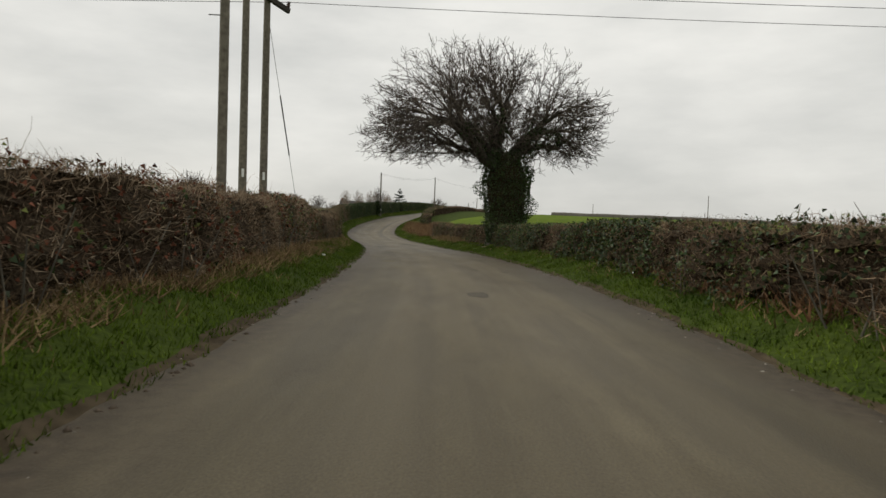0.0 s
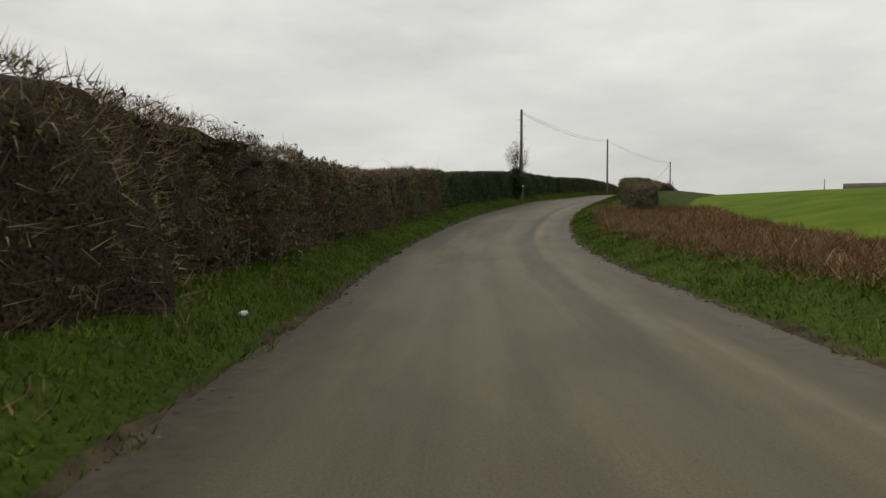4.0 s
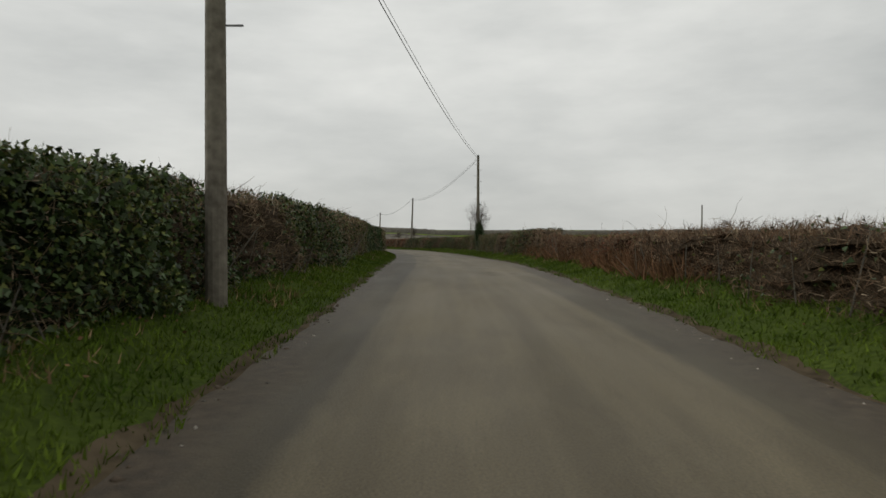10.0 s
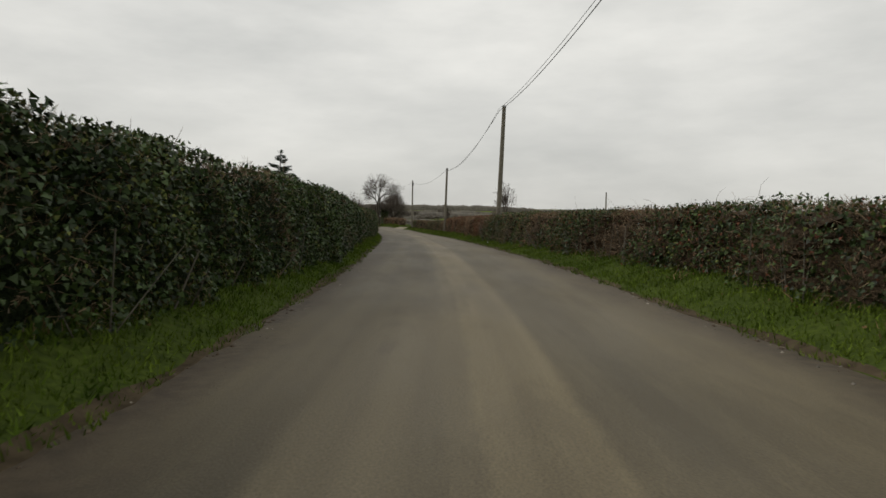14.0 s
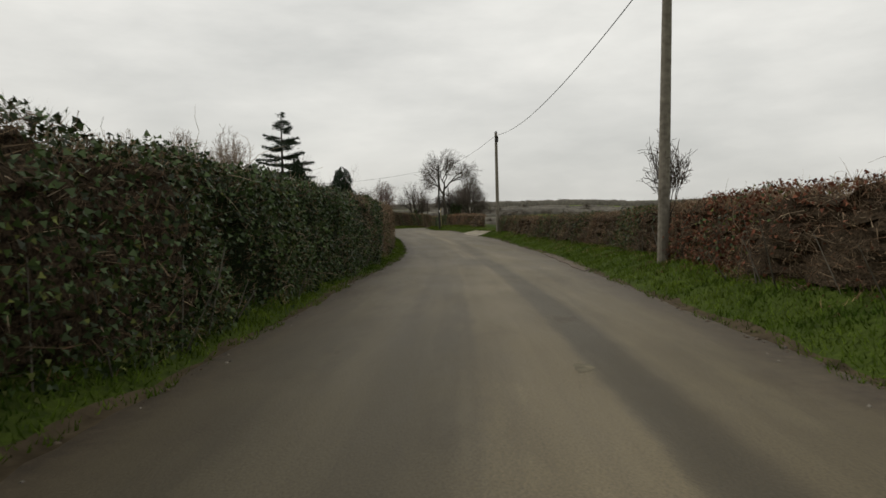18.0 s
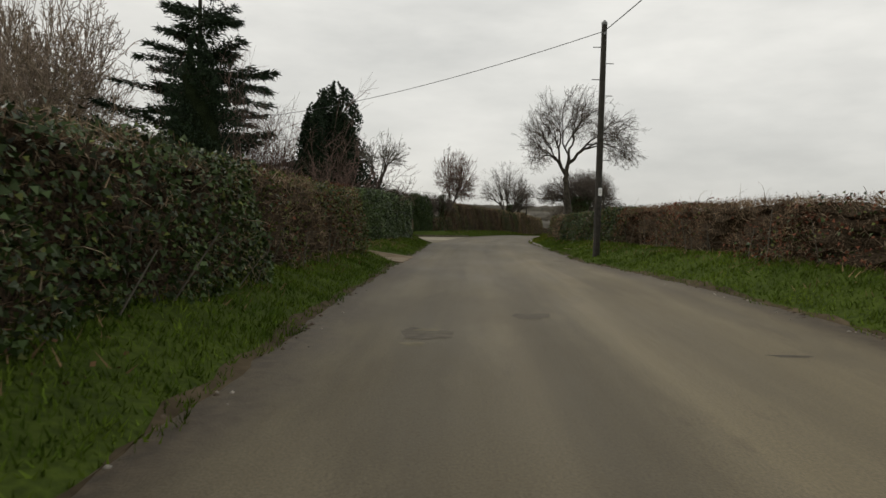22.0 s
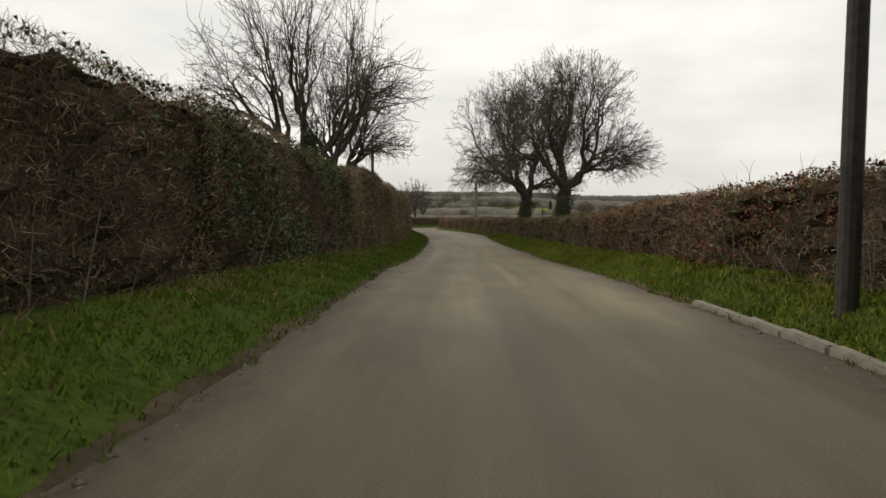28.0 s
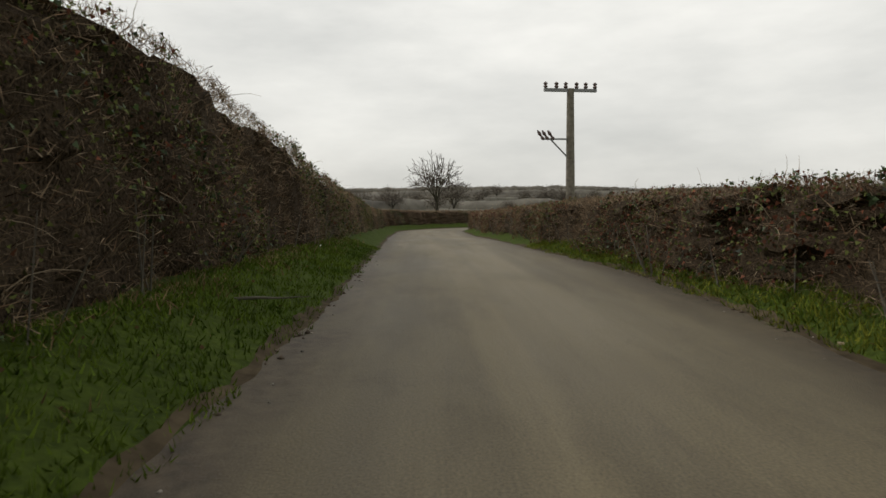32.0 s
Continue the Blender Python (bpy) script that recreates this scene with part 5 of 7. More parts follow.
def bare_tree(name, s, d, label, category, height, trunk_r, trunk_h, blobs, seed, tips=1400, bark=None, twig=None, ivy_to=0.0, ivy_r=0.0, ivy_limbs=0, thin=0.009, twigs=3, lean=(0, 0), where=None, kink=0.05, sprig=0.35, burr=0.0, gnarl=0.10, fork=0.10):
    """A leafless tree: trunk, limbs, fine crown, and ivy where it has any. blobs are the crown's masses, in metres from the foot."""
    rng = np.random.default_rng(seed)
    t = crown_points(rng, tips, blobs)
    t = t[t[:, 2] > 0.6]
    place = on(s, d) if where is None else np.array(where)
    yaw = heading(s) if where is None else 0.0
    root = thing(name, Matrix.Translation(Vector(place)) @ pose(0, 0, 0, 0, 0, yaw), label, category)
    bark, twig = bark or M_BARK, twig or M_TWIGT
    # trunk
    zs = np.linspace(-0.25, trunk_h, 13)
    k = np.clip(zs / trunk_h, 0, 1)
    cx = lean[0] * k + kink * np.sin(k * 5 + seed) * k
    cy = lean[1] * k + kink * np.cos(k * 4 + seed) * k
    axis = np.stack([cx, cy, zs], 1)
    rad = trunk_r * (1 - 0.28 * k + 0.55 * np.exp(-np.clip(zs, 0, None) / 0.28) + burr * np.exp(-np.clip(zs / 2.9, 0, None) ** 4) * (1 + 0.25 * np.sin(zs * 4.5)))
    v, f = hose(axis, rad, 14)
    piece("trunk", mesh_of("trunk", v, f, bark, True), root)
    pipe = 0.51
    r_tip = trunk_r * 0.72 / len(t) ** pipe
    p0, p1, r0, r1, c = branch_out(rng, axis[-1], (0, 0, 1), t, r_tip, pipe, wob=gnarl, fork=fork)
    big = c > max(12, tips // 70)
    along = unit(p1[big] - p0[big])
    v, f = tubes(p0[big] - along * r0[big][:, None] * 0.45, p1[big] + along * r1[big][:, None] * 0.3, r0[big], r1[big], 8)
    piece("branching", mesh_of("branching", v, f, bark, True), root, kind="stuff")
    q0, q1, a0, a1 = p0[~big], p1[~big], r0[~big], r1[~big]
    ends, last = p1[c == 1][1::2], unit(p1[c == 1][1::2] - p0[c == 1][0::2])
    if twigs:
        m = len(ends) * twigs
        e = np.repeat(ends, twigs, 0)
        back = np.repeat(last, twigs, 0)
        out_way = unit(e - np.array([axis[-1][0], axis[-1][1], height * 0.4]))
        e = e - back * (sprig * rng.uniform(0, 1.2, m))[:, None]
        w1 = unit(out_way * 0.3 + back * 0.5 + rng.normal(0, 0.55, (m, 3)) + np.array([0, 0, 0.08]))
        l1 = sprig * rng.uniform(0.4, 1.1, m)
        e1 = e + w1 * l1[:, None]
        w2 = unit(w1 + rng.normal(0, 0.45, (m, 3)) + np.array([0, 0, 0.1]))
        e2 = e1 + w2 * (l1 * rng.uniform(0.5, 1.0, m))[:, None]
        q0, q1 = np.concatenate([q0, e, e1]), np.concatenate([q1, e1, e2])
        a0, a1 = np.concatenate([a0, np.full(2 * m, thin * 0.8)]), np.concatenate([a1, np.full(2 * m, thin * 0.6)])
    v, f = tubes(q0, q1, np.maximum(a0, thin), np.maximum(a1, thin * 0.65), 3)
    piece("crown", mesh_of("crown", v, f, twig), root, "fine leafless twigs", kind="stuff")
    if ivy_to > 0:
        n = int(ivy_to * ivy_r * 2 * math.pi * 480)
        z = rng.uniform(0, ivy_to, n)
        az = rng.uniform(0, 2 * math.pi, n)
        rad = ivy_r * (0.85 + 0.2 * np.sin(az * 3 + z * 2 + seed) + 0.18 * np.sin(z * 4 + az)) * rng.uniform(0.7, 1.12, n)
        rad = np.maximum(rad, ivy_r * (0.90 - 0.45 * np.clip(z / ivy_to - 0.7, 0, 1) / 0.3)) * (0.74 + 0.42 * np.clip(z / ivy_to, 0, 0.75))
        pp = np.stack([np.interp(z, zs, cx) + rad * np.cos(az), np.interp(z, zs, cy) + rad * np.sin(az), z], 1)
        way = unit(rng.normal(0, 0.6, (n, 3)) + np.stack([np.cos(az) * 0.5, np.sin(az) * 0.5, -0.5 + 0 * z], 1))
        v, f = leaves_at(pp, way, rng.uniform(0.045, 0.10, n), rng)
        piece("ivy", mesh_of("ivy", v, f, M_IVY), root, "dark green ivy on the trunk", kind="stuff")
        # turned filler under the ivy; shade behind the leaves is in its colour
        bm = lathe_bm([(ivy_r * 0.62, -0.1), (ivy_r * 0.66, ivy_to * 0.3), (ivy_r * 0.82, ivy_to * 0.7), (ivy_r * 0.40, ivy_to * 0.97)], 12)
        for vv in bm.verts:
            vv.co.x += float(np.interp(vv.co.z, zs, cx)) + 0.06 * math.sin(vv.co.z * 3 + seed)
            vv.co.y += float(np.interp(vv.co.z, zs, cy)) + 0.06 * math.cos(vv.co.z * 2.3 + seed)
        part("ivy_core", bm, M_TWIG_SHADE, root, "solid core round the trunk, coloured for shade behind the ivy")
    if ivy_limbs:
        i = rng.choice(np.flatnonzero(c > tips // 200), ivy_limbs)
        reach = np.linalg.norm(p0[i] - axis[-1], axis=1)
        i = i[reach < height * 0.33 * rng.uniform(0.4, 1.2, len(i))]
        n = len(i)
        pp = p0[i] + (p1[i] - p0[i]) * rng.uniform(0, 1, n)[:, None] + rng.normal(0, 0.14, (n, 3))
        v, f = leaves_at(pp, unit(rng.normal(0, 1, (n, 3)) + np.array([0, 0, -0.4])), rng.uniform(0.07, 0.14, n), rng)
        piece("ivy_growth", mesh_of("ivy_growth", v, f, M_IVY), root, "dark ivy spreading along the limbs", kind="stuff")
    return root


def conifer(name, s, d, label, height, radius, seed, mat=None, tiers=17, where=None):
    """A conifer with a straight trunk and tiers of drooping, needled boughs."""
    rng = np.random.default_rng(seed)
    place = on(s, d) if where is None else np.array(where)
    root = thing(name, Matrix.Translation(Vector(place)), label, "conifer")
    part("trunk", lathe_bm([(0.26, -0.2), (0.2, height * 0.3), (0.1, height * 0.8), (0.02, height)], 8), M_BARK, root)
    tw0, tw1, n0, nw, nl = [], [], [], [], []
    for i in range(tiers):
        f = i / (tiers - 1)
        z = height * (0.12 + 0.86 * f)
        for j in range(9 if f < 0.8 else 6):
            az = rng.uniform(0, 2 * math.pi)
            ln = radius * (1 - f) ** 0.8 * rng.uniform(0.5, 1.25) + 0.25
            way = unit(np.array([math.cos(az), math.sin(az), rng.uniform(-0.12, 0.25)]))
            a = np.array([0, 0, z + rng.uniform(-0.3, 0.3)])
            b = a + way * ln
            tw0.append(a), tw1.append(b)
            m = int(85 * ln)
            t = rng.uniform(0.12, 1.0, m)
            side = unit(np.cross(way, [0, 0, 1.0]))
            off = side[None] * rng.normal(0, 0.16 + 0.12 * ln * (1 - t) + 0.03, m)[:, None]
            n0.append(a + way * ln * t[:, None] + off + np.array([0, 0, 1.0]) * rng.normal(-0.04, 0.06, m)[:, None])
            nw.append(unit(way[None] * 0.7 + off * 2 + rng.normal(0, 0.35, (m, 3)) + np.array([0, 0, -0.15])))
            nl.append(rng.uniform(0.18, 0.42, m))
    v, f = tubes(tw0, tw1, np.full(len(tw0), 0.04), np.full(len(tw0), 0.01), 4)
    piece("bough_tiers", mesh_of("bough_tiers", v, f, M_BARK), root, kind="stuff")
    n0, nw, nl = np.concatenate(n0), np.concatenate(nw), np.concatenate(nl)
    v, f = slips(n0, nw, nl, np.full(len(n0), 0.07), rng, 0.35)
    piece("needles", mesh_of("needles", v, f, mat or M_NEEDLE), root, "dark green needles", kind="stuff")
    return root


def cypress(name, s, d, label, height, radius, seed, mat=None, where=None):
    """A dense evergreen column of upswept sprays round a core with inner shade in its colour."""
    rng = np.random.default_rng(seed)
    place = on(s, d) if where is None else np.array(where)
    root = thing(name, Matrix.Translation(Vector(place)), label, "evergreen tree")
    prof = lambda z: radius * np.interp(z / height, [0, 0.12, 0.45, 0.8, 0.93, 1.0], [0.85, 1.0, 0.9, 0.5, 0.25, 0.04])  # noqa: E731
    bm = lathe_bm([(float(prof(z)) * 0.66, z) for z in np.linspace(0, height * 0.78, 9)], 12)
    for v in bm.verts:
        k = 1 + 0.16 * math.sin(v.co.z * 2.1 + seed + math.atan2(v.co.y, v.co.x) * 3)
        v.co.x *= k
        v.co.y *= k
    # solid core, coloured near-black for the shade among the sprays
    part("dark_inside", bm, M_LEAF_SHADE, root)
    n = int(height * radius * 1700)
    az = rng.uniform(0, 2 * math.pi, n)
    z = height * rng.beta(1.05, 1.25, n) * (1 - 0.05 * (1 + np.sin(az * 3 + seed)))
    r = prof(z) * (0.82 + 0.24 * np.sin(az * 2 + z * 1.3 + seed) + 0.2 * np.sin(z * 2.7 + az * 3 + 2 * seed) + 0.12 * np.sin(z * 6 + az * 5)) * rng.uniform(0.65, 1.15, n)
    p = np.stack([r * np.cos(az), r * np.sin(az), z], 1)
    way = unit(np.stack([np.cos(az) * 0.6, np.sin(az) * 0.6, 0.7 + 0 * z], 1) + rng.normal(0, 0.35, (n, 3)))
    v, f = leaves_at(p, way, rng.uniform(0.06, 0.15, n), rng)
    piece("foliage", mesh_of("foliage", v, f, mat or M_NEEDLE), root, "dark evergreen sprays", kind="stuff")
    part("trunk", lathe_bm([(0.16, -0.2), (0.12, height * 0.3)], 8), M_BARK, root)
    return root


def shrub(name, s, d, label, height, width, seed, n_stems=40, mat=None, twig=None, leaf=None, leaf_n=0, where=None):
    """A many-stemmed bare bush."""
    rng = np.random.default_rng(seed)
    place = on(s, d) if where is None else np.array(where)
    root = thing(name, Matrix.Translation(Vector(place)), label, "bush")
    P0, P1, R0, R1 = [], [], [], []
    for i in range(n_stems):
        az, r = rng.uniform(0, 2 * math.pi), rng.uniform(0, 0.25) * width
        p = np.array([r * math.cos(az), r * math.sin(az), -0.1])
        way = unit(np.array([math.cos(az) * width / height * 0.7, math.sin(az) * width / height * 0.7, 1.0]) + rng.normal(0, 0.2, 3))
        ln = height * rng.uniform(0.55, 1.05)
        rad = 0.012 + 0.005 * height * rng.uniform(0.4, 1)
        for k in range(5):
            way = unit(way + rng.normal(0, 0.14, 3))
            q = p + way * ln / 5
            P0.append(p), P1.append(q), R0.append(rad * (1 - k * 0.17)), R1.append(rad * (1 - (k + 1) * 0.17))
            if k > 0:
                for _ in range(4):
                    w2 = unit(way + rng.normal(0, 0.55, 3) + np.array([0, 0, 0.2]))
                    l2 = ln * rng.uniform(0.12, 0.3)
                    a = p + (q - p) * rng.uniform()
                    m = a + w2 * l2 * 0.5
                    w3 = unit(w2 + rng.normal(0, 0.3, 3))
                    e = m + w3 * l2 * 0.6
                    P0 += [a, m]
                    P1 += [m, e]
                    R0 += [0.009, 0.007]
                    R1 += [0.007, 0.005]
                    for _ in range(2):
                        w4 = unit(w3 + rng.normal(0, 0.6, 3))
                        P0.append(m), P1.append(m + w4 * l2 * 0.5), R0.append(0.007), R1.append(0.005)
            p = q
    v, f = tubes(P0, P1, R0, R1, 3)
    piece("stem_mass", mesh_of("stem_mass", v, f, mat or M_TWIGT), root, "bare twiggy stems", kind="stuff")
    if leaf_n:
        c = (np.array(P0) + np.array(P1)) / 2
        pp = c[rng.integers(0, len(c), leaf_n)] + rng.normal(0, 0.12, (leaf_n, 3))
        pp[:, 2] = np.abs(pp[:, 2])
        v, f = leaves_at(pp, unit(rng.normal(0, 1, (leaf_n, 3))), rng.uniform(0.05, 0.10, leaf_n), rng)
        piece("leaves", mesh_of("leaves", v, f, leaf or M_IVY), root, "dark ivy leaves", kind="stuff")
    return root


# the great ivy-clad oak by the lane: x is across the lane, y along it
bare_tree("oak_tree", 34.2, 5.2, "spreading leafless oak with a thick ivy-clad trunk beside the lane", "tree", 10.2, 0.68, 2.9,
          [(-2.3, 0, 6.5, 4.6, 5.2, 3.5, 1.0), (0.7, 0, 6.3, 3.8, 4.9, 3.3, 0.8), (-5.0, 0, 5.0, 2.6, 3.0, 1.5, 0.4), (3.2, 0, 5.1, 1.8, 2.8, 1.5, 0.3), (-0.9, 0, 5.6, 2.4, 3.0, 2.4, 0.5), (-2.0, 0, 8.2, 3.0, 3.4, 1.9, 0.5), (-5.4, 0, 6.3, 1.9, 2.6, 1.8, 0.3), (3.4, 0, 6.6, 1.7, 2.6, 1.8, 0.3)], 401, 3000,
          ivy_to=4.8, ivy_r=1.28, ivy_limbs=30000, thin=0.011, twigs=4, sprig=0.30, gnarl=0.18)
# ash with a clean trunk and two leaders
bare_tree("ash_tree", 364.5, 5.42, "tall leafless ash with a forked trunk rising from the hedge", "tree", 11.8, 0.28, 4.0,
          [(-1.9, 0, 8.7, 1.7, 2.0, 3.0, 0.9), (0.8, 0, 9.5, 1.9, 2.1, 2.5, 0.8), (3.7, 0, 8.0, 2.0, 2.0, 2.0, 0.7), (-2.4, 0, 6.4, 1.4, 1.6, 1.8, 0.4), (4.3, 0, 6.4, 1.8, 1.8, 1.4, 0.45), (0.9, 0, 9.2, 3.2, 3.2, 2.8, 0.5), (-2.8, 0, 7.8, 1.6, 1.8, 2.2, 0.3)], 402, 1400, bark=M_BARK, thin=0.010, twigs=3, sprig=0.36, kink=0.14, burr=0.45, gnarl=0.17, fork=0.20)
# ivy-clad oak further on
bare_tree("oak_tree", 380.4, 5.3, "leafless oak with an ivy-clad trunk over the hedge", "tree", 6.2, 0.36, 1.9,
          [(-0.2, 0, 4.6, 2.7, 3.0, 1.8, 1.0), (2.1, 0, 4.1, 1.6, 2.2, 1.2, 0.45), (-2.6, 0, 3.9, 1.7, 2.0, 1.4, 0.5)], 403, 1700, ivy_to=3.9, ivy_r=1.0, ivy_limbs=12000, thin=0.011, lean=(0.3, 0), sprig=0.24)
# the pair of oaks
bare_tree("oak_tree", 412.8, 5.45, "large leafless oak with ivy on its thick trunk", "tree", 9.6, 0.44, 2.2,
          [(-0.1, 0, 6.4, 4.1, 4.4, 3.1, 1.0), (3.0, 0, 4.3, 2.1, 2.8, 1.6, 0.4), (-2.8, 0, 4.0, 2.1, 2.6, 1.6, 0.4), (0.3, 0, 7.8, 3.2, 3.6, 2.0, 0.5)], 405, 2600, ivy_to=2.4, ivy_r=0.40, ivy_limbs=4000, thin=0.0075, twigs=4, sprig=0.25, gnarl=0.19)
bare_tree("oak_tree", 424.2, 5.2, "leafless oak with a sinuous trunk beside another oak", "tree", 11.0, 0.50, 2.2,
          [(-0.8, 0, 6.8, 4.3, 4.5, 3.8, 1.0), (-2.9, 0, 3.9, 2.3, 2.4, 1.7, 0.45), (2.2, 0, 3.6, 2.0, 2.2, 1.5, 0.35), (-0.7, 0, 8.8, 3.5, 3.8, 2.2, 0.6), (2.4, 0, 6.8, 2.2, 2.6, 2.4, 0.4)], 406, 2800, ivy_to=2.4, ivy_r=0.44, ivy_limbs=2500, thin=0.0085, twigs=4, sprig=0.28, gnarl=0.19)
# west side trees past the yard
bare_tree("birch_tree", 374.2, -6.3, "leafless birch with an oval crown of pinkish twigs", "tree", 8.4, 0.14, 1.4,
          [(0.2, 0, 5.3, 2.3, 2.2, 2.7, 1.0), (0.6, 0, 3.8, 1.9, 1.9, 1.3, 0.4)], 407, 1300, twig=M_TWIGP, thin=0.0105, twigs=3, sprig=0.24)
bare_tree("hedgerow_tree", 399.8, -4.6, "many-limbed leafless tree with ivy on its trunk, rising from the hedge", "tree", 9.6, 0.30, 1.6,
          [(-0.6, 0, 6.6, 3.6, 3.4, 2.9, 1.0), (2.0, 0, 5.2, 1.8, 2.2, 1.5, 0.4), (-2.8, 0, 5.0, 1.6, 1.8, 1.4, 0.3)], 408, 700, ivy_to=3.9, ivy_r=0.28, ivy_limbs=400, thin=0.0075, twigs=3, sprig=0.34, gnarl=0.16)
bare_tree("hedgerow_tree", 404.0, -4.7, "leafless hedgerow tree of many upright limbs", "tree", 8.0, 0.26, 1.3,
          [(0.3, 0, 5.6, 2.9, 3.0, 2.4, 1.0), (1.6, 0, 4.0, 1.7, 2.0, 1.0, 0.35)], 409, 800, thin=0.0075, twigs=3, sprig=0.30, gnarl=0.16)
bare_tree("hedgerow_tree", 363.2, -4.7, "low twisted hedgerow tree with ivy on its stem", "tree", 3.2, 0.12, 1.7,
          [(-0.9, 0, 2.35, 1.7, 1.8, 0.85, 1.0), (0.5, 0, 2.4, 0.8, 1.2, 0.7, 0.4), (-1.2, 0, 1.6, 1.4, 1.4, 0.7, 0.5)], 410, 620, ivy_to=3.0, ivy_r=0.2, ivy_limbs=900, thin=0.009, twigs=3, sprig=0.17)
bare_tree("hedgerow_tree", 360.9, -6.0, "low hedgerow tree with open twisting branches", "tree", 3.2, 0.12, 1.3,
          [(-0.4, 0, 2.3, 2.0, 2.0, 0.9, 1.0), (-0.2, 0, 1.6, 1.7, 1.7, 0.8, 0.6)], 418, 620, thin=0.009, twigs=3, sprig=0.17)
bare_tree("hedgerow_tree", 365.3, -5.3, "low hedgerow tree with open twisting branches", "tree", 3.2, 0.10, 1.2,
          [(0, 0, 2.2, 1.3, 1.6, 0.9, 1.0)], 419, 380, thin=0.009, twigs=3, sprig=0.17)
# garden behind the west hedge
conifer("cedar_tree", 342.5, -14.3, "dark cedar with open drooping tiers behind the hedge", 14.8, 5.8, 411, tiers=13)
cypress("cypress", 342.3, -7.0, "broad dark cypress behind the clipped hedge", 7.9, 2.2, 412)
cypress("cypress", 340.0, -7.5, "dark dense cypress behind the clipped hedge", 6.4, 1.1, 413)
cypress("cypress", 336.6, -11.7, "tall dark cypress in the garden", 8.8, 1.7, 414)
bare_tree("garden_tree", 341.2, -4.75, "pale leafless garden tree with twisting limbs", "tree", 5.2, 0.15, 2.2,
          [(0.8, 0, 4.1, 1.15, 1.6, 1.1, 1.0), (-0.5, 0, 4.2, 0.9, 1.2, 0.9, 0.4)], 415, 230, bark=M_BARK, twig=M_BARKP, thin=0.009, twigs=2, sprig=0.2, lean=(0.35, 0), kink=0.12)
for i, (gx_, gy_, gh) in enumerate(((-66, 326, 12.0), (-69, 331, 13.5), (-73, 329, 13.0), (-77, 333, 14.0), (-82, 330, 13.5), (-87, 324, 13.5))):
    bare_tree("garden_tree", 0, 0, "tall slim leafless tree in a pale row behind the garden", "tree", gh, 0.16, 1.8,
              [(0, 0, gh * 0.58, 2.9, 2.9, gh * 0.42, 1.0)], 440 + i, 520, bark=M_BARKP, twig=M_TWIGPALE, thin=0.020, twigs=3, sprig=0.5, where=(gx_, gy_, 1.7))
for i, (gs, gd, gh, gw) in enumerate(((341, -12.5, 8.4, 3.4), (339.5, -10.2, 7.2, 2.8), (345, -11, 7.0, 3.4), (335.8, -5.3, 4.2, 2.2))):
    shrub("garden_shrub", gs, gd, "tall pale leafless garden shrub of many upright stems", gh, gw, 420 + i, 34, M_TWIGP)
shrub("garden_shrub", 343.6, -5.0, "leafless grey shrub behind the yard hedge", 3.1, 1.3, 431, 60, M_TWIGT)
# bushes round the poles
def ivy_clump(s, d, height, radius, seed, label):
    """Ivy grown into a dense dark mass."""
    rng = np.random.default_rng(seed)
    root = thing("ivy_bush", Matrix.Translation(Vector(on(s, d))), label, "bush")
    prof = lambda z: radius * np.interp(z / height, [0, 0.15, 0.6, 0.85, 1.0], [0.55, 0.75, 1.0, 0.8, 0.3])  # noqa: E731
    bm = lathe_bm([(float(prof(z)) * 0.8, z) for z in np.linspace(-0.1, height * 0.95, 10)], 14)
    for v in bm.verts:
        k = 1 + 0.14 * math.sin(v.co.z * 3.1 + seed + math.atan2(v.co.y, v.co.x) * 2) + 0.08 * math.sin(v.co.z * 7 + 5 * math.atan2(v.co.y, v.co.x))
        v.co.x *= k
        v.co.y *= k
    # this core's near-black colour stands for shade behind the ivy leaves
    part("dark_inside", bm, M_LEAF_SHADE, root)
    n = int(height * radius * 2600)
    z, az = height * rng.uniform(0, 1.02, n), rng.uniform(0, 2 * math.pi, n)
    r = prof(z) * (1 + 0.14 * np.sin(z * 3.1 + seed + az * 2) + 0.08 * np.sin(z * 7 + 5 * az)) * rng.uniform(0.78, 1.08, n)
    way = unit(np.stack([np.cos(az) * 0.5, np.sin(az) * 0.5, -0.6 + 0 * z], 1) + rng.normal(0, 0.4, (n, 3)))
    v, f = leaves_at(np.stack([r * np.cos(az), r * np.sin(az), z], 1), way, rng.uniform(0.035, 0.08, n), rng)
    piece("foliage", mesh_of("foliage", v, f, M_IVY), root, "dark green ivy leaves", kind="stuff")


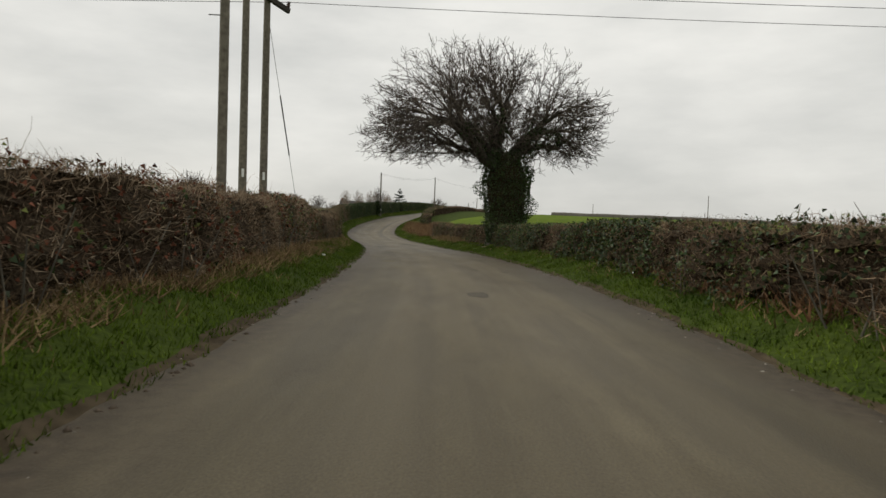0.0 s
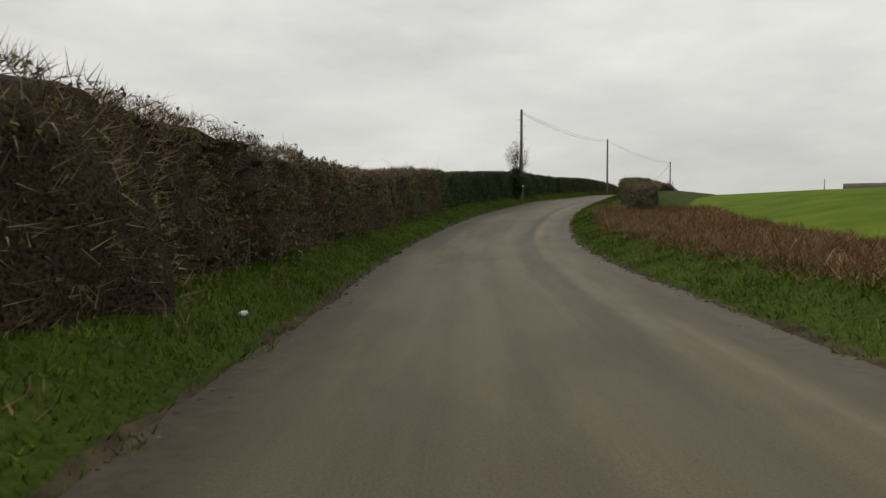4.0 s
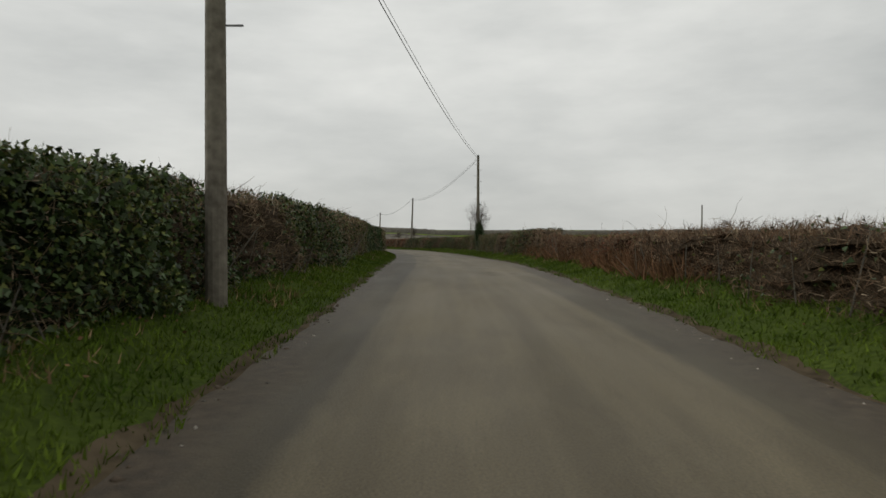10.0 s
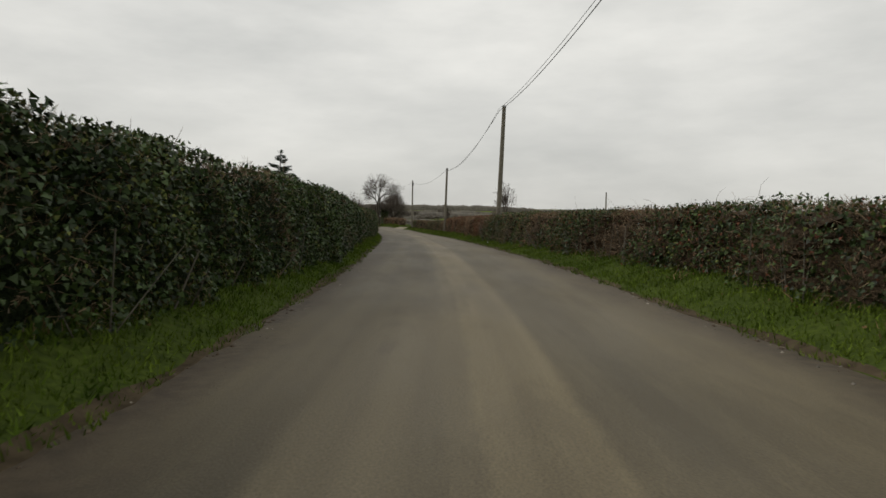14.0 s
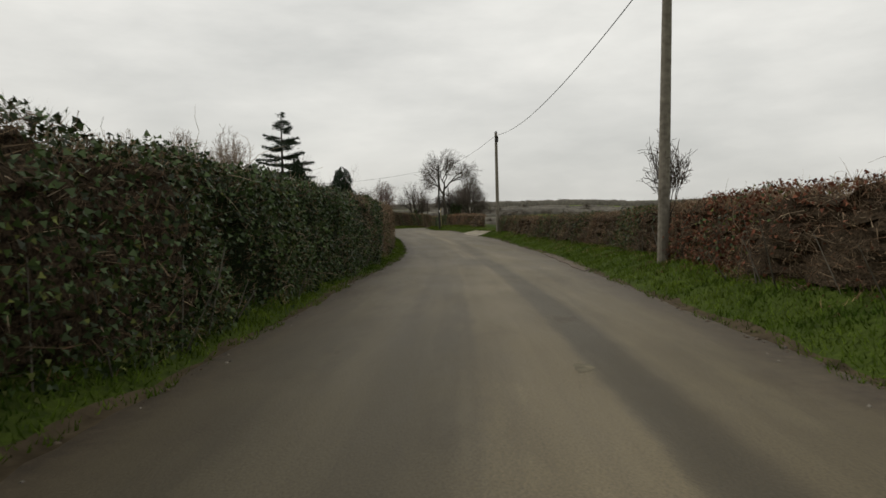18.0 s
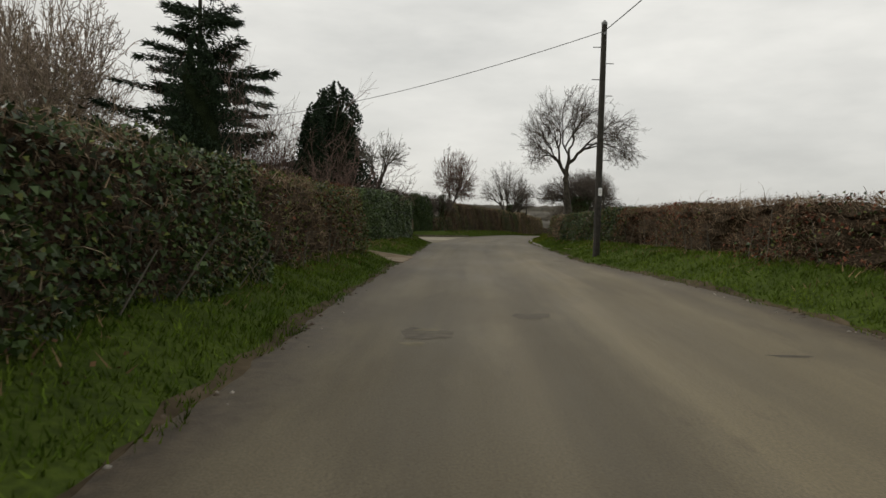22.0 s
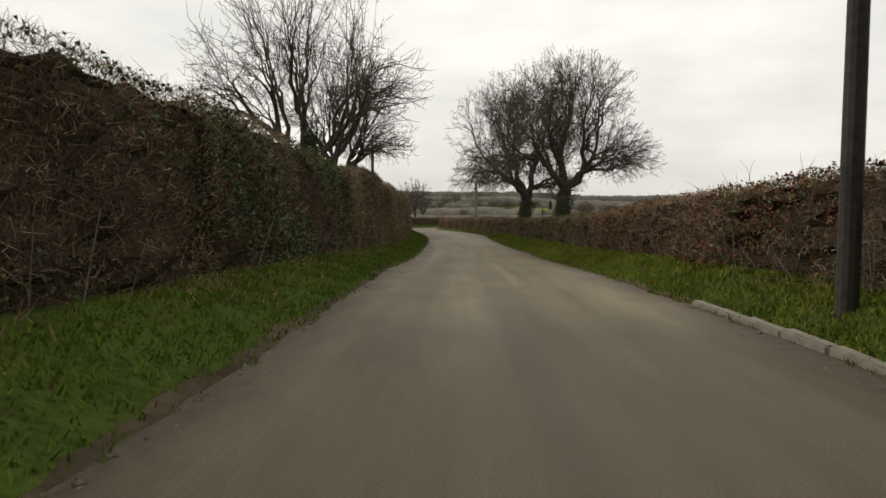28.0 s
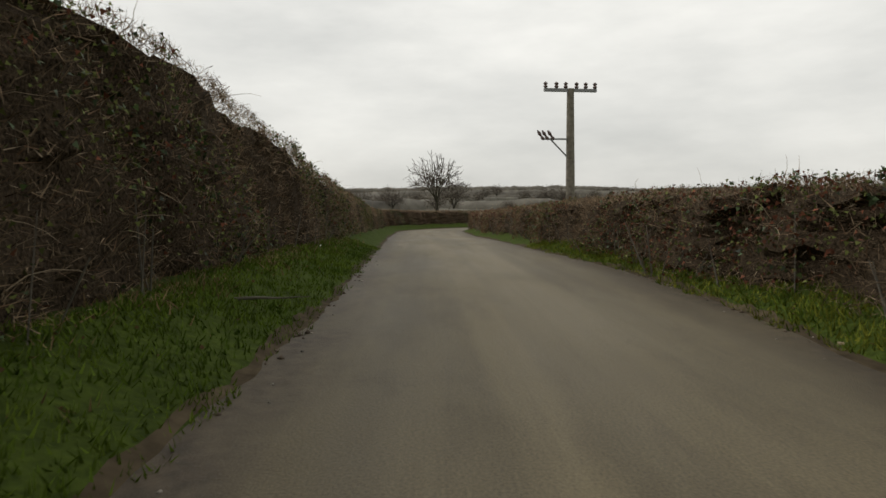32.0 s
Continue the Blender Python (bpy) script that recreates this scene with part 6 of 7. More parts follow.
def thicket(s, d, along, across, height, seed, label, leaf=0.15):
    """A rounded mass of bramble and thorn: a lumpy core coloured for inner shade, and twigs and leaves all over it."""
    rng = np.random.default_rng(seed)
    root = thing("thicket", Matrix.Translation(Vector(on(s, d))) @ pose(0, 0, 0, 0, 0, heading(s)), label, "thicket")

    def skin(u, v, k):
        bulge = 1 + 0.12 * np.sin(3 * u + seed) + 0.09 * np.sin(5 * u + 4 * v) + 0.07 * np.sin(9 * u - 6 * v + seed)
        r = np.cos(v) ** 0.55 * bulge * k
        return np.stack([across * r * np.cos(u), along * r * np.sin(u), height * np.sin(v) ** 0.75 * (0.9 + 0.1 * bulge) * k - 0.1], -1)

    U, V = np.meshgrid(np.linspace(0, 2 * math.pi, 40, endpoint=False), np.linspace(0.0, 1.56, 14), indexing="ij")
    p = skin(U, V, 0.9) + rng.normal(0, 0.03, U.shape + (3,))
    i = np.arange(U.size).reshape(U.shape)
    f = np.stack([i[:, :-1], np.roll(i, -1, 0)[:, :-1], np.roll(i, -1, 0)[:, 1:], i[:, 1:]], -1).reshape(-1, 4)
    # near-black parts of this core's colour stand for shade inside the thicket
    piece("dark_inside", mesh_of("dark_inside", p.reshape(-1, 3), f, M_TWIG_SHADE), root)
    n = int(520 * (along + across) * height)
    u, v = rng.uniform(0, 2 * math.pi, n), np.arcsin(rng.uniform(0, 1, n)) * 0.99
    q = skin(u, v, 0.94)
    out = unit(q - np.array([0, 0, height * 0.3]))
    way = unit(out * 0.6 + rng.normal(0, 0.5, (n, 3)) + np.array([0, 0, 0.2]))
    ln = rng.uniform(0.08, 0.3, n)
    for k, (name, mat) in enumerate((("twig_mass", M_TWIG), ("reddish_twig_mass", M_TWIGR), ("cut_twig_mass", M_CUT))):
        pick = (np.arange(n) % 10 < 6, np.arange(n) % 10 == 6, np.arange(n) % 10 > 7)[k]
        vv, ff = spikes(q[pick], way[pick], ln[pick], rng.uniform(0.006, 0.014, pick.sum()), rng)
        piece(name, mesh_of(name, vv, ff, mat), root, kind="stuff")
    m = int(n * leaf)
    vv, ff = small_leaves(q[:m] + out[:m] * 0.05, unit(rng.normal(0, 1, (m, 3))), rng.uniform(0.03, 0.06, m), rng)
    piece("leaves", mesh_of("leaves", vv, ff, M_OLIVE), root, "dull olive bramble leaves", kind="stuff")


thicket(46.2, -4.0, 1.5, 1.1, 1.8, 455, "dense brown thorn at a hedge's end")
thicket(58.6, -4.2, 2.2, 1.7, 2.35, 451, "brown bramble thicket at the hedge's end")
thicket(60.6, -6.4, 2.2, 2.0, 2.45, 452, "brown thorn thicket behind a field gap")
thicket(62.0, -8.8, 2.4, 1.8, 2.0, 453, "low brown thicket along a field edge")
bare_tree("hawthorn_bush", 357.6, -6.9, "twiggy hawthorn bush with ivy beside a brick pier", "bush", 3.7, 0.09, 0.8,
          [(0.2, 0, 2.4, 0.8, 0.8, 0.75, 1.0), (-0.5, 0, 2.75, 0.6, 0.5, 0.35, 0.3)], 454, 320, ivy_to=2.3, ivy_r=0.35, ivy_limbs=1500, thin=0.007, twigs=3, sprig=0.2)
ivy_clump(103.15, -2.95, 2.25, 0.66, 433, "dark ivy bush round a telegraph pole")
bare_tree("hawthorn_bush", 103.2, -2.95, "leafless hawthorn growing up round a telegraph pole", "bush", 4.2, 0.06, 0.5,
          [(0, 0, 3.0, 0.95, 0.95, 1.25, 1.0), (0.1, 0, 1.9, 0.7, 0.7, 0.9, 0.4)], 434, 420, thin=0.0052, twigs=2, sprig=0.2)
bare_tree("hawthorn_bush", 193.9, 4.5, "leafless hawthorn growing up round a telegraph pole", "bush", 3.9, 0.06, 0.5,
          [(0, 0, 2.9, 1.0, 1.0, 1.2, 1.0), (0, 0, 1.9, 0.8, 0.8, 0.9, 0.5)], 435, 420, thin=0.0052, twigs=2, sprig=0.2)
ivy_clump(193.6, 4.5, 2.45, 0.36, 438, "dark ivy bush at the foot of a telegraph pole")
bare_tree("hawthorn_bush", 234.0, 4.25, "small leafless bush at a telegraph pole", "bush", 2.7, 0.04, 0.7, [(0, 0, 2.0, 0.55, 0.55, 0.8, 1.0)], 436, 150, thin=0.006, twigs=3, sprig=0.14)
bare_tree("hawthorn_bush", 269.3, 4.6, "small leafless bush at a telegraph pole", "bush", 2.7, 0.04, 0.7, [(0, 0, 2.0, 0.55, 0.55, 0.8, 1.0)], 437, 150, thin=0.006, twigs=3, sprig=0.14)

ivy_clump(344.6, -4.3, 2.5, 0.6, 432, "bushy ivy stump by the yard entrance")


# ---------------------------------------------------------------- poles and wires
def pole(s, d, label, height=6.9, r=0.124, steps=True, mat=None, lean=(0, 0), box=False, low=0.0):
    """A wooden telegraph pole with a cap, climbing steps and a wire hook."""
    root = thing("telegraph_pole", Matrix.Translation(Vector(on(s, d, -0.05))) @ pose(0, 0, 0, lean[0], lean[1], heading(s)), label, "telegraph pole", "telegraph poles along the lane")
    mat = mat or M_POLE
    part("shaft", lathe_bm([(r, -0.4), (r * 0.97, height * 0.3), (r * 0.86, height * 0.7), (r * 0.76, height - 0.06), (r * 0.5, height)], 12), mat, root)
    part("cap", lathe_bm([(r * 0.82, height - 0.08), (r * 0.86, height - 0.02), (r * 0.2, height + 0.05)], 10), M_METAL, root)
    if steps:
        bar = box_bm(0.24, 0.022, 0.022, (0.12 + r * 0.6, 0, 0), 0.004)
        me = bpy.data.meshes.new("climbing_step")
        bar.to_mesh(me)
        bar.free()
        me.materials.append(M_METAL)
        for i in range(8):
            piece("climbing_step", me, root, "", pose(0, 0, height - 0.7 - i * 0.45, 0, 0, 0 if i % 2 else 180))
    part("wire_hook", box_bm(0.05, 0.2, 0.09, (0, -r, height - 0.35), 0.01), M_METAL, root)
    if box:
        part("terminal_box", box_bm(0.22, 0.2, 0.42, (0, -r - 0.1, height - 0.55), 0.03), M_POLED, root, "dark terminal box")
    return root


POLES = [(103.1, -2.62, 6.5), (146.9, -2.6, 7.1), (193.6, 4.4, 7.6), (233.6, 3.82, 6.8), (268.9, 4.35, 6.5), (302.9, 5.6, 7.1), (326.6, 3.88, 6.7)]
pole(*POLES[0][:2], "weathered wooden telegraph pole rising from an ivy bush", POLES[0][2], mat=M_POLE, r=0.115)
pole(*POLES[1][:2], "weathered wooden telegraph pole at the hedge foot", POLES[1][2], mat=M_POLE)
pole(*POLES[2][:2], "wooden telegraph pole with a hawthorn round it", POLES[2][2], mat=M_POLE)
pole(*POLES[3][:2], "leaning wooden telegraph pole in the hedge", POLES[3][2], steps=False, lean=(0, 2.0))
pole(*POLES[4][:2], "wooden telegraph pole in the hedge", POLES[4][2], steps=False, lean=(0, 1.5))
pole(*POLES[5][:2], "pale telegraph pole with a terminal box", POLES[5][2], steps=False, box=True)
gp = pole(*POLES[6][:2], "dark creosoted telegraph pole with a white plate", POLES[6][2], mat=M_POLED, r=0.10)
part("plate", box_bm(0.10, 0.02, 0.22, (0.03, -0.115, 1.95), 0.004), M_WHITE, gp, "small white plate")
part("plate_bar", box_bm(0.06, 0.006, 0.014, (0.03, -0.127, 1.99), 0.001), M_POLED, gp)
part("lower_plate_bar", box_bm(0.06, 0.006, 0.014, (0.03, -0.127, 1.93), 0.001), M_POLED, gp)


def wire(a, b, sag, r=0.012, label="thin dark overhead wire between poles", name="overhead_wire", mat=None):
    a, b = np.array(a, float), np.array(b, float)
    t = np.linspace(0, 1, 25)[:, None]
    p = a + (b - a) * t - np.array([0, 0, 1.0]) * (4 * sag * t * (1 - t))
    v, f = hose(p, np.full(25, r), 5)
    return tagged(new(name, mesh_of(name, v, f, mat or M_WIRE, True)), label, "wire", "overhead wires")


tops = [on(s, d, h - 0.3) for s, d, h in POLES]
for i, (a, b) in enumerate(zip(tops, tops[1:])):
    wire(a, b, (0.55, 0.55, 1.0, 0.75, 0.75, 0.4)[i], 0.013)
    if i < 4:
        wire(a + [0, 0, 0.12], b + [0, 0, 0.12], 0.45 if i < 2 else 0.95, 0.008)
wire(tops[6], at(342.5, -13.0, 6.2), 0.5, 0.011, "service wire from a pole to the garden")
# guy wire with a yellow sleeve
guy_foot, guy_top = on(329.8, 4.35), tops[6] + [0, 0, -0.2]
wire(guy_foot, guy_top, 0.0, 0.008, "taut steel guy wire", "guy_wire")
gd_ = unit(guy_top - guy_foot)
v, f = tubes([guy_foot], [guy_foot + gd_ * 2.3], [0.019], [0.019], 8)
tagged(new("guy_sleeve", mesh_of("guy_sleeve", v, f, M_YELLOW, True)), "long yellow plastic sleeve on a guy wire", "guard sleeve")
# thin pole far in the east field
for fs, fd, fh in ((283, 27, 5.2), (222, 40, 5.5), (180, 60, 6.5)):
    pole(fs, fd, "distant wooden pole standing in the field", fh, 0.1, False)


def power_poles():
    """Three tall poles on the bank; the last two carry a tilted crossarm."""
    spots = [(14.5, -4.4), (26.0, -6.3), (27.3, -5.75)]
    for i, (s, d) in enumerate(spots):
        h = 11.5 if i == 0 else 9.6
        root = thing("power_pole", Matrix.Translation(Vector(on(s, d, -0.05))) @ pose(0, 0, 0, 0, 0, heading(s)), "tall grey wooden power pole on the bank behind the hedge", "power pole", "group of three power poles")
        r = 0.105 if i == 0 else 0.155
        part("shaft", lathe_bm([(r, -0.5), (r * 0.95, h * 0.4), (r * 0.78, h)], 12), M_POLE, root)
        part("cap", lathe_bm([(r * 0.8, h - 0.05), (r * 0.83, h), (0.03, h + 0.06)], 10), M_METAL, root)
        if i == 0:
            bar = box_bm(0.26, 0.022, 0.022, (0.2, 0, 0), 0.004)
            me = bpy.data.meshes.new("climbing_step")
            bar.to_mesh(me)
            bar.free()
            me.materials.append(M_METAL)
            for k in range(12):
                piece("climbing_step", me, root, "", pose(0, 0, 5.0 + k * 0.42, 0, 0, 0 if k % 2 else 180))
        else:
            part("plate", box_bm(0.09, 0.012, 0.3, (0.04, -0.165, 2.6), 0.003), M_WHITE, root, "small pale plate")
    a, b = at(25.5, -7.0, 10.0), at(27.9, -5.0, 9.35)
    mid = (a + b) / 2
    arm = thing("crossarm", Matrix.Translation(Vector(mid)) @ Matrix.Rotation(math.atan2(b[1] - a[1], b[0] - a[0]), 4, "Z") @ Matrix.Rotation(-math.asin((b[2] - a[2]) / np.linalg.norm(b - a)), 4, "Y"),
                "heavy wooden crossarm bolted to two power poles", "crossarm")
    ln = float(np.linalg.norm(b - a))
    part("beam", box_bm(ln, 0.14, 0.2, (0, 0, 0), 0.01), M_POLED, arm)
    for k in (-0.45, 0.0, 0.47):
        part("insulator", lathe_bm([(0.04, 0.1), (0.085, 0.14), (0.05, 0.18), (0.085, 0.22), (0.05, 0.26), (0.07, 0.32), (0.02, 0.36)], 10), M_PORC, arm, "brown porcelain insulator", pose(k * ln, 0, 0))
    for k in (-0.45, 0.0, 0.47):
        p = mid + (b - a) * k + [0, 0, 0.3]
        wire(p, p + np.array([75.0, 9.0, 1.0]), 0.6, 0.012, "power line across the field")
        wire(p, p + np.array([-75.0, -6.0, 2.0]), 0.7, 0.012, "power line across the field")
    wire(on(27.3, -5.75, 8.9), on(35.3, -4.9, 0.2), 0.0, 0.010, "taut steel guy wire", "guy_wire")
    g0, g1 = on(27.3, -5.75, 8.9), on(35.3, -4.9, 0.2)
    v, f = tubes([g0 + (g1 - g0) * 0.32], [g0 + (g1 - g0) * 0.58], [0.028], [0.028], 8)
    tagged(new("guy_insulator", mesh_of("guy_insulator", v, f, M_POLED, True)), "dark rod insulator in a guy wire", "insulator")


power_poles()


def line_pole(s, d, h, label):
    """A pole with a top crossarm of pin insulators and a lower bracket."""
    root = thing("power_pole", Matrix.Translation(Vector(on(s, d, -0.3))) @ pose(0, 0, 0, 0, 0, heading(s) + 8), label, "power pole")
    part("shaft", lathe_bm([(0.15, -1.0), (0.14, h * 0.4), (0.11, h)], 12), M_POLE, root)
    part("crossarm", box_bm(1.7, 0.10, 0.10, (0, 0, h - 0.05), 0.01), M_METAL, root)
    for k in (-0.8, -0.45, -0.15, 0.2, 0.5, 0.8):
        part("insulator", lathe_bm([(0.03, 0.0), (0.075, 0.05), (0.04, 0.1), (0.075, 0.15), (0.02, 0.2)], 8), M_PORC, root, "", pose(k, 0, h, 0, 0, 0))
    part("strut", box_bm(0.9, 0.05, 0.05, (-0.45, 0, h - 1.55), 0.005, None), M_METAL, root)
    part("brace", box_bm(0.8, 0.04, 0.04, (0, 0, 0), 0.004, pose(-0.35, 0, h - 1.85, 0, 45, 0)), M_METAL, root)
    for k in (-0.95, -0.8, -0.62):
        part("fuse", lathe_bm([(0.02, -0.16), (0.06, -0.1), (0.03, 0.0), (0.06, 0.08), (0.02, 0.2)], 8), M_PORC, root, "", pose(k, 0, h - 1.45, 0, -35, 0))
    return root


line_pole(445.0, 4.63, 4.9, "tall power pole with a crossarm of insulators")
pole(426.4, -5.15, "telegraph pole rising behind the tall hedge", 7.0, 0.12, False, M_POLED)
pole(384.2, 3.95, "slim dark telegraph pole on the grass verge", 7.2, 0.11, False, M_POLED)

# ---------------------------------------------------------------- yard entrance, drives, gates, kerbs
def slab(name, corners, mat, label, lift_by=0.03, kind="structure", n=6):
    """A paved patch between four (s, d) corners, draped over the ground."""
    (a, b, c, e) = (np.array(q, float) for q in corners)
    u = np.linspace(0, 1, n)
    U, V = np.meshgrid(u, u, indexing="ij")
    q = (a * (1 - U[..., None]) + b * U[..., None]) * (1 - V[..., None]) + (e * (1 - U[..., None]) + c * U[..., None]) * V[..., None]
    wob = 0.12 * np.sin(q[..., 0] * 3.7 + q[..., 1] * 2.9)
    q = q + np.stack([wob, wob], -1) * 0.5
    p = on(q[..., 0], q[..., 1], lift_by).reshape(-1, 3)
    low = p - [0, 0, 0.12]
    i = np.arange(n * n).reshape(n, n)
    f = [list(map(int, x)) for x in np.stack([i[:-1, :-1], i[1:, :-1], i[1:, 1:], i[:-1, 1:]], -1).reshape(-1, 4)]
    ring = [*i[:, 0], *i[-1, 1:], *i[::-1, -1][1:], *i[0, ::-1][1:-1]]
    k = n * n
    f += [[int(x), int(y), int(y + k), int(x + k)] for x, y in zip(ring, ring[1:] + ring[:1])]
    return tagged(new(name, mesh_of(name, np.concatenate([p, low]), f, mat)), label, "paving", kind=kind)



def apron(s_lo, s_hi, label):
    """One bay of the yard's concrete, its ends following the lane's joint and the swept kerb."""
    u, dd = np.linspace(0, 1, 60), np.concatenate([np.linspace(1.82, 6.4, 14), np.linspace(7.2, 12.5, 6)])
    lo, hi = s_lo(dd), s_hi(dd)
    S = lo[None] * (1 - u[:, None]) + hi[None] * u[:, None]
    D = -np.repeat(dd[None], 60, 0)
    D[:, 0] += 0.03 * np.sin(S[:, 0] * 2.0) + np.random.default_rng(3).normal(0, 0.016, 60)
    p = at(S, D, -0.010 * np.minimum(np.abs(D - 0.6), 3.0) + 0.022)
    low = p - [0, 0, 0.15]
    i = np.arange(p.shape[0] * p.shape[1]).reshape(p.shape[:2])
    f = [list(map(int, x)) for x in np.stack([i[:-1, :-1], i[1:, :-1], i[1:, 1:], i[:-1, 1:]], -1).reshape(-1, 4)]
    ring = [*i[:, 0], *i[-1, 1:], *i[::-1, -1][1:], *i[0, ::-1][1:-1]]
    f += [[int(x), int(y), int(y + i.size), int(x + i.size)] for x, y in zip(ring, ring[1:] + ring[:1])]
    return tagged(new("yard_apron", mesh_of("yard_apron", np.concatenate([p.reshape(-1, 3), low.reshape(-1, 3)]), f, M_CONC)), label, "paving", kind="structure")


apron(YARD_NEAR, lambda d: 352.38 + 0 * d, "pale concrete bay of a yard entrance, broken at its edge")
apron(lambda d: 352.41 + 0 * d, lambda d: YARD_END(d) - 0.03, "pale concrete bay of a yard entrance beside a kerb")
slab("yard_tarmac", ((344.0, -1.8), (349.4, -1.7), (348.6, -12.0), (347.0, -8.0)), M_TRENCH, "worn tarmac strip at the yard entrance", 0.012)
slab("drive", ((326.3, -1.6), (329.9, -1.6), (331.0, -12.0), (326.0, -12.0)), M_GRAVEL, "brown gravel drive beside a lawn", 0.025)
slab("gateway_track", ((304.6, 4.2), (311.4, 4.2), (312.5, 13.0), (307.0, 13.0)), M_CONC, "pale worn concrete field gateway", 0.02)

slab("muddy_pull_in", ((271.5, 3.2), (283.5, 4.1), (282.5, 5.0), (273.5, 4.15)), M_MUD, "worn muddy strip where wheels have cut into the verge", 0.035, n=12)


def kerb(name, s0, s1, dist, sign, label, gaps=()):
    """A run of kerbstones, each a stone of its own."""
    root = thing(name, Matrix(), label, "kerb", kind="structure")
    bm = box_bm(0.14, 0.88, 0.24, (0, 0, 0), 0.018)
    me = bpy.data.meshes.new("kerbstone")
    bm.to_mesh(me)
    bm.free()
    me.materials.append(M_KERB)
    rng = random.Random(5)
    s = s0
    while s < s1:
        d = sign * (dist(s) + 0.04 + rng.uniform(-0.015, 0.015))
        m = Matrix.Translation(Vector(at(s, d, -0.055 - 0.05 * max(0.0, 1 - (s - 336) / 8) + rng.uniform(-0.015, 0.01)))) @ pose(0, 0, 0, rng.uniform(-1, 1), rng.uniform(-2, 2), heading(s) + rng.uniform(-1, 1))
        if not any(a < s < b for a, b in gaps):
            piece("kerbstone", me, root, "", m)
        s += 0.9
    return root


kerb("kerb_east", 336.0, 387.0, RIGHT_EDGE, 1, "old weathered concrete kerb, partly sunken, along the grass verge", ((346.4, 348.9),))


def swept_kerb():
    """The kerb that sweeps from the yard wall round to the lane."""
    root = thing("kerb_west", Matrix(), "weathered mossy concrete kerb sweeping round the yard entrance", "kerb", kind="structure")
    bm = box_bm(0.14, 0.88, 0.24, (0, 0, 0), 0.018)
    me = bpy.data.meshes.new("kerbstone")
    bm.to_mesh(me)
    bm.free()
    me.materials.append(M_KERBM)
    pts = [at(s, -d, -0.005) for s, d in ((355.75, 6.5), (356.15, 5.55), (356.6, 4.7), (357.3, 3.95), (358.0, 3.25), (358.75, 2.7), (359.55, 2.3), (360.4, 1.92))]
    for a, b in zip(pts, pts[1:]):
        mid = (a + b) / 2
        piece("kerbstone", me, root, "", Matrix.Translation(Vector(mid)) @ Matrix.Rotation(math.atan2(b[1] - a[1], b[0] - a[0]) - math.pi / 2, 4, "Z") @ Matrix.Diagonal((1, float(np.hypot(*(b - a)[:2])) / 0.885, 1, 1)))


swept_kerb()


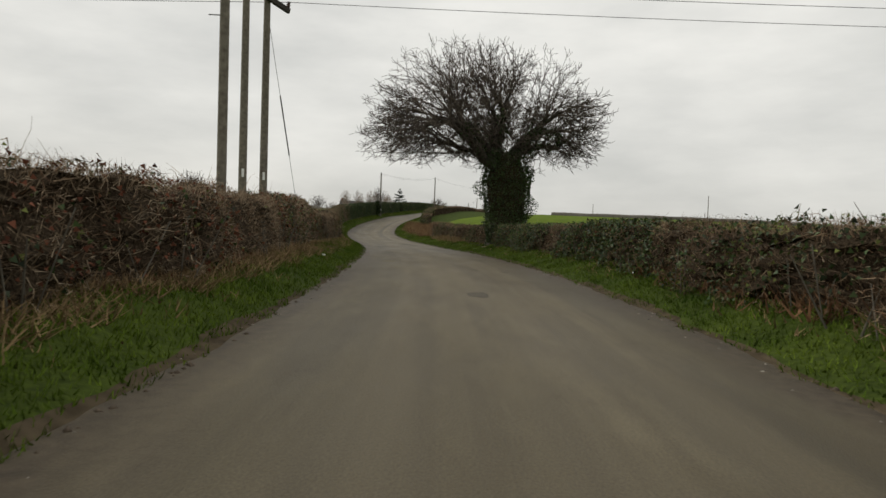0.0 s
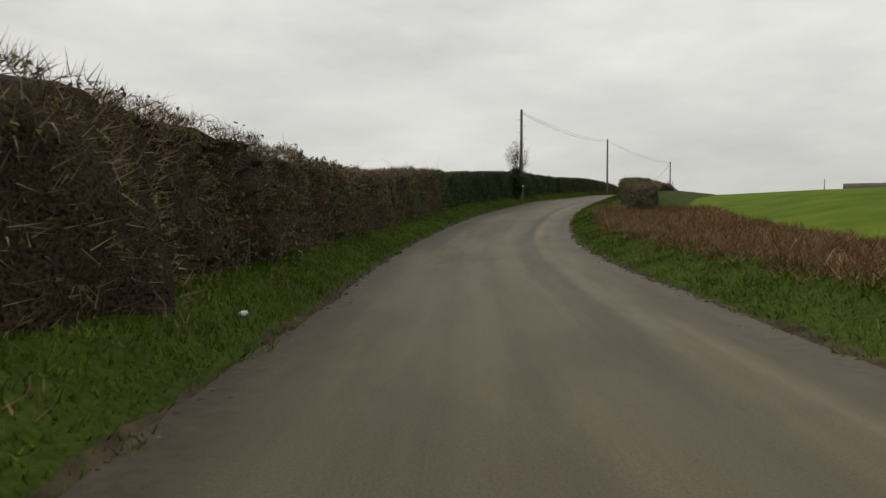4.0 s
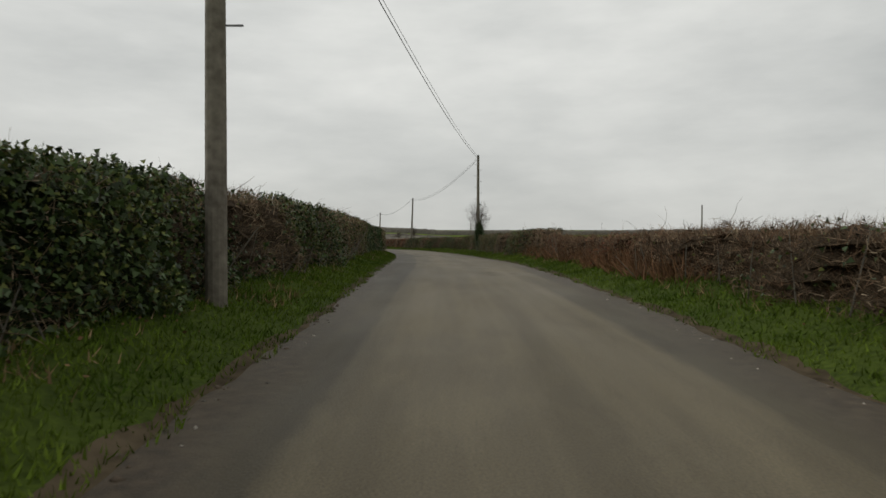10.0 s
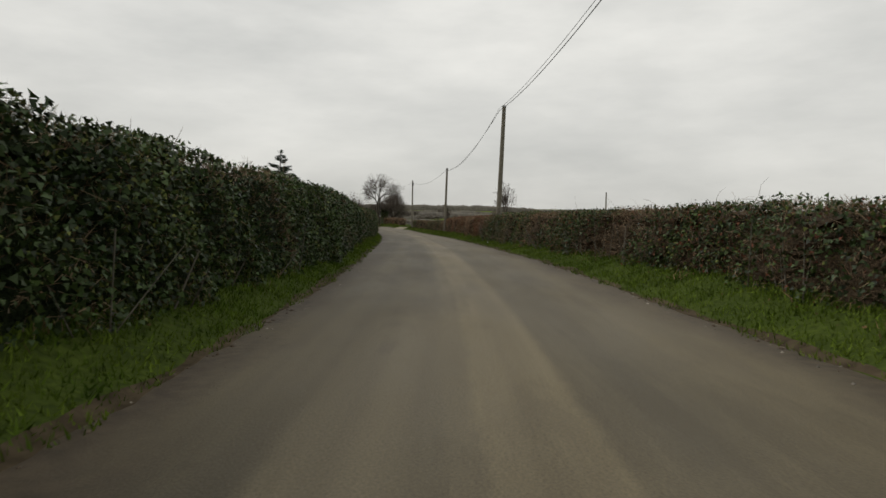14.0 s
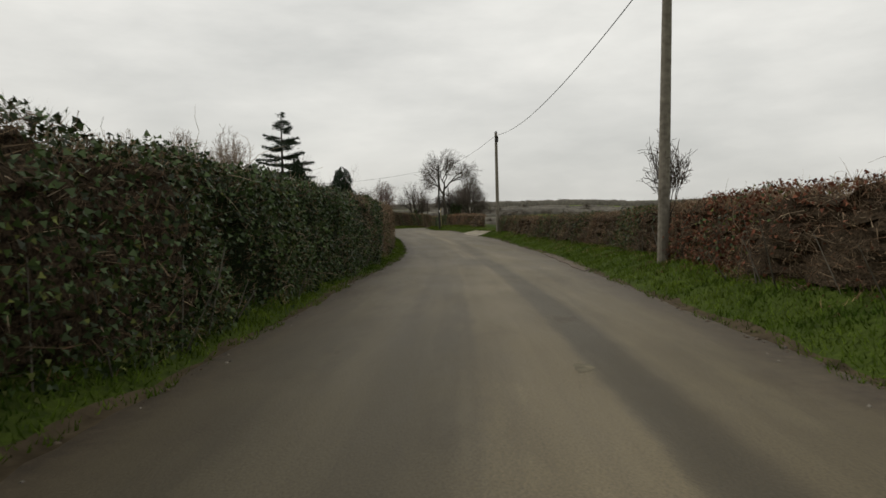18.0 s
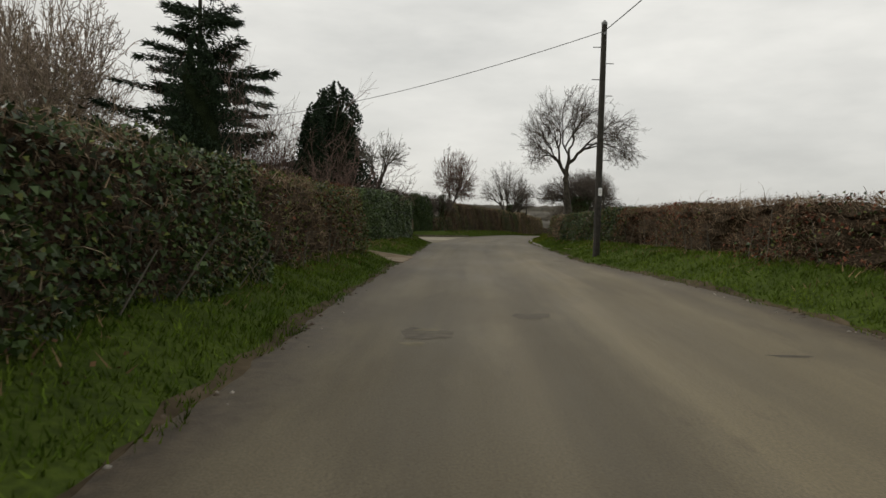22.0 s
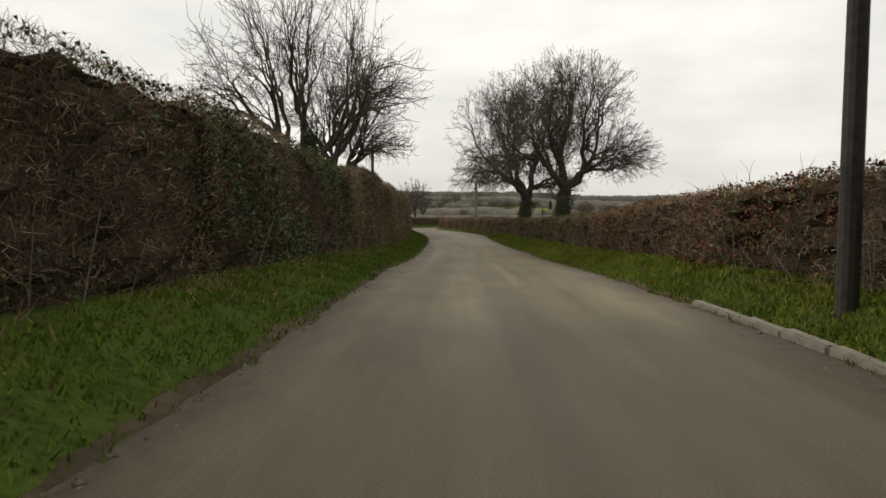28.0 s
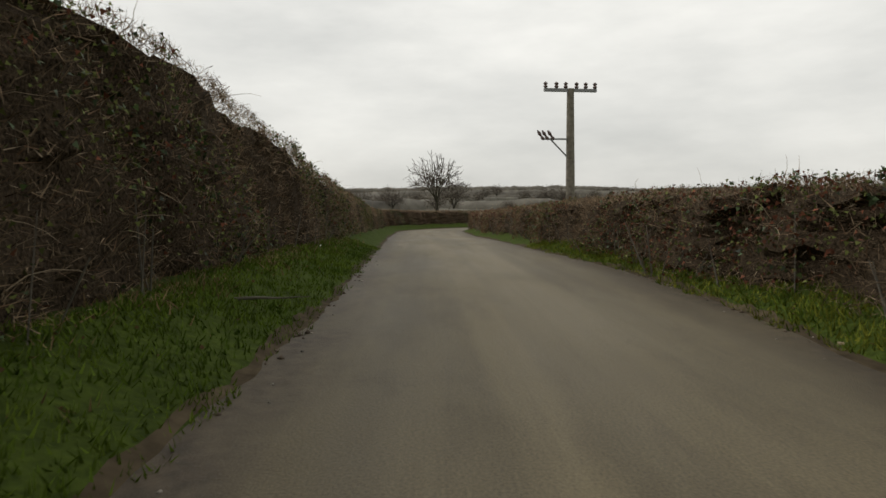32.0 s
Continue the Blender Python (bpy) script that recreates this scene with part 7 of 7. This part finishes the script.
def brick_wall():
    """A red brick entrance wall with a dipped coping between two piers."""
    b = at(356.55, -6.72, 0.0)
    a = b + (at(353.4, -9.8, 0.0) - b) * 0.74
    ln = float(np.hypot(*(b - a)[:2]))
    yaw = math.atan2(b[1] - a[1], b[0] - a[0])
    base = Matrix.Translation(Vector(a)) @ Matrix.Rotation(yaw, 4, "Z")
    root = thing("brick_wall", base, "red brick entrance wall with a dipped coping and two piers", "wall")
    dip = lambda x: 1.55 + 0.42 * (abs(2 * x / ln - 0.75)) ** 2 * 0.9  # noqa: E731
    bm = bmesh.new()
    n = 16
    cols = []
    for i in range(n + 1):
        x = ln * i / n
        cols.append([bm.verts.new((x, y, z)) for y in (-0.10, 0.10) for z in (-0.2, dip(x))])
    for p, q in zip(cols, cols[1:]):
        bm.faces.new((p[0], q[0], q[1], p[1]))
        bm.faces.new((p[3], q[3], q[2], p[2]))
        bm.faces.new((p[1], q[1], q[3], p[3]))
    part("wall_core", bm, M_MORTAR, root, "reddish mortar joints")
    bm = bmesh.new()
    for i in range(n):
        x0, x1 = ln * i / n, ln * (i + 1) / n
        vs = [bm.verts.new((x, y, dip(x) + z)) for x in (x0, x1) for y in (-0.16, 0.16) for z in (0.025, 0.07)]
        for q in ((0, 4, 5, 1), (3, 7, 6, 2), (1, 5, 7, 3), (2, 6, 4, 0)):
            bm.faces.new([vs[k] for k in q])
    part("coping", bm, M_SLATE, root, "dark coping along the dipped top")
    bm = bmesh.new()
    for i in range(n):
        x0, x1 = ln * i / n, ln * (i + 1) / n
        vs = [bm.verts.new((x, y, dip(x) + z)) for x in (x0, x1) for y in (-0.135, 0.135) for z in (0.0, 0.025)]
        for q in ((0, 4, 5, 1), (3, 7, 6, 2), (1, 5, 7, 3), (2, 6, 4, 0)):
            bm.faces.new([vs[k] for k in q])
    part("coping_bed", bm, M_CONC, root, "pale mortar bed under the coping")
    for z in (0.81, 0.868):
        part("string_course", box_bm(ln - 0.66, 0.034, 0.020, (ln * 0.5, -0.128, z), 0.005), M_LIME, root, "thin pale projecting course")
    bk = box_bm(0.215, 0.05, 0.065, (0, 0, 0), 0.004)
    me = bpy.data.meshes.new("brick")
    bk.to_mesh(me)
    bk.free()
    me.materials.append(M_BRICK)
    rng = random.Random(9)

    def lime(spots, owner):
        """Small chips and blooms of pale lime on the brick faces."""
        flecks = bmesh.new()
        for fx, fy, fz in spots:
            fw, fh = rng.uniform(0.012, 0.045), rng.uniform(0.010, 0.026)
            ring = [flecks.verts.new((fx + fw * math.cos(q) * rng.uniform(0.6, 1.2), fy, fz + fh * math.sin(q) * rng.uniform(0.6, 1.2))) for q in np.linspace(0, 2 * math.pi, 8)[:-1]]
            flecks.faces.new(ring)
            top = flecks.verts.new((fx, fy - 0.004, fz))
            for va, vb in zip(ring, ring[1:] + ring[:1]):
                flecks.faces.new((va, vb, top))
        part("lime_bloom", flecks, M_LIME, owner, "scattered pale lime spots")["kind"] = "stuff"

    lime([(rng.uniform(0.4, ln - 0.4), -0.119, 0.97 + rng.uniform(-0.05, 0.07)) for _ in range(9)] + [(ln * 0.52 + rng.uniform(-0.07, 0.07), -0.119, 1.0 + rng.uniform(-0.06, 0.08)) for _ in range(8)], root)
    z, row = 0.05, 0
    while z < 2.0:
        x = 0.34 + (0.1125 if row % 2 else 0.0)
        while x < ln - 0.3:
            if z < dip(x) - 0.05:
                piece("brick", me, root, "", pose(x, -0.088 + rng.uniform(-0.004, 0.004), z, rng.uniform(-0.6, 0.6), 0, rng.uniform(-0.6, 0.6)))
            x += 0.2265
        z += 0.0765
        row += 1
    for px, h in ((0.0, 1.88), (ln, 2.26)):
        pier = thing("brick_pier", base @ Matrix.Translation((px, 0, 0)), "square red brick pier with a stepped cap, patched with pale lichen", "pier")
        part("pier_core", box_bm(0.62, 0.62, h, (0, 0, h / 2 - 0.1), 0.004), M_MORTAR, pier, "reddish mortar joints")
        part("pier_cap", box_bm(0.76, 0.76, 0.05, (0, 0, h - 0.045), 0.012), M_SLATE, pier, "thin dark cap")
        part("cap_step", box_bm(0.69, 0.69, 0.075, (0, 0, h - 0.11), 0.01), M_BRICK, pier)
        if px > 0:
            lime([(rng.gauss(-0.1, 0.05), -0.327, rng.uniform(0.3, 0.95)) for _ in range(22)] + [(rng.gauss(0.2, 0.06), -0.327, rng.uniform(0.15, 0.95)) for _ in range(18)]
                 + [(rng.uniform(-0.28, 0.28), -0.327, rng.uniform(1.0, 2.0)) for _ in range(14)], pier)
        zz, row = 0.05, 0
        while zz < h - 0.22:
            for ang, ox in ((0, 0), (90, 0), (180, 0)):
                for k in (-1, 0, 1):
                    piece("brick", me, pier, "", pose(0, 0, 0, 0, 0, ang) @ pose(k * 0.2265 * 0.92 + (0.02 if row % 2 else -0.02), -0.298, zz))
            zz += 0.0765
            row += 1
    return base


wall_base = brick_wall()


def stone_post():
    root = thing("stone_slab", Matrix.Translation(Vector(at(356.42, -5.84, 0.0))) @ pose(0, 0, 0, 0, 2, heading(359) + 10), "two stacked brown stone slabs beside the wall pier", "stone slab")
    bm = box_bm(0.92, 0.22, 0.75, (0, 0, 0.89), 0.04)
    for v in bm.verts:
        v.co.x += 0.05 * math.sin(v.co.z * 5)
        if v.co.z > 0.7:
            v.co.x *= 0.9
    part("upper_slab", bm, M_STONE, root)
    part("lower_slab", box_bm(0.88, 0.24, 0.62, (0, -0.02, 0.19), 0.04), M_STONE, root)


stone_post()


def rail_fence(p0, p1, n, label, rails=(0.35, 0.75, 1.15), tall=1.35):
    """Posts and rails between two places."""
    p0, p1 = np.array(p0), np.array(p1)
    ln = float(np.hypot(*(p1 - p0)[:2]))
    yaw = math.atan2(p1[1] - p0[1], p1[0] - p0[0])
    root = thing("rail_fence", Matrix.Translation(Vector(p0)) @ Matrix.Rotation(yaw, 4, "Z"), label, "fence")
    slope = (p1[2] - p0[2]) / ln
    for i in range(n):
        x = ln * i / (n - 1)
        part("post", box_bm(0.13, 0.13, tall + 0.4, (x, 0, tall / 2 - 0.2 + slope * x), 0.012), M_FENCE, root)
    for z in rails:
        part("rail", box_bm(ln + 0.2, 0.05, 0.10, (0, 0, 0), 0.008, pose(ln / 2, -0.08, z + slope * ln / 2, 0, -math.degrees(math.atan(slope)), 0)), M_FENCE, root)
    return root


rail_fence(on(120.6, -4.6), on(128.6, -4.3), 4, "weathered grey post and rail fence across a hedge gap", (0.3, 0.78, 1.25), 1.5)
rail_fence(on(313.0, 7.6), on(310.5, 16.0), 4, "old weathered post and rail fence beside a gateway", (0.35, 0.68, 0.98), 1.08)
rail_fence(on(310.5, 16.5), on(296, 22.0), 5, "old weathered field fence", (0.35, 0.68, 0.98), 1.12)


def gate_post(s, d, h):
    root = thing("gate_post", Matrix.Translation(Vector(on(s, d))) @ pose(0, 0, 0, 0, 0, heading(s)), "thick dark weathered wooden gate post", "gate post")
    part("post_shaft", lathe_bm([(0.19, -0.3), (0.17, h * 0.6), (0.18, h - 0.05), (0.1, h)], 9), M_POLED, root)
    part("hinge", box_bm(0.12, 0.06, 0.06, (0.16, 0, h * 0.6), 0.01), M_METAL, root)


gate_post(313.2, 8.6, 1.12)


def marker_post(s, d):
    root = thing("marker_post", Matrix.Translation(Vector(on(s, d))) @ pose(0, 0, 0, 0, 0, heading(s)), "short grey marker post with a pale plate", "post")
    part("shaft", box_bm(0.045, 0.04, 1.4, (0, 0, 0.55), 0.006), M_FENCE, root)
    part("plate", box_bm(0.11, 0.02, 0.13, (0, -0.04, 1.15), 0.004), M_WHITE, root, "small white plate")


marker_post(102.6, -2.36)


def fallen_branch(s, d, seed, length, label, mat, sign_up=0.02):
    rng = np.random.default_rng(seed)
    p = on(s, d, 0.03)
    way = unit(np.array([rng.normal(), rng.normal(), 0.05]))
    P0, P1, R0, R1 = [], [], [], []
    for k in range(6):
        way = unit(way + rng.normal(0, 0.22, 3) * [1, 1, 0.25])
        q = p + way * length / 6
        P0.append(p), P1.append(q), R0.append(0.022 - 0.003 * k), R1.append(0.019 - 0.003 * k)
        p = q
    v, f = tubes(P0, P1, R0, R1, 6)
    tagged(new("fallen_branch", mesh_of("fallen_branch", v, f, mat, True)), label, "branch")


for i, (s, d, ln) in enumerate(((124.5, 3.3, 0.5), (118, 2.95, 0.25), (145.2, -2.5, 0.35), (430.6, -1.95, 0.9), (427.4, -2.6, 1.1), (429.0, 3.5, 0.5), (415.5, 3.7, 0.5), (49.0, -3.0, 0.7), (61.5, 5.4, 2.6),
                                (221.8, 3.7, 0.8), (332.0, 4.0, 0.45), (34, 4.1, 1.0), (35.6, 4.3, 0.8), (82, -3.0, 0.8), (84, -3.1, 0.7))):
    fallen_branch(s, d, 700 + i, ln, "pale fallen branch on the verge", M_CUT if i % 3 else M_BARKP)


def litter(s, d, seed):
    rng = random.Random(seed)
    root = box_bm(0.10, 0.06, 0.04, (0, 0, 0.02), 0.012)
    me = bpy.data.meshes.new("litter")
    root.to_mesh(me)
    root.free()
    me.materials.append(M_WHITE)
    ob = new("litter", me)
    ob.matrix_basis = Matrix.Translation(Vector(on(s, d, 0.06))) @ pose(0, 0, 0, rng.uniform(-20, 20), rng.uniform(-20, 20), rng.uniform(0, 360))
    tagged(ob, "small white scrap of litter in the grass", "litter", "litter on the verges")


for i, (s, d) in enumerate(((18.6, -2.7), (13.2, 3.9), (129.8, -2.7), (233.5, 3.35), (331, -2.9), (366.8, -3.6), (368.0, -3.4), (439, -2.3), (60.0, -2.2), (78.5, -2.6))):
    litter(s, d, 800 + i)


# ---------------------------------------------------------------- far distance
def house(where, yaw, label):
    root = thing("house", Matrix.Translation(Vector(where)) @ pose(0, 0, 0, 0, 0, yaw), label, "house")
    part("wall", box_bm(11, 7, 5.4, (0, 0, 2.4), 0.02), M_BRICK, root, "red brick walls")
    bm = bmesh.new()
    v = [bm.verts.new(q) for q in ((-5.9, -3.9, 4.9), (5.9, -3.9, 4.9), (5.9, 3.9, 4.9), (-5.9, 3.9, 4.9), (-5.7, 0, 8.2), (5.7, 0, 8.2))]
    for q in ((0, 1, 5, 4), (2, 3, 4, 5), (1, 2, 5), (3, 0, 4), (3, 2, 1, 0)):
        bm.faces.new([v[k] for k in q])
    roof = part("roof", bm, M_SLATE, root, "dark slate roof")
    part("gable", box_bm(3.6, 0.5, 5.0, (1.5, -3.6, 4.0), 0.02), M_RENDER, root, "pale rendered gable")
    part("chimney", box_bm(0.9, 0.7, 2.2, (-4.6, 0, 8.3), 0.03), M_BRICK, root)
    for x in (-3.6, -1.4, 1.5, 4.2):
        for z in (1.5, 4.0):
            w = part("window", box_bm(1.1, 0.1, 1.2, (x, -3.9 if abs(x - 1.5) < 0.1 else -3.53, z), 0.01), M_WHITE, root, "white window frame")
            part("pane", box_bm(0.9, 0.04, 1.0, (x, -3.97 if abs(x - 1.5) < 0.1 else -3.60, z), 0.005), M_GLASS, w)


def z_land(x, y):
    return float(land(np.array([x]), np.array([y]))[0])


def far_place(x, y, h=0.0):
    return (x, y, z_land(x, y) + h)


house((-86, 332, 2.2), 14, "red brick house with a pale gable among trees")


def far_hedge(x0, y0, x1, y1, h, seed, label="distant hedgerow line between fields", deep=1.6):
    """A field hedge far off: a lumpy ridge with twig tufts."""
    rng = np.random.default_rng(seed)
    ln = math.hypot(x1 - x0, y1 - y0)
    n = max(8, int(ln / 2.2))
    t = np.linspace(0, 1, n)
    x, y = x0 + (x1 - x0) * t, y0 + (y1 - y0) * t
    z = np.array([z_land(a, b) for a, b in zip(x, y)])
    nx, ny = -(y1 - y0) / ln, (x1 - x0) / ln
    hh = h * (0.8 + 0.35 * np.convolve(rng.uniform(0, 1, n + 4), np.ones(5) / 5, "valid") + rng.uniform(-0.08, 0.08, n))
    prof = np.array([[-0.5, -0.1], [-0.45, 0.6], [-0.2, 1.0], [0.2, 1.0], [0.45, 0.6], [0.5, -0.1]])
    p = np.stack([x[:, None] + nx * prof[None, :, 0] * deep, y[:, None] + ny * prof[None, :, 0] * deep, z[:, None] + prof[None, :, 1] * hh[:, None]], -1)
    i = np.arange(n * 6).reshape(n, 6)
    f = np.stack([i[:-1, :-1], i[:-1, 1:], i[1:, 1:], i[1:, :-1]], -1).reshape(-1, 4)
    root = thing("field_hedge", Matrix(), label, "hedge", "distant field hedges")
    piece("hedge_inside", mesh_of("hedge_inside", p.reshape(-1, 3), f, M_FARWOOD), root)
    m = int(ln * 9)
    k = rng.uniform(0, 1, m)
    q = np.stack([x0 + (x1 - x0) * k + nx * rng.normal(0, deep * 0.25, m), y0 + (y1 - y0) * k + ny * rng.normal(0, deep * 0.25, m), np.interp(k, t, z) + np.interp(k, t, hh) * rng.uniform(0.5, 0.98, m)], 1)
    v, f = slips(q, unit(rng.normal(0, 0.5, (m, 3)) + np.array([0, 0, 1.0])), rng.uniform(0.3, 0.9, m) * h * 0.35, np.full(m, 0.05 + 0.00012 * ln), rng, 0.4)
    piece("twig_mass", mesh_of("twig_mass", v, f, M_TWIG), root, kind="stuff")


far_hedge(4, 128, 150, 112, 0.6, 902, deep=1.2)
far_hedge(90, 170, 330, 260, 1.4, 903)
far_hedge(80, 262, 260, 330, 1.4, 904)
far_hedge(60, 350, 240, 420, 1.4, 905)
far_hedge(-60, 60, -200, 150, 1.6, 906)
far_hedge(-50, 110, -70, 260, 1.6, 907)
far_hedge(-160, 520, 60, 545, 2.0, 908, deep=2.5)
far_hedge(-220, 600, 160, 640, 2.2, 909, deep=3)
far_hedge(-300, 720, 260, 760, 2.6, 910, deep=3)
far_hedge(-150, 560, -60, 760, 2.0, 911, deep=3)
far_hedge(60, 560, 20, 800, 2.0, 912, deep=3)
far_hedge(300, 60, 500, 500, 2.0, 913, deep=3)
far_hedge(-500, 900, 500, 980, 5.0, 914, "far belt of woodland on rising land", 9)
far_hedge(-900, 1300, 900, 1380, 9.0, 915, "far belt of woodland on rising land", 16)
far_hedge(500, -300, 700, 900, 6.0, 916, "far belt of woodland on the horizon", 9)
far_hedge(900, -700, 1000, 1200, 9.0, 917, "far belt of woodland on the horizon", 16)
far_hedge(-700, 100, -600, 900, 6.0, 918, "far belt of woodland on the horizon", 9)

far_hedge(-109, 547, -87, 579, 4.0, 930, "brown leafless copse beyond the lane's bend", 7)
far_hedge(-84, 590, -48, 586, 3.2, 931, "brown leafless copse beyond the lane's bend", 7)
far_hedge(-42, 676, 61, 691, 4.5, 932, "brown leafless copse beyond the lane's bend", 9)
far_hedge(-137, 737, 9, 770, 5.0, 933, "brown leafless copse beyond the lane's bend", 12)
far_hedge(-145, 586, -116, 650, 4.5, 934, "brown leafless copse beyond the lane's bend", 9)

bare_tree("field_tree", 0, 0, "tall spreading leafless tree standing in a far field", "tree", 15.0, 0.5, 3.0,
          [(0, 0, 9.5, 5.5, 5.5, 5.0, 1.0), (-4.0, 0, 6.5, 2.5, 3.0, 2.4, 0.3), (4.0, 0, 7.0, 2.5, 3.0, 2.6, 0.3)], 960, 620, thin=0.030, twigs=3, sprig=0.6, where=far_place(-135, 268, -0.3))
# free-standing far trees: a few kinds, repeated at other places
kinds = [bare_tree("field_tree", 0, 0, "distant leafless round-crowned tree in a field hedge", "tree", 9.0, 0.3, 1.8, [(0, 0, 5.6, 4.0, 4.0, 3.3, 1.0)], 950 + i, 260, thin=0.030, twigs=2, sprig=0.55, where=far_place(x, y))
         for i, (x, y) in enumerate(((-79, 156), (-90, 290), (-75, 505)))]
rng_far = random.Random(77)
spots = [(-190, 300), (-146, 378), (-104, 366), (-150, 420), (-110, 545), (-100, 575), (-70, 560), (-52, 590), (-35, 585), (-20, 640), (-55, 690),
         (-90, 700), (10, 660), (40, 610), (-140, 640), (-10, 720), (60, 740), (-180, 760), (-120, 790), (-60, 820), (0, 830), (70, 850), (140, 800), (-30, 900), (-90, 930), (90, 960), (180, 940),
         (330, 260), (260, 120), (420, 60), (420, 300), (380, 420), (-300, 260), (-260, 420), (300, -60), (200, 330)]
for i, (x, y) in enumerate(spots):
    k = (0.7 + 0.7 * rng_far.random()) * (0.65 if y > 500 else 1.0)
    ob = copy_thing(kinds[i % 3], Matrix.Translation(Vector(far_place(x, y, -0.1))) @ pose(0, 0, 0, 0, 0, rng_far.uniform(0, 360)) @ Matrix.Diagonal((k * 1.1, k * 1.1, k, 1)))
for i, (x, y, k) in enumerate(((-109, 558, 1.25), (-105, 575, 1.2), (-95, 562, 1.35), (-94, 583, 1.2), (-84, 554, 1.1), (-79, 545, 1.5), (-84, 625, 1.0), (-69, 606, 1.2), (-63, 596, 1.35), (-59, 601, 1.3), (-49, 646, 1.1), (-37, 565, 1.25), (-30, 574, 1.1), (2, 669, 1.2), (-124, 626, 1.3), (-87, 715, 1.5), (-29, 735, 1.4), (-118, 410, 2.2))):
    copy_thing(kinds[i % 3], Matrix.Translation(Vector(far_place(x, y, -0.1))) @ pose(0, 0, 0, 0, 0, 40 * i) @ Matrix.Diagonal((k * 0.62, k * 0.62, k * 0.58, 1)))
tagged(kinds[0], group="distant field trees")
